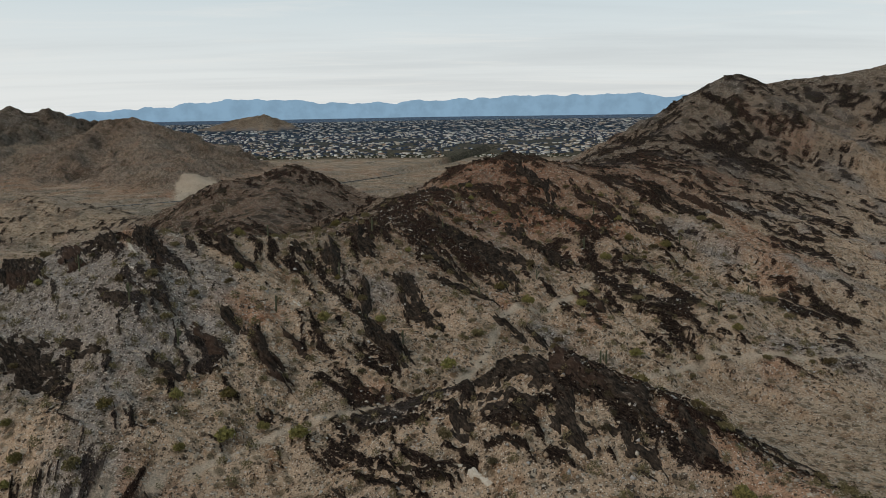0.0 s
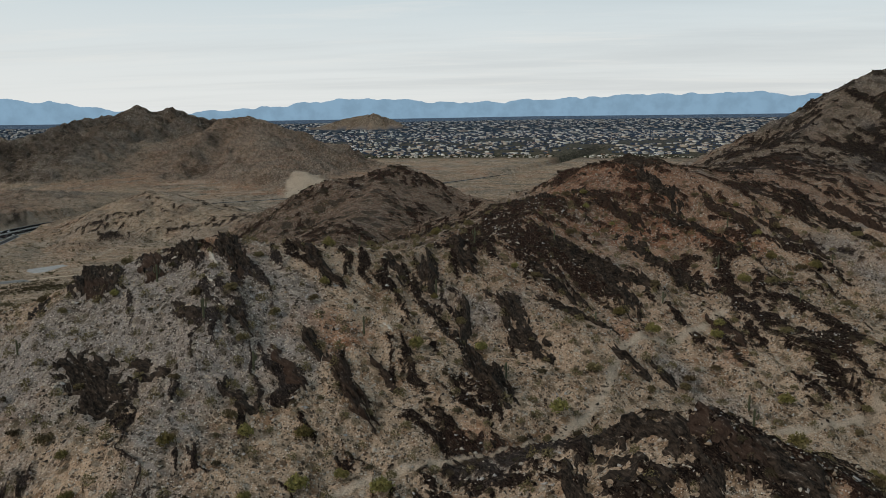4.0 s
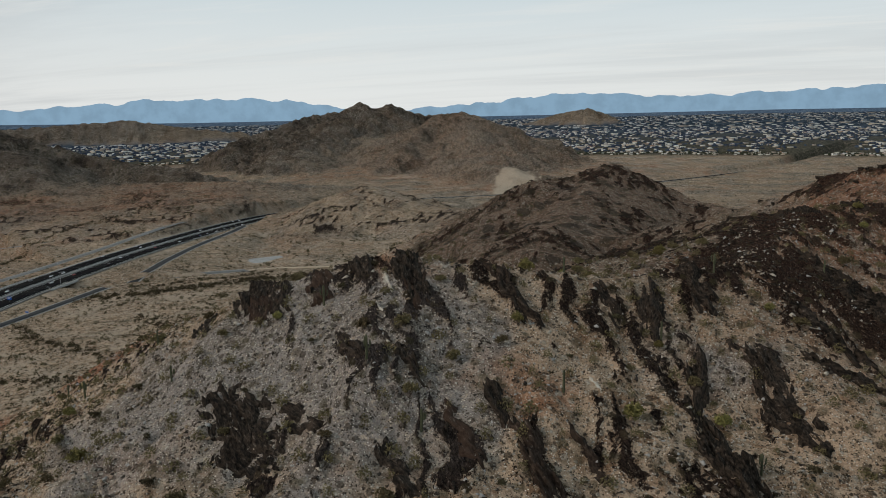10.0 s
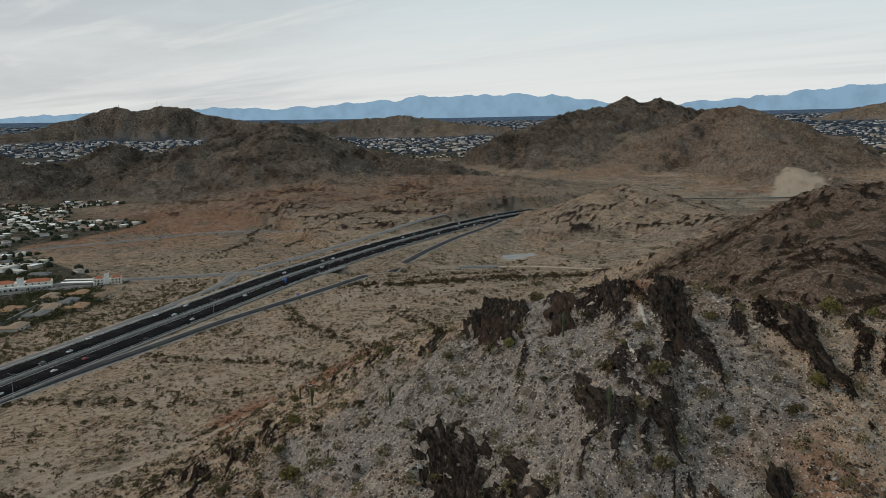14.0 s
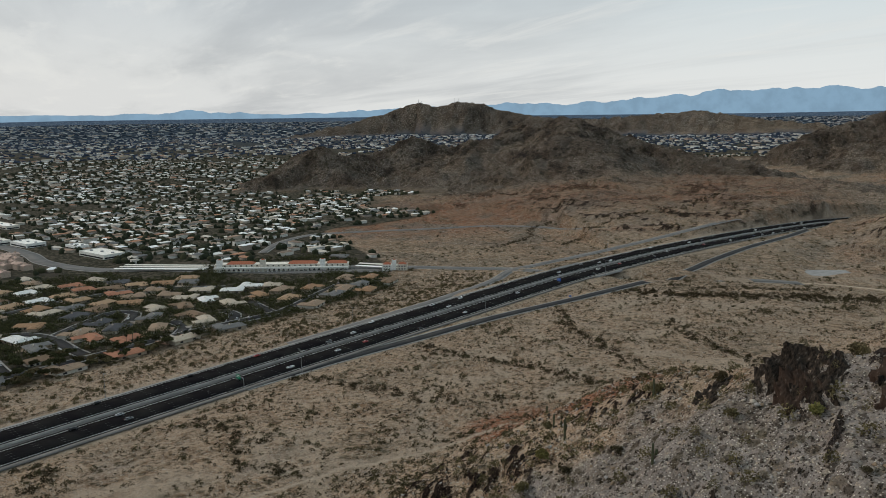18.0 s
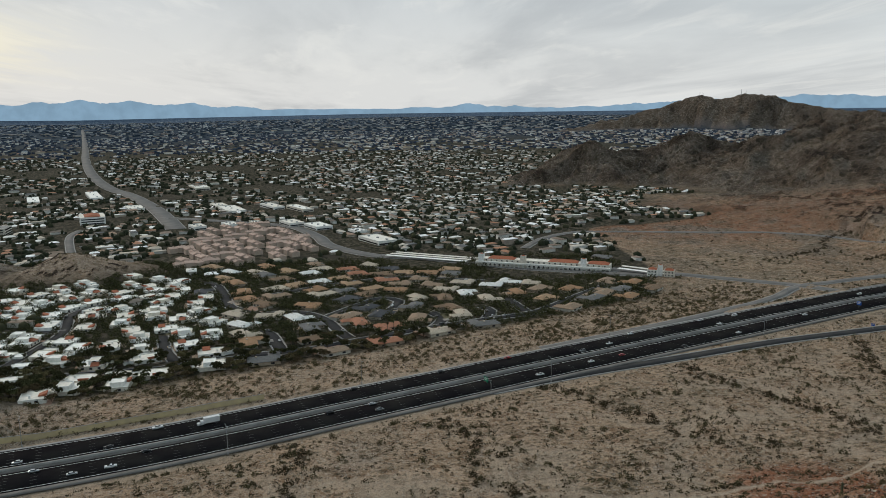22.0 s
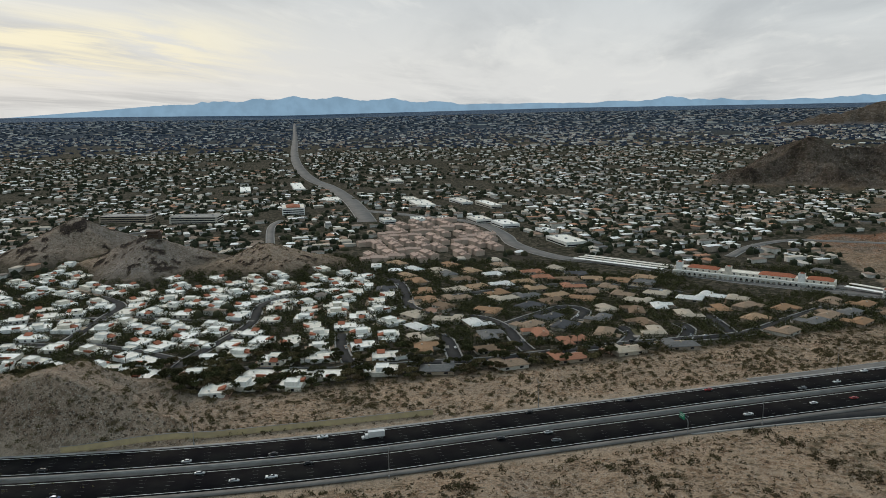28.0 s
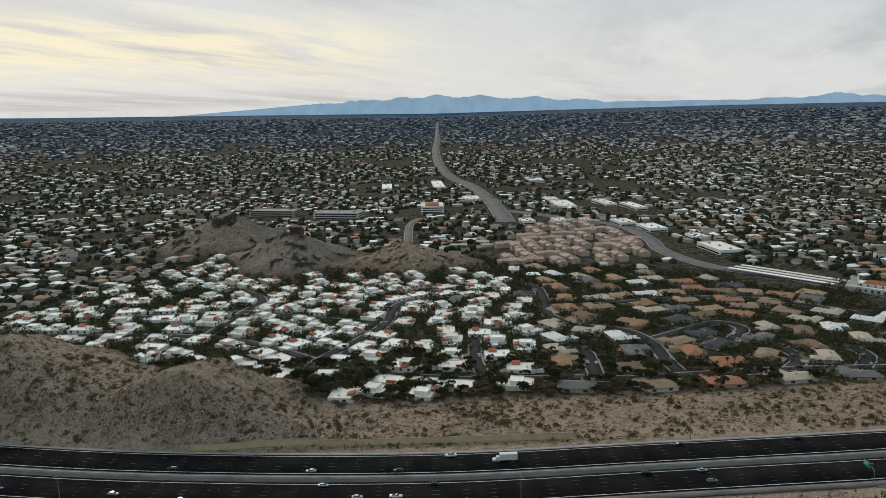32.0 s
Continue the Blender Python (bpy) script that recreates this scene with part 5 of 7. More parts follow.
def mission_building():
    root = thing("mission_building", "long white arcaded building with red tile roofs and towers", "building")
    a, b = np.array((-926.0, 262.0)), np.array((-866.0, 402.0))
    ang = math.degrees(math.atan2(b[1] - a[1], b[0] - a[0]))
    L = float(np.linalg.norm(b - a))
    root.matrix_basis = pose(a[0], a[1], ground_z(-895, 330) + 0.2, 0, 0, ang)
    body, roof = flat_block(0, 2.0, L, 17, 8.0)
    part("wall", mesh_of("wall", *body, MAT_STUCCO), root)
    part("roof", mesh_of("roof", *roof, MAT_FLAT_ROOF), root, "flat white roof")
    part("arcade", mesh_of("arcade", *arch_wall(L, 4.2, 30, 0.6), MAT_STUCCO), root, "white stucco arcade", m=pose(0, -1.2, 0))
    v, f = box(0, -1.2, 4.75, L, 2.0, 5.0)
    part("gallery_roof", mesh_of("gallery_roof", v, f, MAT_FLAT_ROOF), root)
    for x0, x1 in ((14, 44), (84, 116), (128, 150)):
        part("tile_roof", mesh_of("tile_roof", *hip_roof(x0, 3.5, x1, 15.5, 8.1, 2.6), MAT_RED_TILE), root, "red clay tile hipped roof")
    for x in (52, 120, 3):
        v, f = flat_block(x, 0.5, x + 6, 6.5, 13.5)[0]
        part("tower", mesh_of("tower", v, f, MAT_STUCCO), root, "white stucco tower")
        part("tower_roof", mesh_of("tower_roof", *hip_roof(x + 0.6, 1.1, x + 5.4, 5.9, 13.0, 1.6, 0.1, 0.0), MAT_RED_TILE), root)
    for k in range(24):
        window_part(root, 6 + k * (L - 12) / 23, 2.0, 5.6, 1.6, 1.5, 0)
    for k in range(26):
        window_part(root, 5 + k * (L - 10) / 25, 2.0, 0.6, 2.0, 2.4, 0)


mission_building()


def gate_building():
    """Two white stucco houses with red roofs and a slim tower between them."""
    x, y = -834, 446
    root = thing("mission_gatehouse", "small white stucco gatehouse with red tile roofs and tower", "building", at=pose(x, y, ground_z(x, y) + 0.2, 0, 0, 66))
    for x0, x1 in ((-13, -2.5), (4, 15)):
        part("wall", mesh_of("wall", *flat_block(x0, -5, x1, 6, 6.6)[0], MAT_STUCCO), root)
        part("tile_roof", mesh_of("tile_roof", *hip_roof(x0 + 1, -4, x1 - 1, 5, 6.4, 2.2, 0.2), MAT_RED_TILE), root, "red clay tile hipped roof")
        for k in range(3):
            for z in (0.8, 3.8):
                window_part(root, x0 + 2 + k * 3.2, -5, z, 1.2, 1.6, 0)
    part("tower", mesh_of("tower", *flat_block(-2.4, -3, 2.6, 2, 11.5)[0], MAT_STUCCO), root, "white stucco tower")
    part("tower_roof", mesh_of("tower_roof", *hip_roof(-1.9, -2.5, 2.1, 1.5, 11.0, 1.4, 0.1, 0.0), MAT_RED_TILE), root)


gate_building()


def carport(x0, y0, x1, y1):
    L = math.hypot(x1 - x0, y1 - y0)
    root = thing("carport", "long flat white carport roof on steel posts", "carport", "carports beside the parkway",
                 at=pose(x0, y0, ground_z((x0 + x1) / 2, (y0 + y1) / 2), 0, 0, math.degrees(math.atan2(y1 - y0, x1 - x0))))
    v, f = box(0, -3, 2.6, L, 3, 2.9)
    part("canopy", mesh_of("canopy", v, f, MAT_FLAT_ROOF), root)
    me = mesh_of("post", *tube((0, 0, -1.5), (0, 0, 2.6), 0.12, 0.12, 6), MAT_STEEL)
    for k in range(8):
        part("post", me, root, m=pose(3 + k * (L - 6) / 7, 0, 0))


for off in (0, 14, 28):
    carport(-1000 - off * 0.7, 160 + off * 0.45, -948 - off * 0.7, 255 + off * 0.45)
carport(-868, 412, -832, 452)
carport(-880, 420, -842, 462)


def big_block(x, y, turn, w, d, h, label, storeys=1, tile=False, dull=False):
    root = thing("commercial_building", label, "building", at=pose(x, y, ground_z(x, y) + 0.2, 0, 0, turn))
    body, roof = flat_block(-w / 2, -d / 2, w / 2, d / 2, h, 0.9)
    part("wall", mesh_of("wall", *body, MAT_TAN_STUCCO if dull else MAT_STUCCO), root)
    part("roof", mesh_of("roof", *roof, MAT_CONCRETE if dull else MAT_FLAT_ROOF), root, "flat pale roof")
    for s in range(storeys):
        for y_, face in ((-d / 2, 0), (d / 2, 2)):
            window_part(root, 0, y_, 1.0 + s * 3.8, w * 0.92, 1.9, face)
        for x_, face in ((w / 2, 1), (-w / 2, 3)):
            window_part(root, x_, 0, 1.0 + s * 3.8, d * 0.9, 1.9, face)
    if tile:
        part("tile_roof", mesh_of("tile_roof", *hip_roof(-w * 0.34, -d * 0.3, w * 0.34, d * 0.3, h + 0.1, 3.0), MAT_RED_TILE), root, "red tile roof")
    for k in range(3):
        v, f = box(-1.6, -1.3, h - 0.95, 1.6, 1.3, h + 0.7)
        if not tile:
            part("roof_unit", mesh_of("roof_unit", v, f, MAT_STEEL), root, "grey rooftop air unit", m=pose(-w / 3 + k * w / 3, d * 0.12 * (k - 1), 0))


big_block(-1432, -345, 22, 62, 40, 13, "white three-storey office with red tile roof", 3, True)
big_block(-1307, -470, 100, 80, 38, 12, "long grey-tan office with dark window bands", 3, dull=True)
big_block(-1306, -597, 100, 84, 36, 11, "long tan office with dark window bands", 3, dull=True)
for x, y, w, d in ((-1341, 8, 46, 26), (-1293, 55, 50, 28), (-1612, -60, 80, 22), (-1560, 0, 84, 22), (-1318, -140, 34, 20), (-1328, -90, 34, 20), (-1340, -50, 26, 16), (-1130, 150, 60, 30),
                   (-1215, 120, 30, 18)):
    big_block(x, y, 28, w, d, 6.5, "low white flat-roofed warehouse among trees", 1)
for x, y, w, d in ((-1620, -330, 60, 30), (-1560, -130, 90, 34), (-1640, -170, 50, 26), (-1880, -500, 150, 26), (-1800, -600, 110, 24), (-2050, -300, 90, 36)):
    big_block(x, y, 24, w, d, 7, "white flat-roofed shop block by the avenue", 1)


def condo():
    root = thing("condominium", "pink stucco condominium block with pink tile roofs", "building", "pink condominiums")
    v, f = merged(box(-16, -6, -1.5, -5.5, 6, 6.0), box(-5.5, -7.5, -1.5, 5.5, 4.5, 6.8), box(5.5, -5, -1.5, 16, 6, 5.6))
    part("wall", mesh_of("wall", v, f, MAT_PINK_WALL), root)
    for x0, x1, y0, y1, z in ((-16, -5.5, -6, 6, 6.05), (-5.5, 5.5, -7.5, 4.5, 6.85), (5.5, 16, -5, 6, 5.65)):
        part("roof", mesh_of("roof", *hip_roof(x0, y0, x1, y1, z, 1.9, 0.35, 0.9), MAT_PINK_ROOF), root)
    for k in range(6):
        for z in (0.9, 3.7):
            window_part(root, -12 + k * 4.8, 6.0, z, 1.6, 1.3, 2)
    for x in (-10, 1, 12):
        v, f = box(x - 0.7, -1.5, 6.5, x + 0.7, -0.3, 9.4)
        part("chimney", mesh_of("chimney", v, f, MAT_PINK_WALL), root)
    return root


mold = None
for k in range(400):
    x, y = rng.uniform(-1340, -945), rng.uniform(-115, 85)
    if not inside(np.array(x), np.array(y), PINK_ZONE) or any((x - a) ** 2 + (y - b) ** 2 < 24.5 ** 2 for a, b, r in LOTS[-60:]):
        continue
    if street_gap(np.array([x]), np.array([y]))[0][0] < 17 or hill_at(np.array([x]), np.array([y]))[0] > 0.1:
        continue
    LOTS.append((x, y, 24))
    m = pose(x, y, ground_z(x, y) + 0.2, 0, 0, rng.choice((32, 32, 32, 122)) + rng.uniform(-5, 5))
    if mold is None:
        mold = condo()
        mold.matrix_basis = m
    else:
        copy_thing(mold, m)


def hill_house():
    x, y = -908, -314
    root = thing("house", "dark brown house perched on a grey rock hill", "house", at=pose(x, y, ground_z(x, y), 0, 0, 20))
    dark = worn("dark_brown_wood", (0.05, 0.035, 0.028), (0.08, 0.055, 0.04), 0.6, 0.8)
    v, f = merged(box(-11, -6, -4, 11, 6, 3.2), box(-5, -8, 3.2, 8, 5, 6.4))
    part("wall", mesh_of("wall", v, f, dark), root)
    v, f = merged(box(-12, -7, 3.2, 12, 7, 3.6), box(-6, -9, 6.4, 9, 6, 6.8))
    part("roof", mesh_of("roof", v, f, dark), root)
    for k in range(5):
        window_part(root, -8 + 4 * k, -6, 0.6, 2.6, 2.0, 0)


hill_house()


# ---------------------------------------------------------------- the city beyond
def leafy_part(x, y):
    """1 in the quarters where trees hide most of the houses."""
    d = np.hypot(x - MID[0], y - MID[1])
    head = np.degrees(np.arctan2(-(x - MID[0]), y - MID[1]))
    return np.clip(step(head, 92, 104) * step(d, 1450, 2000) + 0.8 * step(fbm(x / 330, y / 330, 3, 147), 0.0, 0.4), 0, 1)


def scatter_city():
    r = np.random.RandomState(8)
    spots = []
    for d0, d1, cell in ((520, 2000, 24.0), (2000, 3600, 30.0), (3600, 6500, 48.0), (6500, 16000, 105.0)):
        n = int(2 * d1 / cell)
        gx, gy = np.meshgrid((np.arange(n) - n / 2) * cell, (np.arange(n) - n / 2) * cell)
        loose = 0.3 if d1 <= 2000 else 0.5
        gx, gy = gx.ravel() + r.uniform(-loose, loose, gx.size) * cell, gy.ravel() + r.uniform(-loose, loose, gx.size) * cell
        ca, sa = math.cos(0.2), math.sin(0.2)
        x, y = MID[0] + gx * ca - gy * sa, MID[1] + gx * sa + gy * ca
        d = np.hypot(x - MID[0], y - MID[1])
        head = np.degrees(np.arctan2(-(x - MID[0]), y - MID[1]))
        m = (d > d0) & (d <= d1) & (head > -42) & (head < 150)
        x, y, d = x[m], y[m], d[m]
        m = city(x, y) > 0.8
        x, y, d = x[m], y[m], d[m]
        high_, hill_ = lie(x, y, "z", "hill")
        dense_ = np.clip(0.66 + 0.5 * fbm(x / 260, y / 260, 3, 145), 0.25, 0.92) * np.interp(d, [500, 2200, 3600, 6000], [1.3, 1.15, 0.9, 0.8])
        dense_ = dense_ + 0.5 * np.exp(-(((x + 1550) / 420) ** 2 + ((y - 800) / 420) ** 2))
        keep = (hill_ < 0.12) & (r.rand(len(x)) < dense_ * (1 - 0.35 * leafy_part(x, y)))
        park = fbm(x / 420, y / 420, 3, 141)
        keep &= ~((park > 0.30) & (r.rand(len(x)) < 0.75))
        x, y, d, z = x[keep], y[keep], d[keep], high_[keep]
        spots.append(np.c_[x, y, z, np.full(len(x), cell)])
    s = np.concatenate(spots)
    lots = np.array([(a, b) for a, b, _ in LOTS])
    near = np.hypot(s[:, 0] - MID[0], s[:, 1] - MID[1]) < 1700
    ok = np.ones(len(s), bool)
    for k in np.where(near)[0]:
        if np.min((lots[:, 0] - s[k, 0]) ** 2 + (lots[:, 1] - s[k, 1]) ** 2) < 23 ** 2 or any((s[k, 0] - a) ** 2 + (s[k, 1] - b) ** 2 < (q + 12) ** 2 for a, b, q in RESERVED):
            ok[k] = False
    idx = np.where(ok & (np.hypot(s[:, 0] - MID[0], s[:, 1] - MID[1]) < 2700))[0]
    sg, _ = street_gap(s[idx, 0], s[idx, 1])
    ok[idx[sg < 15]] = False
    av, _, _ = along(s[:, 0], s[:, 1], AVENUE)
    ok &= av > 26
    ok &= along(s[:, 0], s[:, 1], ROAD)[0] > 66
    ok &= ~inside(s[:, 0], s[:, 1], PINK_ZONE)
    return s[ok]


MAT_FAR_WALL = picked("far_house_walls", [(0.42, 0.36, 0.29), (0.55, 0.52, 0.47), (0.34, 0.28, 0.23), (0.60, 0.58, 0.54)], 0.9, 0.4, 0.0)
MAT_FAR_ROOF = picked("far_house_roofs", [(0.80, 0.79, 0.77), (0.30, 0.21, 0.155), (0.70, 0.68, 0.64), (0.21, 0.16, 0.125), (0.46, 0.40, 0.33), (0.13, 0.13, 0.13), (0.36, 0.19, 0.12), (0.84, 0.83, 0.82),
                                         (0.50, 0.45, 0.39), (0.17, 0.145, 0.125), (0.26, 0.20, 0.16)], 0.9, 0.3, 0.0)

# Roof colours with the blue of distance haze mixed in.
MAT_HAZY_ROOF = picked("hazy_distant_roofs", [(0.10, 0.135, 0.18), (0.22, 0.26, 0.30), (0.06, 0.085, 0.12), (0.46, 0.48, 0.50), (0.09, 0.12, 0.165)], 0.9, 0.3, 0.0)


def far_city():
    s = scatter_city()
    r = np.random.RandomState(9)
    n = len(s)
    cell = s[:, 3]
    close = np.where(cell < 40, 1.35, 1.0)
    w, d = cell * r.uniform(0.32, 0.62, n) * close, cell * r.uniform(0.20, 0.34, n) * close
    h = r.uniform(3.0, 4.4, n) * np.where(cell > 40, 1.5, 1.0)
    large = r.rand(n) < np.where(cell > 40, 0.10, 0.035)
    w, d, h = np.where(large, cell * 0.9, w), np.where(large, cell * 0.42, d), np.where(large, h * 1.7, h)
    ang = 0.38 + r.choice((0, math.pi / 2), n) + 0.5 * fbm(s[:, 0] / 500, s[:, 1] / 500, 2, 151)
    ca, sa = np.cos(ang), np.sin(ang)

    def corners(wx, dy, z):
        out = []
        for a, b in ((-1, -1), (1, -1), (1, 1), (-1, 1)):
            lx, ly = a * wx / 2, b * dy / 2
            out.append(np.stack([s[:, 0] + lx * ca - ly * sa, s[:, 1] + lx * sa + ly * ca, z], -1))
        return out

    pitched = (r.rand(n) < 0.42) & ~large
    rise = np.where(pitched, r.uniform(1.2, 2.0, n), 0.02)
    walls = np.stack(corners(w, d, s[:, 2] - 1.5) + corners(w, d, s[:, 2] + h), 1)
    roofs = np.stack(corners(w + 0.9, d + 0.9, s[:, 2] + h) + corners((w + 0.9) * np.where(pitched, 0.55, 0.98), (d + 0.9) * np.where(pitched, 0.06, 0.98), s[:, 2] + h + rise + 0.3), 1)
    k = np.arange(n)[:, None, None] * 8
    sides = np.array([(0, 1, 5, 4), (1, 2, 6, 5), (2, 3, 7, 6), (3, 0, 4, 7)])
    cap = np.array([(0, 1, 5, 4), (1, 2, 6, 5), (2, 3, 7, 6), (3, 0, 4, 7), (4, 5, 6, 7)])
    pw, _ = drawn(walls.reshape(-1, 3))
    pr_, _ = drawn(roofs.reshape(-1, 3))
    root = thing("city_houses", "thousands of low houses with white, tan and brown roofs across the plain", "houses", kind="stuff")
    tagged(part("wall", quads_of("wall", pw, (k + sides).reshape(-1, 4), MAT_FAR_WALL), root), kind="stuff")
    q = (k + cap)
    # Roofs beyond four to six kilometres get the haze-tinted colours.
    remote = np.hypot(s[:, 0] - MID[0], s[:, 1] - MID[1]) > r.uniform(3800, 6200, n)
    tagged(part("roof", quads_of("roof", pr_, q[~remote].reshape(-1, 4), MAT_FAR_ROOF), root), kind="stuff")
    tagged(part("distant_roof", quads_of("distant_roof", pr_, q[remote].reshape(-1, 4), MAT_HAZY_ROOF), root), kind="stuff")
    return s


FAR_LOTS = far_city()

# ---------------------------------------------------------------- plants
def leaf_material(name, colors, island=True):
    m, t, b = principled(name, 0.95, 0.0, 0.04)
    rnd = t.nodes.new("ShaderNodeNewGeometry").outputs["Random Per Island"]
    own = t.nodes.new("ShaderNodeObjectInfo").outputs["Random"]
    col = mixc(t, rnd, colors[0], colors[1])
    col = mixc(t, span(t, rnd, 0.80, 0.92), col, colors[2])
    hsv = nd(t, "ShaderNodeHueSaturation", Color=col, Value=mth(t, "MULTIPLY_ADD", own, 0.55, 0.72), Hue=mth(t, "MULTIPLY_ADD", own, 0.03, 0.485))
    t.links.new(hsv.outputs[0], b.inputs["Base Color"])
    return m


MAT_BRUSH = leaf_material("desert_brush_leaves", ((0.122, 0.097, 0.050), (0.076, 0.060, 0.032), (0.175, 0.140, 0.076)))
MAT_PALO = leaf_material("yellow_green_brush_leaves", ((0.160, 0.138, 0.050), (0.105, 0.092, 0.036), (0.215, 0.180, 0.070)))
MAT_WASH = leaf_material("dark_wash_bush_leaves", ((0.078, 0.062, 0.034), (0.052, 0.042, 0.024), (0.118, 0.094, 0.053)))
MAT_DRY = leaf_material("dry_brown_brush", ((0.066, 0.052, 0.030), (0.045, 0.038, 0.024), (0.11, 0.09, 0.052)))
MAT_TREE = leaf_material("dark_tree_leaves", ((0.036, 0.036, 0.017), (0.058, 0.056, 0.026), (0.095, 0.088, 0.042)))
MAT_FAR_TREE = leaf_material("far_tree_crowns", ((0.026, 0.032, 0.020), (0.040, 0.044, 0.026), (0.060, 0.060, 0.034)))
# The leaf greens shifted to blue, standing for the haze over far crowns.
MAT_HAZY_TREE = leaf_material("hazy_tree_crowns", ((0.022, 0.033, 0.052), (0.034, 0.048, 0.070), (0.050, 0.066, 0.088)))
MAT_BARK = worn("grey_brown_bark", (0.10, 0.075, 0.055), (0.14, 0.11, 0.085), 2.0, 0.95)
MAT_CACTUS = worn("ribbed_cactus_skin", (0.055, 0.060, 0.034), (0.085, 0.085, 0.052), 3.0, 0.85)


def leaf_cloud(r, n, lobes, size):
    """Small leaf clumps, each two crossed bent blades, spread in the shells of some lobes."""
    lobes = np.array(lobes)
    pick = r.randint(0, len(lobes), n)
    v = r.normal(size=(n, 3))
    v /= np.linalg.norm(v, axis=1)[:, None]
    v[:, 2] = np.abs(v[:, 2]) * 0.9 - 0.25 * (r.rand(n) < 0.35)
    c = lobes[pick, :3] + v * lobes[pick, 3:6] * r.uniform(0.62, 1.05, n)[:, None]
    a = r.normal(size=(n, 3))
    a /= np.linalg.norm(a, axis=1)[:, None]
    b = np.cross(a, r.normal(size=(n, 3)))
    b /= np.linalg.norm(b, axis=1)[:, None]
    s = size * r.uniform(0.55, 1.3, n)[:, None]
    pts = np.stack([c - a * s - b * s * 0.5, c + a * s - b * s * 0.35, c + a * s * 0.8 + b * s * 0.6, c - a * s * 0.7 + b * s * 0.5], 1)
    return pts.reshape(-1, 3), np.arange(4 * n).reshape(-1, 4)


def bush_mold(seed, mat, label, wide, tall, leaves):
    r = np.random.RandomState(seed)
    root = thing("bush", label, "bush", "bushes on the rocky ridge")
    lobes = [(r.uniform(-0.2, 0.2) * wide, r.uniform(-0.2, 0.2) * wide, tall * r.uniform(0.35, 0.55), wide * r.uniform(0.24, 0.36), wide * r.uniform(0.24, 0.36), tall * r.uniform(0.40, 0.55)) for _ in range(6)]
    part("foliage", quads_of("foliage", *leaf_cloud(r, leaves, lobes, 0.062 * wide), mat), root)
    stems = merged(*[tube((0, 0, -0.4), (l[0], l[1], l[2]), 0.05, 0.02, 5) for l in lobes])
    part("trunk", mesh_of("trunk", *stems, MAT_BARK), root)
    return root


def tree_mold(seed, wide, tall, leaves, label, mat=None):
    r = np.random.RandomState(seed)
    root = thing("tree", label, "tree", "trees among the houses")
    lobes = []
    limbs = [tube((0, 0, -0.6), (0.1, 0.05, tall * 0.36), 0.22, 0.15, 7)]
    for k in range(6):
        an = k * 1.05 + r.uniform(-0.3, 0.3)
        rad = wide * r.uniform(0.16, 0.34)
        c = (math.cos(an) * rad, math.sin(an) * rad, tall * r.uniform(0.48, 0.80))
        lobes.append((*c, wide * r.uniform(0.17, 0.28), wide * r.uniform(0.17, 0.28), tall * r.uniform(0.15, 0.25)))
        limbs.append(tube((0.1, 0.05, tall * 0.33), c, 0.11, 0.04, 5))
    part("trunk", mesh_of("trunk", *merged(*limbs), MAT_BARK), root)
    part("crown", quads_of("crown", *leaf_cloud(r, leaves, lobes, 0.07 * wide), mat or MAT_TREE), root)
    return root


def palm_mold(seed):
    r = np.random.RandomState(seed)
    root = thing("palm_tree", "tall slim fan palm among the houses", "palm", "palms among the houses")
    part("trunk", mesh_of("trunk", *tube((0, 0, -0.5), (0.2, 0, 8.5), 0.24, 0.17, 7), MAT_BARK), root)
    verts, faces = [], []
    for k in range(26):
        an, dip = k * 2.4, r.uniform(-0.7, 0.8)
        d = Vector((math.cos(an) * math.cos(dip), math.sin(an) * math.cos(dip), math.sin(dip)))
        s = d.cross(Vector((0, 0, 1))).normalized() * 0.35
        p = Vector((0.2, 0, 8.5))
        n = len(verts)
        verts += [p, p + d * 1.0 + s, p + d * 2.0 + Vector((0, 0, -0.5)), p + d * 1.0 - s]
        faces.append((n, n + 1, n + 2, n + 3))
    part("crown", mesh_of("crown", verts, faces, MAT_TREE), root)
    return root


def saguaro_mold(seed, tall, arms):
    r = np.random.RandomState(seed)
    root = thing("saguaro", "tall dark ribbed saguaro cactus on the rocky slope", "cactus", "saguaros on the ridge")

    def limb(pts, rad):
        verts, faces = [], []
        n = 10
        for i, p in enumerate(pts):
            taper = 0.45 if i == len(pts) - 1 else 1.0
            for k in range(n):
                rr = rad * taper * (1.0 if k % 2 else 0.8)
                verts.append((p[0] + math.cos(k * 6.28319 / n) * rr, p[1] + math.sin(k * 6.28319 / n) * rr, p[2]))
            if i:
                for k in range(n):
                    faces.append(((i - 1) * n + k, (i - 1) * n + (k + 1) % n, i * n + (k + 1) % n, i * n + k))
        faces.append(tuple(range((len(pts) - 1) * n, len(pts) * n)))
        return verts, faces

    part("stem", mesh_of("stem", *limb([(0, 0, -0.6), (0, 0, tall * 0.5), (0, 0, tall * 0.93), (0, 0, tall)], 0.30), MAT_CACTUS), root)
    for k in range(arms):
        an = r.uniform(0, 6.28)
        h = tall * r.uniform(0.42, 0.58)
        dx, dy = math.cos(an), math.sin(an)
        part("arm", mesh_of("arm", *limb([(dx * 0.15, dy * 0.15, h), (dx * 0.7, dy * 0.7, h + 0.15), (dx * 0.95, dy * 0.95, h + 0.7), (dx * 0.95, dy * 0.95, h + tall * 0.3), (dx * 0.95, dy * 0.95, h + tall * 0.33)], 0.20), MAT_CACTUS), root)
    return root


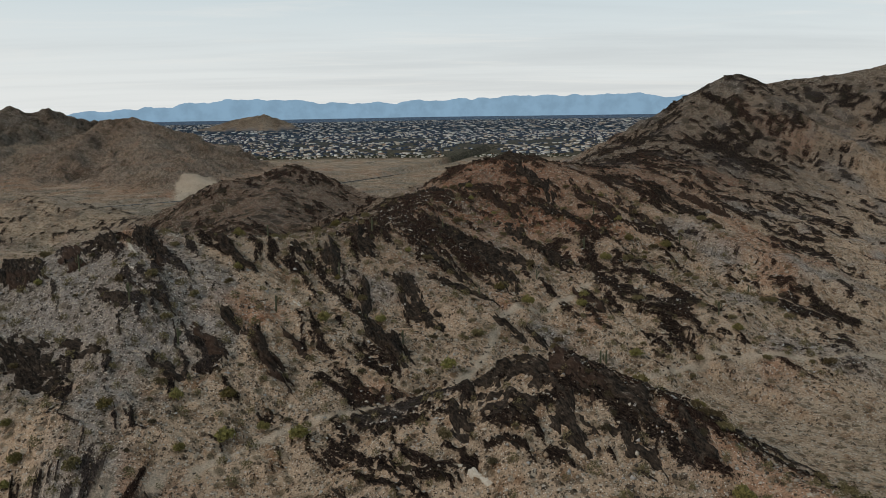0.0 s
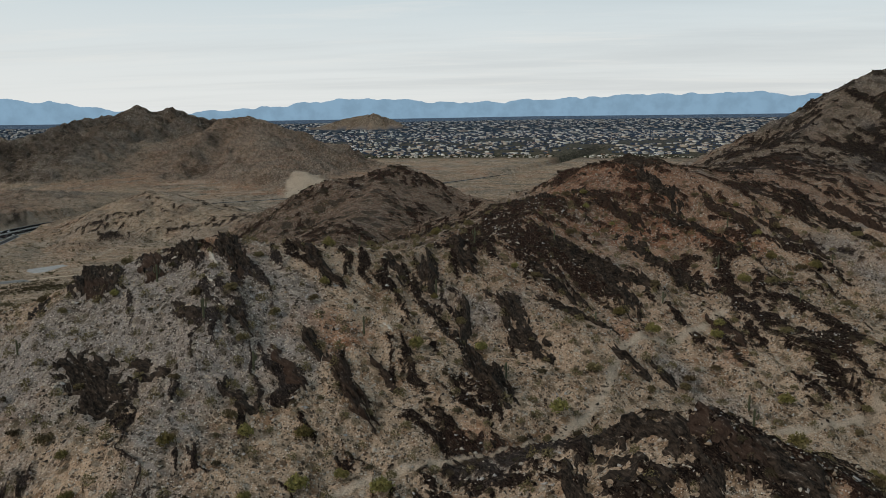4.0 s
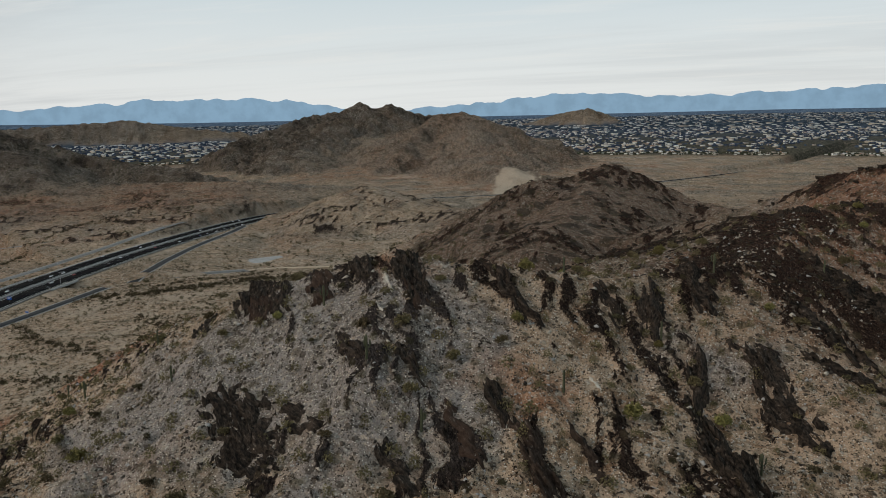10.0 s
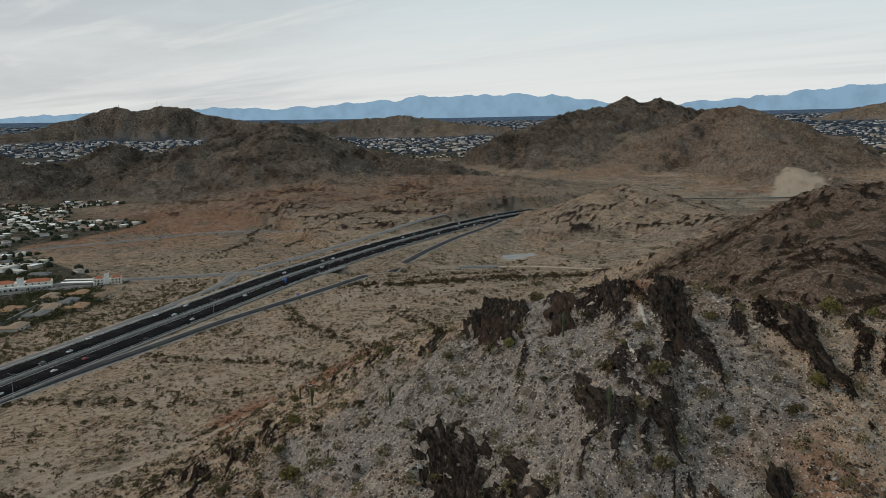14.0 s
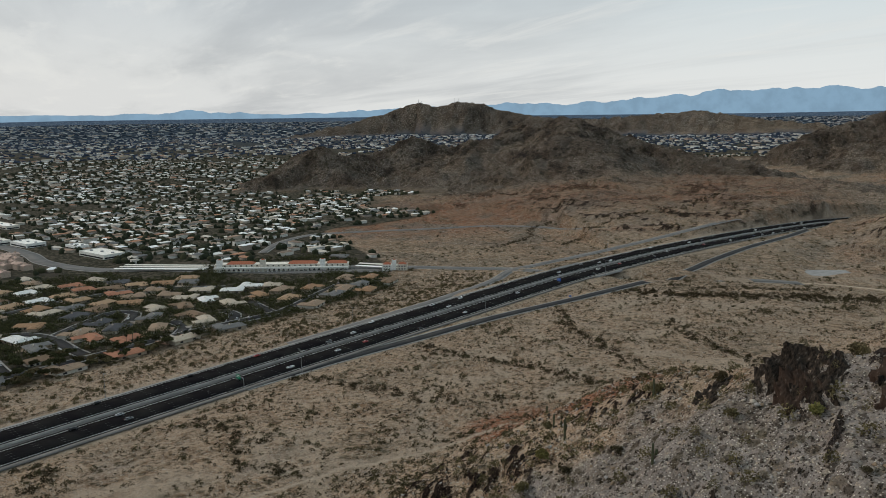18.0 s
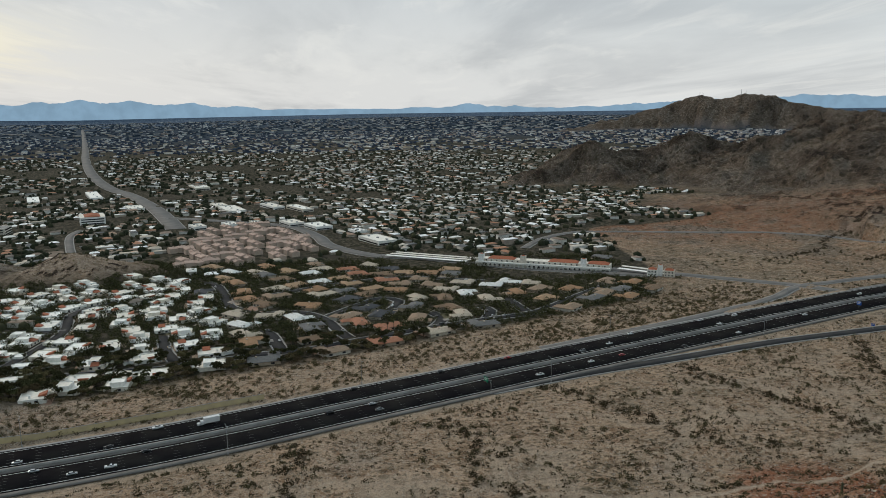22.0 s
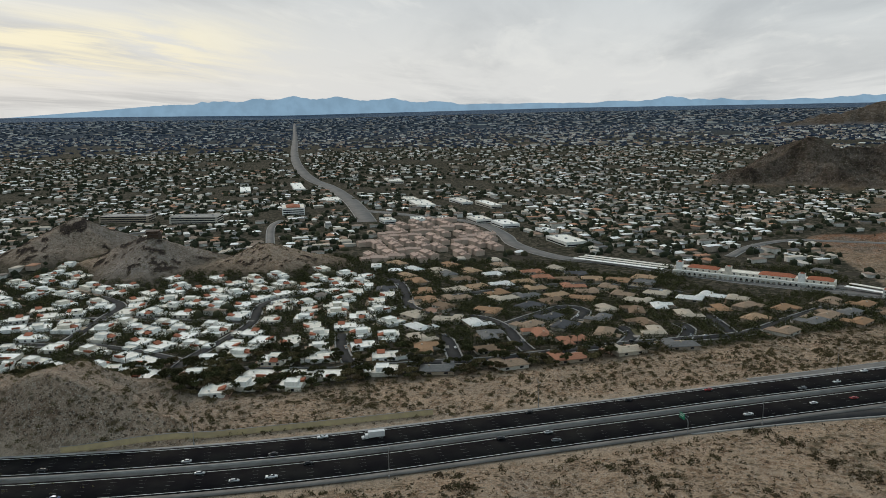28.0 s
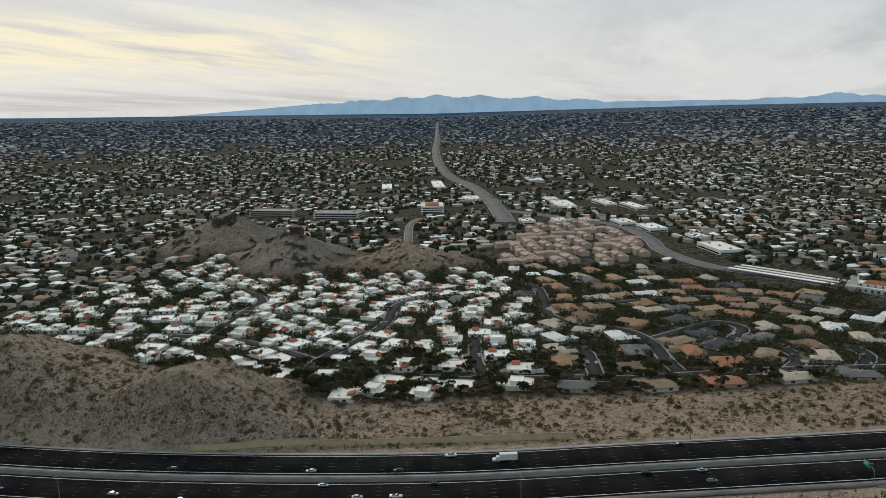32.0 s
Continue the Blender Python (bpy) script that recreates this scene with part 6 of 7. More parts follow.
def put(molds, spots, r, lo, hi, sink=0.15):
    """Copies of the molds at places, each turned and sized by chance."""
    z = height(np.array([s[0] for s in spots]), np.array([s[1] for s in spots]))
    used = set()
    for (x, y), zz in zip(spots, z):
        mold = molds[r.randint(len(molds))]
        s = r.uniform(lo, hi)
        m = pose(x, y, float(zz) - sink, 0, 0, r.uniform(0, 360))
        if id(mold) not in used:
            used.add(id(mold))
            mold.matrix_basis = m
            mold.scale = (s, s, s)
        else:
            keep = tuple(mold.scale)
            mold.scale = (s, s, s)
            copy_thing(mold, m)
            mold.scale = keep
    for mold in molds:
        if id(mold) not in used:
            for o in (*mold.children_recursive, mold):
                bpy.data.objects.remove(o)


def thin_out(x, y, gap):
    """Keeps places at least gap apart, on a grid of cells."""
    taken, keep = {}, []
    for k in range(len(x)):
        c = (int(x[k] // gap), int(y[k] // gap))
        if any((x[k] - x[j]) ** 2 + (y[k] - y[j]) ** 2 < gap * gap for dx in (-1, 0, 1) for dy in (-1, 0, 1) for j in taken.get((c[0] + dx, c[1] + dy), ())):
            continue
        taken.setdefault(c, []).append(k)
        keep.append(k)
    return np.array(keep, int)


rs = np.random.RandomState(21)
# ridge: bushes one by one
bx, by = rs.uniform(-225, 150, 4200), rs.uniform(150, 430, 4200)
on_hill, on_rock = lie(bx, by, "hill", "rib")
ok = (on_hill > 0.5) & (on_rock < 0.45)
bx, by = bx[ok], by[ok]
k = thin_out(bx, by, 5.0)
RIDGE_BUSHES = np.stack([bx[k], by[k]], -1)[290:]
k = k[:290]
put([bush_mold(31, MAT_BRUSH, "round olive-green desert bush on gravel slope", 4.2, 3.4, 420), bush_mold(32, MAT_PALO, "yellow-green palo verde bush on gravel slope", 5.0, 4.0, 480),
     bush_mold(33, MAT_DRY, "dry brown desert bush on stony slope", 3.2, 1.8, 240), bush_mold(34, MAT_BRUSH, "low spreading olive desert bush", 4.6, 2.8, 380),
     bush_mold(35, MAT_DRY, "sparse brittle brown bush on stony slope", 2.4, 1.4, 160)], list(zip(bx[k], by[k])), rs, 0.6, 1.35)

SAGUAROS = [(-58, 256), (-101, 238), (-30, 318), (-84, 232), (14, 290), (40, 318), (66, 350), (92, 330), (112, 300), (60, 270), (-14, 252), (-160, 236), (-190, 262), (-205, 246),
            (-70, 300), (-40, 286), (24, 214), (44, 205), (-128, 262), (0, 340), (120, 380), (140, 340), (80, 400), (-222, 254), (-250, 270)]
put([saguaro_mold(41, 5.2, 0), saguaro_mold(42, 5.6, 3), saguaro_mold(43, 4.4, 0), saguaro_mold(44, 5.0, 2)], SAGUAROS, rs, 0.85, 1.15, 0.1)

# trees and palms between the nearest houses
tx, ty = rs.uniform(-980, -470, 22000), rs.uniform(-430, 430, 22000)
ok = (city(tx, ty) > 0.5) & (hill_at(tx, ty) < 0.25)
tx, ty = tx[ok], ty[ok]
sg, _ = street_gap(tx, ty)
lots = np.array(LOTS)
free = np.array([np.min(np.hypot(lots[:, 0] - a, lots[:, 1] - b) - 0.42 * lots[:, 2]) for a, b in zip(tx, ty)])
ok = (sg > 5.6) & (free > 0.6) & (along(tx, ty, ROAD)[0] > 42)
ok &= np.array([all((a - p) ** 2 + (b - q) ** 2 > (rr * 0.75) ** 2 for p, q, rr in RESERVED) for a, b in zip(tx, ty)])
tx, ty = tx[ok], ty[ok]
k = thin_out(tx, ty, 4.3)
order = np.argsort((tx[k] + 140) ** 2 + (ty[k] - 130) ** 2)
k = k[order]
NEAR_TREES = list(zip(tx[k], ty[k]))
put([tree_mold(51, 9.0, 7.0, 420, "dark green spreading tree among houses"), tree_mold(52, 7.0, 8.0, 360, "dark olive rounded tree among houses"),
     tree_mold(53, 6.0, 5.0, 300, "small dusty green tree among houses"), tree_mold(54, 8.0, 6.0, 360, "yellow-green palo verde tree among houses", MAT_BRUSH)], NEAR_TREES[:290], rs, 0.7, 1.2)
put([palm_mold(61), palm_mold(62)], [NEAR_TREES[j] for j in range(292, 292 + 34)], rs, 0.8, 1.15)


def low_crowns(name, label, category, xy, size, tall, mat, seed, leaves=0, squeezed=True):
    """Many small plants in one mesh: uneven five-sided lumps, or clouds of leaf clumps."""
    r = np.random.RandomState(seed)
    xy = np.asarray(xy)
    n = len(xy)
    z = height(xy[:, 0], xy[:, 1])
    sz = size * r.uniform(0.5, 1.35, n)
    tl = tall * r.uniform(0.6, 1.3, n)
    if leaves:
        m = n * leaves
        who = np.repeat(np.arange(n), leaves)
        v = r.normal(size=(m, 3))
        v /= np.linalg.norm(v, axis=1)[:, None]
        v[:, 2] = np.abs(v[:, 2])
        f = r.uniform(0.5, 1.05, m)[:, None]
        c = np.c_[xy[who], z[who]] + v * f * np.c_[sz[who], sz[who], tl[who]] * np.array([0.5, 0.5, 1.0]) + np.array([0, 0, -0.05])
        a = r.normal(size=(m, 3))
        a /= np.linalg.norm(a, axis=1)[:, None]
        b = np.cross(a, r.normal(size=(m, 3)))
        b /= np.linalg.norm(b, axis=1)[:, None]
        s = (np.interp(leaves, [9, 20, 40, 110], [0.20, 0.15, 0.115, 0.085]) * sz[who] * r.uniform(0.6, 1.3, m))[:, None]
        pts = np.stack([c - a * s - b * s * 0.5, c + a * s - b * s * 0.4, c + b * s * 0.7], 1).reshape(-1, 3)
        faces = np.arange(3 * m).reshape(-1, 3)
    else:
        rings = []
        for k, (rad, up_) in enumerate(((0.46, -0.05), (0.44, 0.62))):
            for j in range(5):
                an = j * 1.2566 + k * 0.63
                rr = sz * rad * r.uniform(0.65, 1.3, n)
                rings.append(np.stack([xy[:, 0] + np.cos(an) * rr, xy[:, 1] + np.sin(an) * rr, z + tl * (up_ + r.uniform(-0.10, 0.10, n))], -1))
        rings.append(np.stack([xy[:, 0], xy[:, 1], z + tl], -1))
        pts = np.stack(rings, 1).reshape(-1, 3)
        tri = []
        for j in range(5):
            p, q, u_, w_ = j, (j + 1) % 5, 5 + j, 5 + (j + 1) % 5
            tri += [(p, q, u_), (q, w_, u_)]
        tri += [(5 + j, 5 + (j + 1) % 5, 10) for j in range(5)]
        faces = (np.arange(n)[:, None, None] * 11 + np.array(tri)).reshape(-1, 3)
    if squeezed:
        pts, _ = drawn(pts)
    return tagged(new(name, quads_of(name, pts, faces, mat)), label, category, kind="stuff")


# brush on ridge, flats and verges
def brush_places(seed, n, x0, x1, y0, y1, density):
    r = np.random.RandomState(seed)
    x, y = r.uniform(x0, x1, n), r.uniform(y0, y1, n)
    keep = r.rand(n) < density(x, y)
    x, y = x[keep], y[keep]
    ok = (along(x, y, ROAD)[0] > 31) & (along(x, y, smooth_line(RAMP_EAST, 20))[0] > 7) & (along(x, y, smooth_line(CROSS_STREET, 20))[0] > 10)
    ok &= (along(x, y, smooth_line(RAMP_WEST, 20))[0] > 7) & (np.hypot(x + 592, y - 852) > 32)
    for tr in TRAILS:
        ok &= along(x, y, tr)[0] > 2.6
    ok &= city(x, y) < 0.97
    return np.stack([x[ok], y[ok]], -1)


WASHES = [smooth_line(p, 12.0) for p in (
    [(-527, 343), (-479, 346), (-443, 362), (-413, 373), (-387, 376), (-350, 385)], [(-499, 247), (-477, 258), (-450, 271), (-420, 284), (-396, 294), (-380, 325)],
    [(-461, 516), (-406, 490), (-378, 491), (-348, 482), (-310, 470)], [(-590, 566), (-545, 598), (-502, 652), (-474, 722), (-440, 800)], [(-552, 479), (-493, 449), (-425, 432), (-382, 420)],
    [(-444, 100), (-406, 110), (-377, 106), (-340, 120)], [(-450, 180), (-410, 195), (-370, 190), (-340, 215)], [(-560, 640), (-530, 700), (-520, 760)],
    [(-900, 600), (-960, 700), (-1040, 760), (-1100, 900)], [(-880, 700), (-940, 850), (-960, 1000), (-1050, 1150)])]


def washy(x, y):
    wide = 5.0 + 4.0 * fbm(x / 25, y / 25, 2, 163)
    for line in WASHES:
        if len(x) and (along(x, y, line, 20)[0] < wide).any():
            x, y = np.where(along(x, y, line, 20)[0] < wide, np.nan, x), y
    lined = np.isnan(x)
    x = np.where(lined, 0.0, x)
    return lined | (np.abs(fbm(x / 150, y / 150, 3, 161)) < 0.055) | (np.abs(fbm(x / 110, y / 110, 3, 165)) < 0.03)


low_crowns("ridge_bushes", "more olive bushes over the rocky ridges", "bushes", RIDGE_BUSHES, 3.3, 2.5, MAT_BRUSH, 70, 110)
low_crowns("small_brush", "low dry scrub scattered over rocky slopes", "brush", brush_places(71, 11000, -330, 230, 150, 560, lambda x, y: 0.8 + 0 * x), 1.35, 0.8, MAT_DRY, 72, 12)
low_crowns("desert_scrub", "olive and brown scrub dotted over the desert flat", "brush",
           brush_places(73, 46000, -760, -180, -60, 760, lambda x, y: np.where(washy(x, y), 1.0, 0.42) * (0.55 + 0.5 * step(fbm(x / 160, y / 160, 2, 171), -0.3, 0.4))), 1.9, 1.2, MAT_WASH, 74, 11)
low_crowns("slope_bushes", "dense olive bushes on the red western slope", "bushes",
           brush_places(92, 1500, -330, -185, 215, 345, lambda x, y: 0.20 + 0 * x), 2.4, 1.6, MAT_BRUSH, 93, 36)
low_crowns("wash_bushes", "darker green bushes along dry washes and road verges", "bushes",
           brush_places(75, 22000, -960, -180, -220, 1100, lambda x, y: np.where(washy(x, y), 0.85, 0.05)), 3.4, 2.2, MAT_WASH, 76, 56)
def thicket():
    r = np.random.RandomState(171)
    out = []
    for k, line in enumerate(WASHES):
        fine = smooth_line(line[::2], 2.2 if k == 3 else 3.6)
        for _ in range(3 if k == 3 else 1):
            out.append(fine + r.normal(0, 9.0 if k == 3 else 3.2, fine.shape))
    p = np.concatenate(out)
    ok = (along(p[:, 0], p[:, 1], ROAD)[0] > 32) & (along(p[:, 0], p[:, 1], smooth_line(RAMP_EAST, 20))[0] > 8) & (along(p[:, 0], p[:, 1], smooth_line(CROSS_STREET, 20))[0] > 11)
    return p[ok]


low_crowns("wash_thicket", "thicket of dark green mesquite bushes along the dry washes", "bushes", thicket(), 4.0, 2.6, MAT_WASH, 172, 70)
low_crowns("verge_bushes", "dense green bushes on the bank beside the houses", "bushes",
           brush_places(77, 14000, -800, -380, -330, 520, lambda x, y: np.where((across(x, y) < -36) & (across(x, y) > -150), 0.25 + 0.75 * step(fbm(x / 30, y / 30, 2, 191), -0.1, 0.3), 0.0)), 3.2, 1.9, MAT_BRUSH, 78, 84)
low_crowns("valley_brush", "scattered brush over the far desert valley", "brush",
           brush_places(79, 26000, -2100, 350, 560, 2700, lambda x, y: np.where(washy(x, y), 0.85, 0.16) * (lie(x, y, "hill") < 0.4)), 2.6, 1.3, MAT_DRY, 80)
low_crowns("knoll_brush", "small bushes on the low knolls beside the freeway", "brush",
           np.concatenate([np.stack([rs.uniform(-540, -385, 900), rs.uniform(-330, -50, 900)], -1), np.stack([rs.uniform(-990, -800, 700), rs.uniform(-380, -60, 700)], -1)]), 2.1, 1.3, MAT_BRUSH, 82, 26)

low_crowns("suburb_trees", "dense dark green trees and hedges between houses", "trees", NEAR_TREES[330:], 7.0, 5.6, MAT_TREE, 84, 105)


def far_trees():
    r = np.random.RandomState(86)
    s = FAR_LOTS
    out = []
    d = np.hypot(s[:, 0] - MID[0], s[:, 1] - MID[1])
    leafy = leafy_part(s[:, 0], s[:, 1])
    for k in range(5):
        keep = r.rand(len(s)) < np.where(d > 6500, 0.75, 0.70 + 0.30 * leafy)
        a = r.uniform(0, 6.283, len(s))
        rad = s[:, 3] * r.uniform(0.30, 0.85, len(s))
        out.append(np.stack([s[:, 0] + np.cos(a) * rad, s[:, 1] + np.sin(a) * rad, s[:, 3]], -1)[keep])
    p = np.concatenate(out)
    ok = along(p[:, 0], p[:, 1], AVENUE)[0] > 20
    near = np.hypot(p[:, 0] - MID[0], p[:, 1] - MID[1]) < 2700
    sg, _ = street_gap(p[near, 0], p[near, 1])
    idx = np.where(near)[0]
    ok[idx[sg < 11]] = False
    return p[ok]


ft = far_trees()
# The two outer rings take the leaf colours blued by haze.
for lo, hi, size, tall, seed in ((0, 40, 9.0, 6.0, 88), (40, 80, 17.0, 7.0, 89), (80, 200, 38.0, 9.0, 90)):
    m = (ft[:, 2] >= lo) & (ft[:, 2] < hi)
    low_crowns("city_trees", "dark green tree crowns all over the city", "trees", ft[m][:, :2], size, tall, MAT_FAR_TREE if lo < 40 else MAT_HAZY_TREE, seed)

# ---------------------------------------------------------------- rock outcrops
def rock_material():
    m, t, b = principled("varnished_schist", 0.9, 0.0, 0.06)
    pos = t.nodes.new("ShaderNodeTexCoord").outputs["Object"]
    own = t.nodes.new("ShaderNodeObjectInfo").outputs["Random"]
    isl = t.nodes.new("ShaderNodeNewGeometry").outputs["Random Per Island"]
    n2 = noise_of(t, pos, 0.5, 5.0, 0.65, 0.5)
    drawn_out = nd(t, "ShaderNodeMapping", Vector=pos, Scale=(0.35, 1.9, 1.2))
    n9 = noise_of(t, drawn_out.outputs[0], 1.0, 5.0, 0.65, 0.3)
    col = mixc(t, span(t, n9, 0.36, 0.62), (0.008, 0.007, 0.006), (0.046, 0.034, 0.026))
    col = mixc(t, mth(t, "MULTIPLY", span(t, n2, 0.5, 0.7), 0.4), col, (0.085, 0.06, 0.043))
    col = mixc(t, mth(t, "MULTIPLY", span(t, own, 0.7, 0.9), 0.4), col, (0.060, 0.034, 0.024))
    col = mixc(t, mth(t, "MULTIPLY", span(t, n9, 0.60, 0.70), 0.6), col, (0.22, 0.19, 0.16))
    hsv = nd(t, "ShaderNodeHueSaturation", Color=col, Value=mth(t, "MULTIPLY_ADD", isl, 0.5, 0.7))
    t.links.new(hsv.outputs[0], b.inputs["Base Color"])
    bumped(t, b, n9, 0.9, 0.5)
    return m


MAT_ROCK = rock_material()
MAT_QUARTZ = worn("pale_quartz", (0.50, 0.45, 0.38), (0.38, 0.33, 0.27), 1.5, 0.7, spread=0.3)
MAT_STONE = picked("loose_stones", [(0.30, 0.25, 0.20), (0.05, 0.042, 0.034), (0.38, 0.33, 0.27), (0.09, 0.07, 0.055), (0.24, 0.175, 0.12), (0.04, 0.033, 0.028), (0.32, 0.30, 0.28)], 0.9, 2.0, 0.2)


def rib_mesh(r, x, y, turn, length, width, tall):
    """One rib of rock that follows its slope: broken beds along x, leaning across, worn to teeth; a closed skin."""
    nx, ny = max(8, int(length / 0.8)), max(8, int(width / 0.55))
    ca, sa = math.cos(radians(turn)), math.sin(radians(turn))
    u, v = np.meshgrid(np.linspace(-1, 1, nx), np.linspace(-1, 1, ny))
    seed = r.randint(1000)
    lx, ly = u * length / 2, v * width / 2
    bend = 0.22 * width * fbm(lx / 14, ly * 0 + 3, 3, seed)
    edge = np.clip(1.0 - np.abs(u) ** 2.5 - np.abs(v) ** 2 + 1.0 * fbm(lx / 4.5, ly / 2.0, 4, seed + 1), 0, 1)
    beds = fbm(lx / 9, (ly + bend) / 0.95, 2, seed + 2)
    saw = (ly / 1.5 + 0.35 * fbm(lx / 6, ly / 3, 2, seed + 3)) % 1.0
    tops = 0.35 + 0.45 * saw + 0.75 * np.clip(beds, -0.4, 0.9) + 0.35 * np.abs(fbm(lx / 2.2, ly / 1.2, 2, seed + 4))
    h = tall * edge * tops - 0.9 * (1 - edge) - 0.1
    px = lx + 0.25 * r.normal(size=lx.shape)
    py = ly + bend - 0.42 * h + 0.12 * r.normal(size=lx.shape)
    gx, gy = x + px * ca - py * sa, y + px * sa + py * ca
    z0 = ground_z(x, y)
    z = height(gx, gy) - z0 + h
    border = (np.abs(u) > 0.999) | (np.abs(v) > 0.999)
    z = np.where(border, z - 1.5, z)
    i = np.arange(ny - 1)[:, None] * nx
    j = np.arange(nx - 1)[None, :]
    q = np.stack([i + j, i + j + 1, i + nx + j + 1, i + nx + j], -1).reshape(-1, 4)
    return np.stack([px, py, z], -1).reshape(-1, 3), q, pose(x, y, z0, 0, 0, turn)


def outcrop(r, x, y, turn, length, width, tall, label):
    v, q, m = rib_mesh(r, x, y, turn, length, width, tall)
    ob = new("rock_outcrop", quads_of("rock_outcrop", v, q, MAT_ROCK))
    ob.matrix_basis = m
    return tagged(ob, label, "rock", "rock outcrops on the ridge")


rr = np.random.RandomState(91)
BED = math.degrees(math.atan2(-0.82, 0.57))
# long ribs seen on the near face, then the crags of crest and knoll: x, y, length, width, height
RIBS = [(22, 322, 44, 9, 3.0), (44, 352, 52, 9, 3.2), (66, 380, 60, 9, 3.2), (30, 400, 48, 10, 3.4), (52, 432, 44, 9, 4.0), (86, 410, 60, 8, 3.2), (62, 310, 26, 6, 2.0),
        (110, 400, 56, 8, 3.0), (140, 440, 60, 9, 3.5), (170, 480, 70, 10, 3.5), (36, 280, 14, 5, 1.8)]
# ribs of the near face from end to end: x, y, x, y, width, height
FACE_RIBS = [(-31, 287, -27, 266, 4.5, 3.2), (-27, 268, -12, 238, 7.5, 3.6), (-21, 293, -2, 268, 8, 2.6), (-77, 251, -64, 239, 4.5, 2.6), (-66, 242, -47, 224, 6, 3.2), (-46, 306, -42, 285, 7, 3.2),
             (-40, 319, -27, 301, 7, 2.6), (-9, 298, 21, 290, 5, 2.2), (-85, 285, -69, 273, 5, 2.8), (-7, 348, 37, 324, 14, 2.6), (-54, 248, -43, 237, 3.2, 1.7), (18, 282, 31, 274, 4.5, 2.0),
             (-146, 234, -110, 210, 10, 1.8), (-138, 235, -112, 218, 8, 1.8), (-122, 232, -105, 223, 4.5, 1.7), (-90, 225, -76, 215, 4.5, 1.8), (-83, 240, -65, 226, 4, 1.6), (-128, 283, -119, 270, 6, 2.6),
             (-113, 285, -101, 265, 6, 3.0), (-10, 318, 14, 304, 6, 2.2), (-60, 300, -50, 286, 4, 1.8), (-100, 250, -88, 240, 4, 1.6), (-118, 252, -104, 240, 5, 2.0)]
CRAGS = [(-157, 269, 20, 12, 6.5), (-150, 263, 18, 9, 4.5), (-146, 266, 26, 9, 3.2), (-134, 270, 22, 8, 3.0), (-112, 280, 18, 8, 4.0), (-104, 272, 24, 6, 3.2), (-86, 288, 16, 7, 3.2), (-128, 284, 16, 7, 3.2),
         (-170, 262, 14, 8, 2.4), (10, 201, 20, 10, 3.0), (22, 196, 26, 10, 3.2), (34, 190, 26, 10, 3.0), (46, 182, 26, 9, 2.6), (16, 186, 24, 10, 2.2), (30, 176, 24, 10, 2.2), (46, 168, 20, 8, 1.8),
         (4, 190, 18, 8, 2.0), (60, 170, 18, 7, 1.8), (42, 462, 26, 12, 5.0), (58, 474, 22, 10, 4.0), (-6, 408, 24, 10, 4.0), (14, 424, 24, 9, 3.5)]
for x, y, L, W, H in RIBS:
    outcrop(rr, x, y, BED + rr.uniform(-9, 9), L, W * 1.15, H * 0.8, "long dark rib of broken schist on gravel slope")
for x0, y0, x1, y1, W, H in FACE_RIBS:
    outcrop(rr, (x0 + x1) / 2, (y0 + y1) / 2, math.degrees(math.atan2(y1 - y0, x1 - x0)), math.hypot(x1 - x0, y1 - y0) * 1.12, W * 1.25, H, "long dark rib of broken schist on gravel slope")
for x, y, L, W, H in CRAGS:
    outcrop(rr, x, y, BED + rr.uniform(-14, 14), L, W * 1.1, H * 0.55, "jagged dark rock crag on the ridge crest")


def rock_scatter():
    """Smaller broken beds wherever rock crops out, joined."""
    x, y = rr.uniform(-240, 330, 16000), rr.uniform(150, 860, 16000)
    high_, rib_ = lie(x, y, "z", "rib")
    keep = (rib_ > 0.45) & (rr.rand(len(x)) < np.where(y < 430, 1.0, 0.8))
    x, y, z = x[keep], y[keep], high_[keep]
    n = len(x)
    big = np.where(y > 460, 1.7, 1.0)
    L, W, H = rr.uniform(0.8, 3.0, n) * big, rr.uniform(0.25, 0.7, n) * big, rr.uniform(0.15, 0.8, n) * big
    turn = radians(BED) + rr.normal(0, 0.28, n)
    pts = np.empty((n, 8, 3))
    for k, (a, b, c) in enumerate(((-1, -1, 0), (1, -1, 0), (1, 1, 0), (-1, 1, 0), (-1, -1, 1), (1, -1, 1), (1, 1, 1), (-1, 1, 1))):
        lx = a * L / 2 * rr.uniform(0.6, 1.2, n)
        ly = b * W / 2 * rr.uniform(0.6, 1.2, n) - c * 0.9 * H
        pts[:, k, 0] = x + lx * np.cos(turn) - ly * np.sin(turn)
        pts[:, k, 1] = y + lx * np.sin(turn) + ly * np.cos(turn)
        pts[:, k, 2] = z + (H * rr.uniform(0.5, 1.2, n) if c else -0.9)
    faces = (np.arange(n)[:, None, None] * 8 + np.array(box(0, 0, 0, 1, 1, 1)[1][1:])).reshape(-1, 4)
    tagged(new("rock_beds", quads_of("rock_beds", pts.reshape(-1, 3), faces, MAT_ROCK)), "dark broken rock beds cropping out over the ridges", "rocks", kind="stuff")


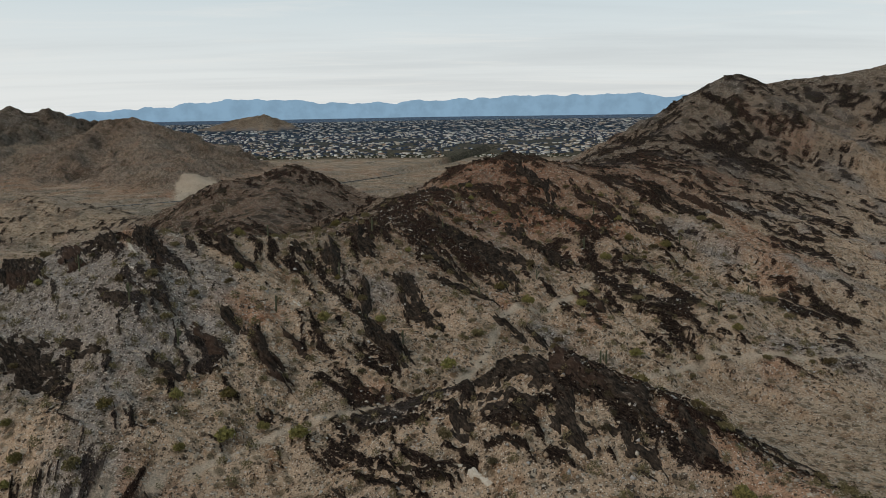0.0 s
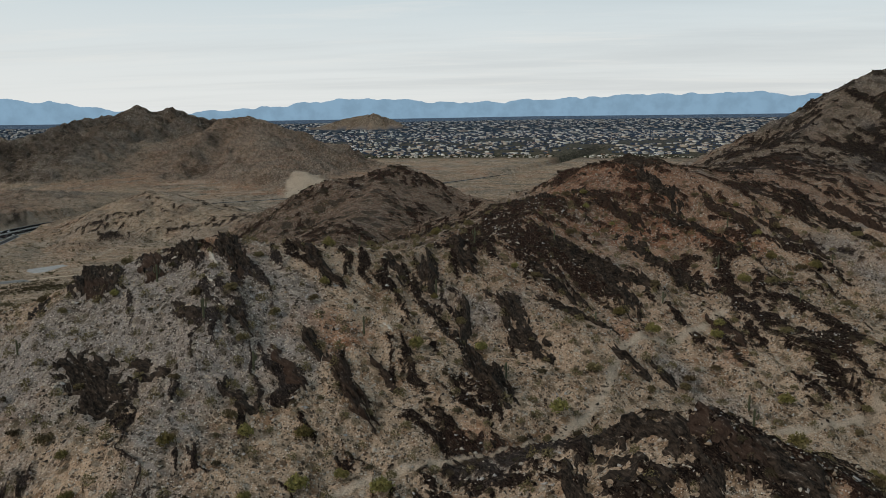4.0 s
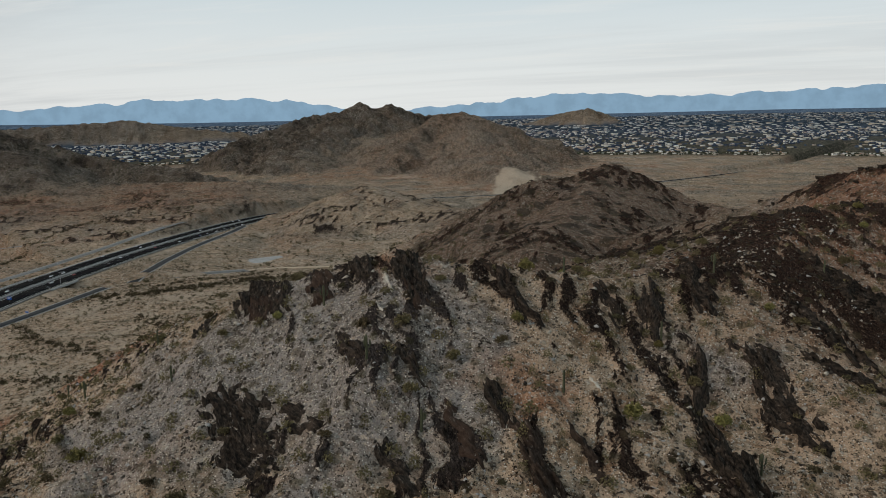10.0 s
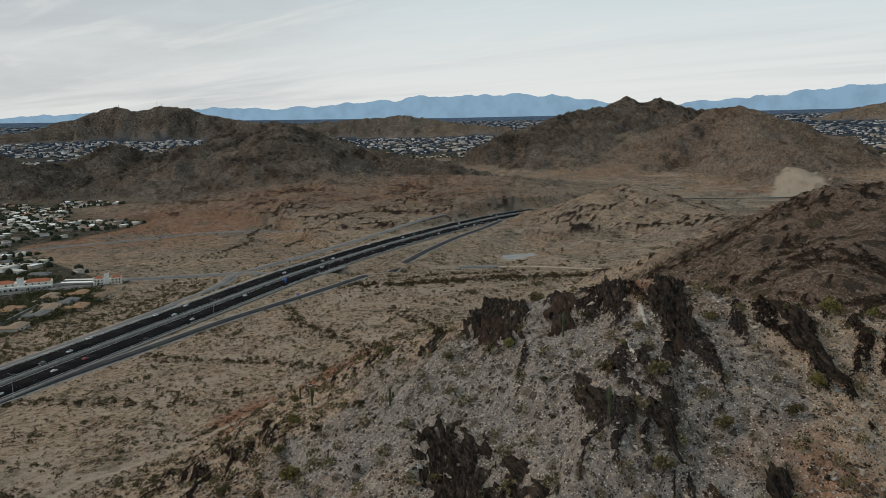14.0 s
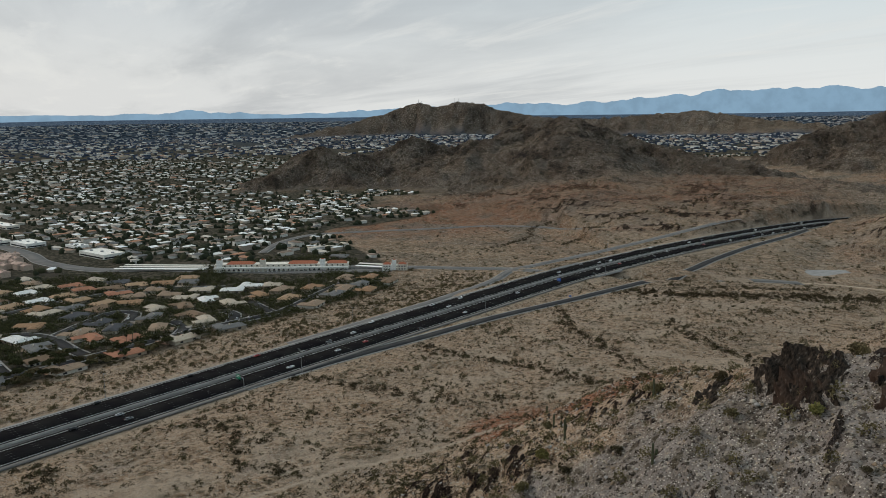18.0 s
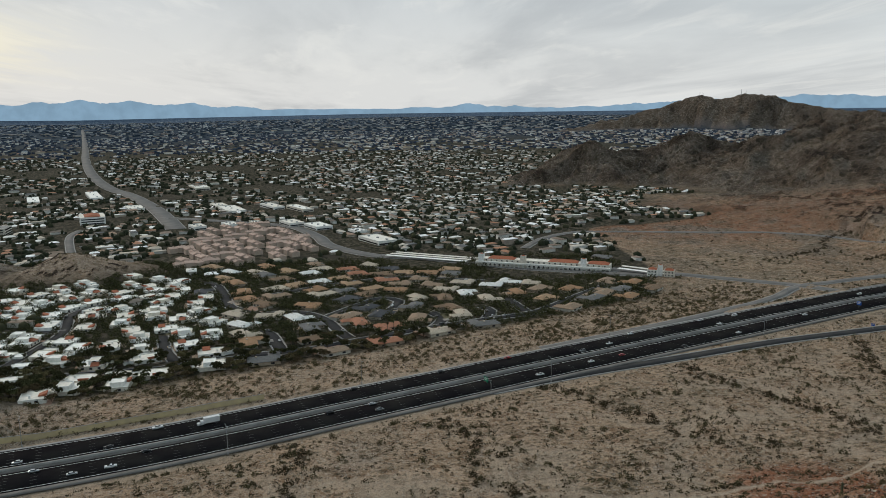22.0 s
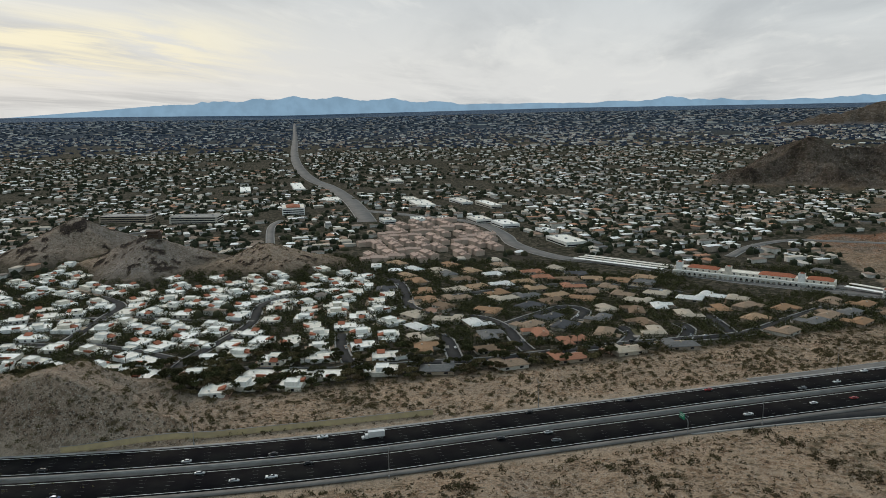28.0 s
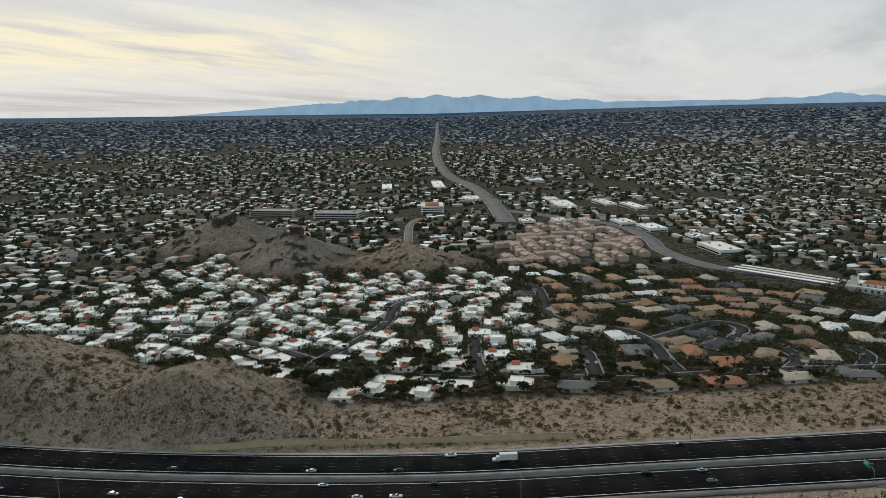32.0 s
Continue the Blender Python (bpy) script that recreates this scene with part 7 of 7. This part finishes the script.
def stones():
    """Loose stones on the near slopes."""
    x, y = rr.uniform(-250, 170, 60000), rr.uniform(150, 400, 60000)
    high_, hill_ = lie(x, y, "z", "hill")
    clump = fbm(x / 14, y / 14, 3, 181)
    keep = (hill_ > 0.35) & (rr.rand(len(x)) < 0.35 + 0.9 * clump)
    x, y, z = x[keep], y[keep], high_[keep]
    n = len(x)
    s = 0.2 + 0.5 * rr.rand(n) ** 3
    pts = np.empty((n, 6, 3))
    for k, v in enumerate(((1, 0, 0), (-1, 0, 0), (0, 1, 0), (0, -1, 0), (0, 0, 1), (0, 0, -1))):
        q = np.array(v)[None, :] * s[:, None] * rr.uniform(0.6, 1.35, n)[:, None]
        q = q + rr.normal(0, 0.42, (n, 3)) * s[:, None]
        pts[:, k] = np.stack([x, y, z + 0.08], -1) + q * np.array([1, 1, 0.75])
    tri = np.array([(0, 2, 4), (2, 1, 4), (1, 3, 4), (3, 0, 4), (2, 0, 5), (1, 2, 5), (3, 1, 5), (0, 3, 5)])
    faces = (np.arange(n)[:, None, None] * 6 + tri).reshape(-1, 3)
    tagged(new("loose_stones", quads_of("loose_stones", pts.reshape(-1, 3), faces, MAT_STONE)), "loose grey and brown stones strewn over gravel slopes", "stones", kind="stuff")


rock_scatter()
stones()
for x, y, L in ((-112, 270, 16), (-108, 258, 12), (-114, 282, 6), (-52, 262, 10), (8, 172, 14), (14, 160, 10)):
    v, q, m = rib_mesh(rr, x, y, BED + 8, L, 1.6, 0.9)
    ob = new("quartz_vein", quads_of("quartz_vein", v, q, MAT_QUARTZ))
    ob.matrix_basis = m
    tagged(ob, "pale quartz vein breaking out of dark rock", "rock", "quartz veins")

# ---------------------------------------------------------------- vehicles and street furniture
def paint(name, c, metal=0.2):
    return worn(name, c, tuple(i * 0.9 for i in c), 0.4, 0.3, metal, spread=0.05, bump=0, spec=0.5)


PAINTS = {"white": paint("white_car_paint", (0.70, 0.70, 0.70)), "black": paint("black_car_paint", (0.018, 0.018, 0.020)), "grey": paint("grey_car_paint", (0.16, 0.165, 0.17), 0.5),
          "red": paint("red_car_paint", (0.35, 0.03, 0.03)), "silver": paint("silver_car_paint", (0.42, 0.43, 0.44), 0.6), "blue": paint("blue_car_paint", (0.03, 0.06, 0.14))}
MAT_TYRE = worn("black_rubber", (0.015, 0.015, 0.015), (0.025, 0.025, 0.025), 2.0, 0.9)
MAT_RIM = worn("alloy_rim", (0.45, 0.45, 0.46), (0.35, 0.35, 0.36), 2.0, 0.35, 0.8, bump=0)
MAT_LAMP = worn("lamp_glass", (0.65, 0.64, 0.6), (0.5, 0.5, 0.48), 2.0, 0.2, bump=0)
MAT_TAIL = worn("red_lamp_glass", (0.30, 0.02, 0.02), (0.22, 0.02, 0.02), 2.0, 0.25, bump=0)


def loft(sections):
    """A closed skin over rectangles across x: (x, half width, low, high)."""
    verts, faces = [], []
    for x, w, lo, hi in sections:
        verts += [(x, -w, lo), (x, w, lo), (x, w * 1.0, lo + (hi - lo) * 0.7), (x, w * 0.86, hi), (x, -w * 0.86, hi), (x, -w, lo + (hi - lo) * 0.7)]
    n = len(sections)
    for k in range(n - 1):
        for j in range(6):
            faces.append((k * 6 + j, (k + 1) * 6 + j, (k + 1) * 6 + (j + 1) % 6, k * 6 + (j + 1) % 6))
    faces += [tuple(range(6)), tuple(range((n - 1) * 6, n * 6))[::-1]]
    return verts, faces


def wheel_part(root, x, y, r_=0.34):
    w = part("wheel", mesh_of("wheel", *tube((0, -0.12, 0), (0, 0.12, 0), r_, r_, 12), MAT_TYRE), root, m=pose(x, y, r_))
    part("rim", mesh_of("rim", *tube((0, -0.135, 0), (0, 0.135, 0), r_ * 0.62, r_ * 0.62, 10), MAT_RIM), w)


def car_mold(color, kind):
    tall = {"sedan": 0.0, "suv": 0.28, "pickup": 0.25}[kind]
    root = thing("car" if kind != "pickup" else "pickup_truck", f"{color} {kind} on the freeway lanes", "car" if kind != "pickup" else "pickup", "cars on the freeway")
    L = {"sedan": 4.7, "suv": 4.8, "pickup": 5.6}[kind] / 2
    body = loft([(-L, 0.78, 0.45, 0.85 + tall), (-L + 0.25, 0.88, 0.30, 0.98 + tall), (-0.4, 0.90, 0.24, 0.96 + tall), (0.9, 0.90, 0.24, 0.95 + tall), (L - 0.4, 0.86, 0.28, 0.82 + tall), (L, 0.74, 0.38, 0.66 + tall)])
    part("body", mesh_of("body", *body, PAINTS[color], True), root)
    a, b = {"sedan": (-L + 0.7, 1.25), "suv": (-L + 0.15, 1.3), "pickup": (-0.5, 1.35)}[kind]
    base = 0.93 + tall
    part("window_band", mesh_of("window_band", *loft([(a, 0.76, base - 0.1, base), (a + 0.35, 0.74, base - 0.1, base + 0.42), (b - 0.75, 0.74, base - 0.1, base + 0.42), (b, 0.76, base - 0.1, base)]), MAT_DARK_GLASS), root, "dark car windows")
    part("roof", mesh_of("roof", *box(a + 0.4, -0.62, base + 0.40, b - 0.78, 0.62, base + 0.47, 0.05), PAINTS[color]), root)
    if kind == "pickup":
        part("bed", mesh_of("bed", *box(-L + 0.15, -0.72, base - 0.1, a - 0.1, 0.72, base + 0.04), MAT_TYRE), root, "dark open load bed")
    for sx in (-L + 0.85, L - 0.9):
        for sy in (-0.82, 0.82):
            wheel_part(root, sx, sy, 0.34 + tall * 0.15)
    for sy in (-0.6, 0.6):
        part("headlight", mesh_of("headlight", *box(L - 0.18, sy - 0.15, 0.56 + tall, L + 0.01, sy + 0.15, 0.68 + tall), MAT_LAMP), root, "clear headlight")
        part("tail_light", mesh_of("tail_light", *box(-L - 0.01, sy - 0.14, 0.66 + tall, -L + 0.12, sy + 0.14, 0.80 + tall), MAT_TAIL), root, "red tail light")
    return root


def box_truck():
    root = thing("box_truck", "white box truck with long cargo body on the freeway", "truck")
    part("cargo_box", mesh_of("cargo_box", *box(-5.6, -1.25, 1.0, 2.6, 1.25, 3.9), PAINTS["white"]), root, "white cargo box")
    part("cab", mesh_of("cab", *loft([(2.8, 1.1, 0.5, 2.6), (4.2, 1.1, 0.5, 2.6), (4.9, 1.1, 0.5, 1.6), (6.0, 1.05, 0.55, 1.45)]), PAINTS["white"]), root)
    part("windscreen", mesh_of("windscreen", *box(4.25, -0.9, 1.65, 4.75, 0.9, 2.45, 0.05), MAT_DARK_GLASS), root)
    part("chassis", mesh_of("chassis", *box(-5.4, -0.5, 0.6, 5.6, 0.5, 1.0), MAT_TYRE), root)
    for sx in (-4.2, -3.1, 4.6):
        for sy in (-1.05, 1.05):
            wheel_part(root, sx, sy, 0.5)
    v = [box(-4.6 + k * 1.6, -1.262, 1.9, -3.5 + k * 1.6, -1.255, 3.1) for k in range(4)]
    part("lettering_bars", mesh_of("lettering_bars", *merged(*v), PAINTS["black"]), root, "dark bars of lettering on the side")
    return root


ARC = np.r_[0, np.cumsum(np.hypot(*np.diff(LINE[:, :2], axis=0).T))]
NRM = frames_of(LINE)


def on_road(s, off):
    """The pose on the freeway s metres from its south end; the far half is driven southwards."""
    k = min(int(np.searchsorted(ARC, s)), len(LINE) - 2)
    p = LINE[k, :2] + NRM[k] * off
    way = LINE[k + 1, :2] - LINE[k, :2]
    return pose(p[0], p[1], float(LINE_Z[k]) + 0.31, 0, 0, math.degrees(math.atan2(way[1], way[0])) + (180 if off < 0 else 0))


rc = random.Random(17)
lanes = (-20.3, -16.9, -13.5, -10.1, -6.7, 6.7, 10.1, 13.5, 16.9, 20.3)
molds = [car_mold(c, k) for c, k in (("white", "sedan"), ("black", "suv"), ("silver", "sedan"), ("grey", "suv"), ("white", "suv"), ("black", "sedan"), ("white", "pickup"), ("red", "sedan"), ("blue", "sedan"))]
taken, used = [], set()
weights = (0, 0, 0, 1, 1, 2, 2, 3, 4, 4, 4, 5, 5, 5, 6, 6, 7, 8)
truck = box_truck()
truck.matrix_basis = on_road(775, -13.5)
taken.append((775, -13.5))
while len(taken) < 70:
    s, off = rc.uniform(330, 1900), rc.choice(lanes)
    if any(abs(s - a) < 16 and abs(off - b) < 6 for a, b in taken):
        continue
    taken.append((s, off))
    mold = molds[rc.choice(weights) if len(used) == len(molds) else len(used)]
    if mold.name not in used:
        used.add(mold.name)
        mold.matrix_basis = on_road(s, off)
    else:
        copy_thing(mold, on_road(s, off))
# parked in the town lanes
for line in (TAN_STREETS + WHITE_STREETS)[:12]:
    l = smooth_line(line, 6.0)
    nr = frames_of(l)
    for _ in range(2):
        k = rc.randrange(1, len(l) - 1)
        p = l[k, :2] + nr[k] * rc.choice((-3.0, 3.0))
        w = l[k + 1, :2] - l[k, :2]
        car = copy_thing(molds[rc.choice((0, 1, 2, 3, 4, 5))], pose(p[0], p[1], ground_z(p[0], p[1]) + 0.3, 0, 0, math.degrees(math.atan2(w[1], w[0]))))
        tagged(car, car["label"].replace("on the freeway lanes", "parked at the kerb"), group="cars parked in the streets")


def lamp_mold():
    root = thing("street_lamp", "tall slim grey steel light pole with two arms", "street lamp", "light poles along the freeway")
    part("pole", mesh_of("pole", *tube((0, 0, -0.5), (0, 0, 14.5), 0.17, 0.09, 8), MAT_STEEL), root)
    part("foot", mesh_of("foot", *tube((0, 0, -0.5), (0, 0, 0.7), 0.4, 0.4, 8), MAT_CONCRETE), root, "round concrete foot")
    for s in (-1, 1):
        part("arm", mesh_of("arm", *tube((0, 0, 14.2), (0, s * 2.4, 14.7), 0.06, 0.05, 6), MAT_STEEL), root)
        part("lamp_head", mesh_of("lamp_head", *box(-0.18, s * 2.4 - 0.4, 14.62, 0.18, s * 2.4 + 0.4, 14.82, 0.04), MAT_STEEL), root)
    return root


mold = lamp_mold()
first = True
for s in range(395, 1500, 95):
    for off in ((28.5, -27.0)[(s // 95) % 2],):
        m = on_road(s, off)
        if first:
            mold.matrix_basis, first = m, False
        else:
            copy_thing(mold, m)

MAT_GREEN = worn("green_sign_sheet", (0.01, 0.16, 0.09), (0.012, 0.19, 0.105), 0.5, 0.4, spread=0, bump=0)
MAT_BLUE = worn("blue_sign_sheet", (0.02, 0.08, 0.36), (0.025, 0.10, 0.40), 0.5, 0.4, spread=0, bump=0)


def road_sign(x, y, turn, w, h, tall, mat, label, arm):
    root = thing("road_sign", label, "sign", "signs beside the freeway", at=pose(x, y, ground_z(x, y), 0, 0, turn))
    part("post", mesh_of("post", *tube((0, 0, -0.5), (0, 0, tall), 0.22 if arm else 0.1, 0.16 if arm else 0.1, 8), MAT_STEEL), root)
    if arm:
        part("mast_arm", mesh_of("mast_arm", *merged(tube((0, 0, tall - 0.1), (-1.5, 0, tall + 0.9), 0.16, 0.14, 8), tube((-1.5, 0, tall + 0.9), (-7, 0, tall + 1.2), 0.14, 0.10, 8)), MAT_STEEL), root)
    cx, cz = (-5.2, tall + 1.0) if arm else (0, tall - h * 0.4)
    panel = part("panel", mesh_of("panel", *box(cx - w / 2, -0.26, cz - h / 2, cx + w / 2, -0.20, cz + h / 2), mat), root)
    bars = merged(*[box(cx - w * 0.4, -0.272, cz + h * (0.18 - 0.32 * k), cx + w * (0.35 - 0.2 * k), -0.262, cz + h * (0.32 - 0.32 * k)) for k in range(2)])
    part("lettering_bars", mesh_of("lettering_bars", *bars, MAT_LINE), panel, "white bars of lettering")


road_sign(-493, 214, 24, 4.6, 3.0, 7.0, MAT_GREEN, "green guide sign on a curved steel mast", True)
road_sign(-640, 538, 30, 3.6, 3.0, 5.2, MAT_BLUE, "blue service sign on a post by the ramp", False)
road_sign(-584, 512, 30, 2.4, 1.8, 4.0, MAT_BLUE, "small blue service sign by the ramp", False)


def mast(x, y, tall):
    p, k = drawn(np.array([[x, y, ground_z(x, y)]]))
    root = thing("radio_mast", "thin radio mast on the far hilltop", "mast", "radio masts", at=Matrix.Translation(p[0]) @ Matrix.Scale(float(k[0]), 4))
    part("pole", mesh_of("pole", *tube((0, 0, -3), (0, 0, tall), 1.6, 0.8, 6), MAT_STEEL), root)
    part("base_hut", mesh_of("base_hut", *box(-5, -4, -3, 5, 4, 4), MAT_CONCRETE), root)


for x, y, tall in ((-6372, 2917, 38), (-6234, 3212, 46), (-6210, 3240, 34), (-6360, 2940, 26)):
    mast(x, y, tall)
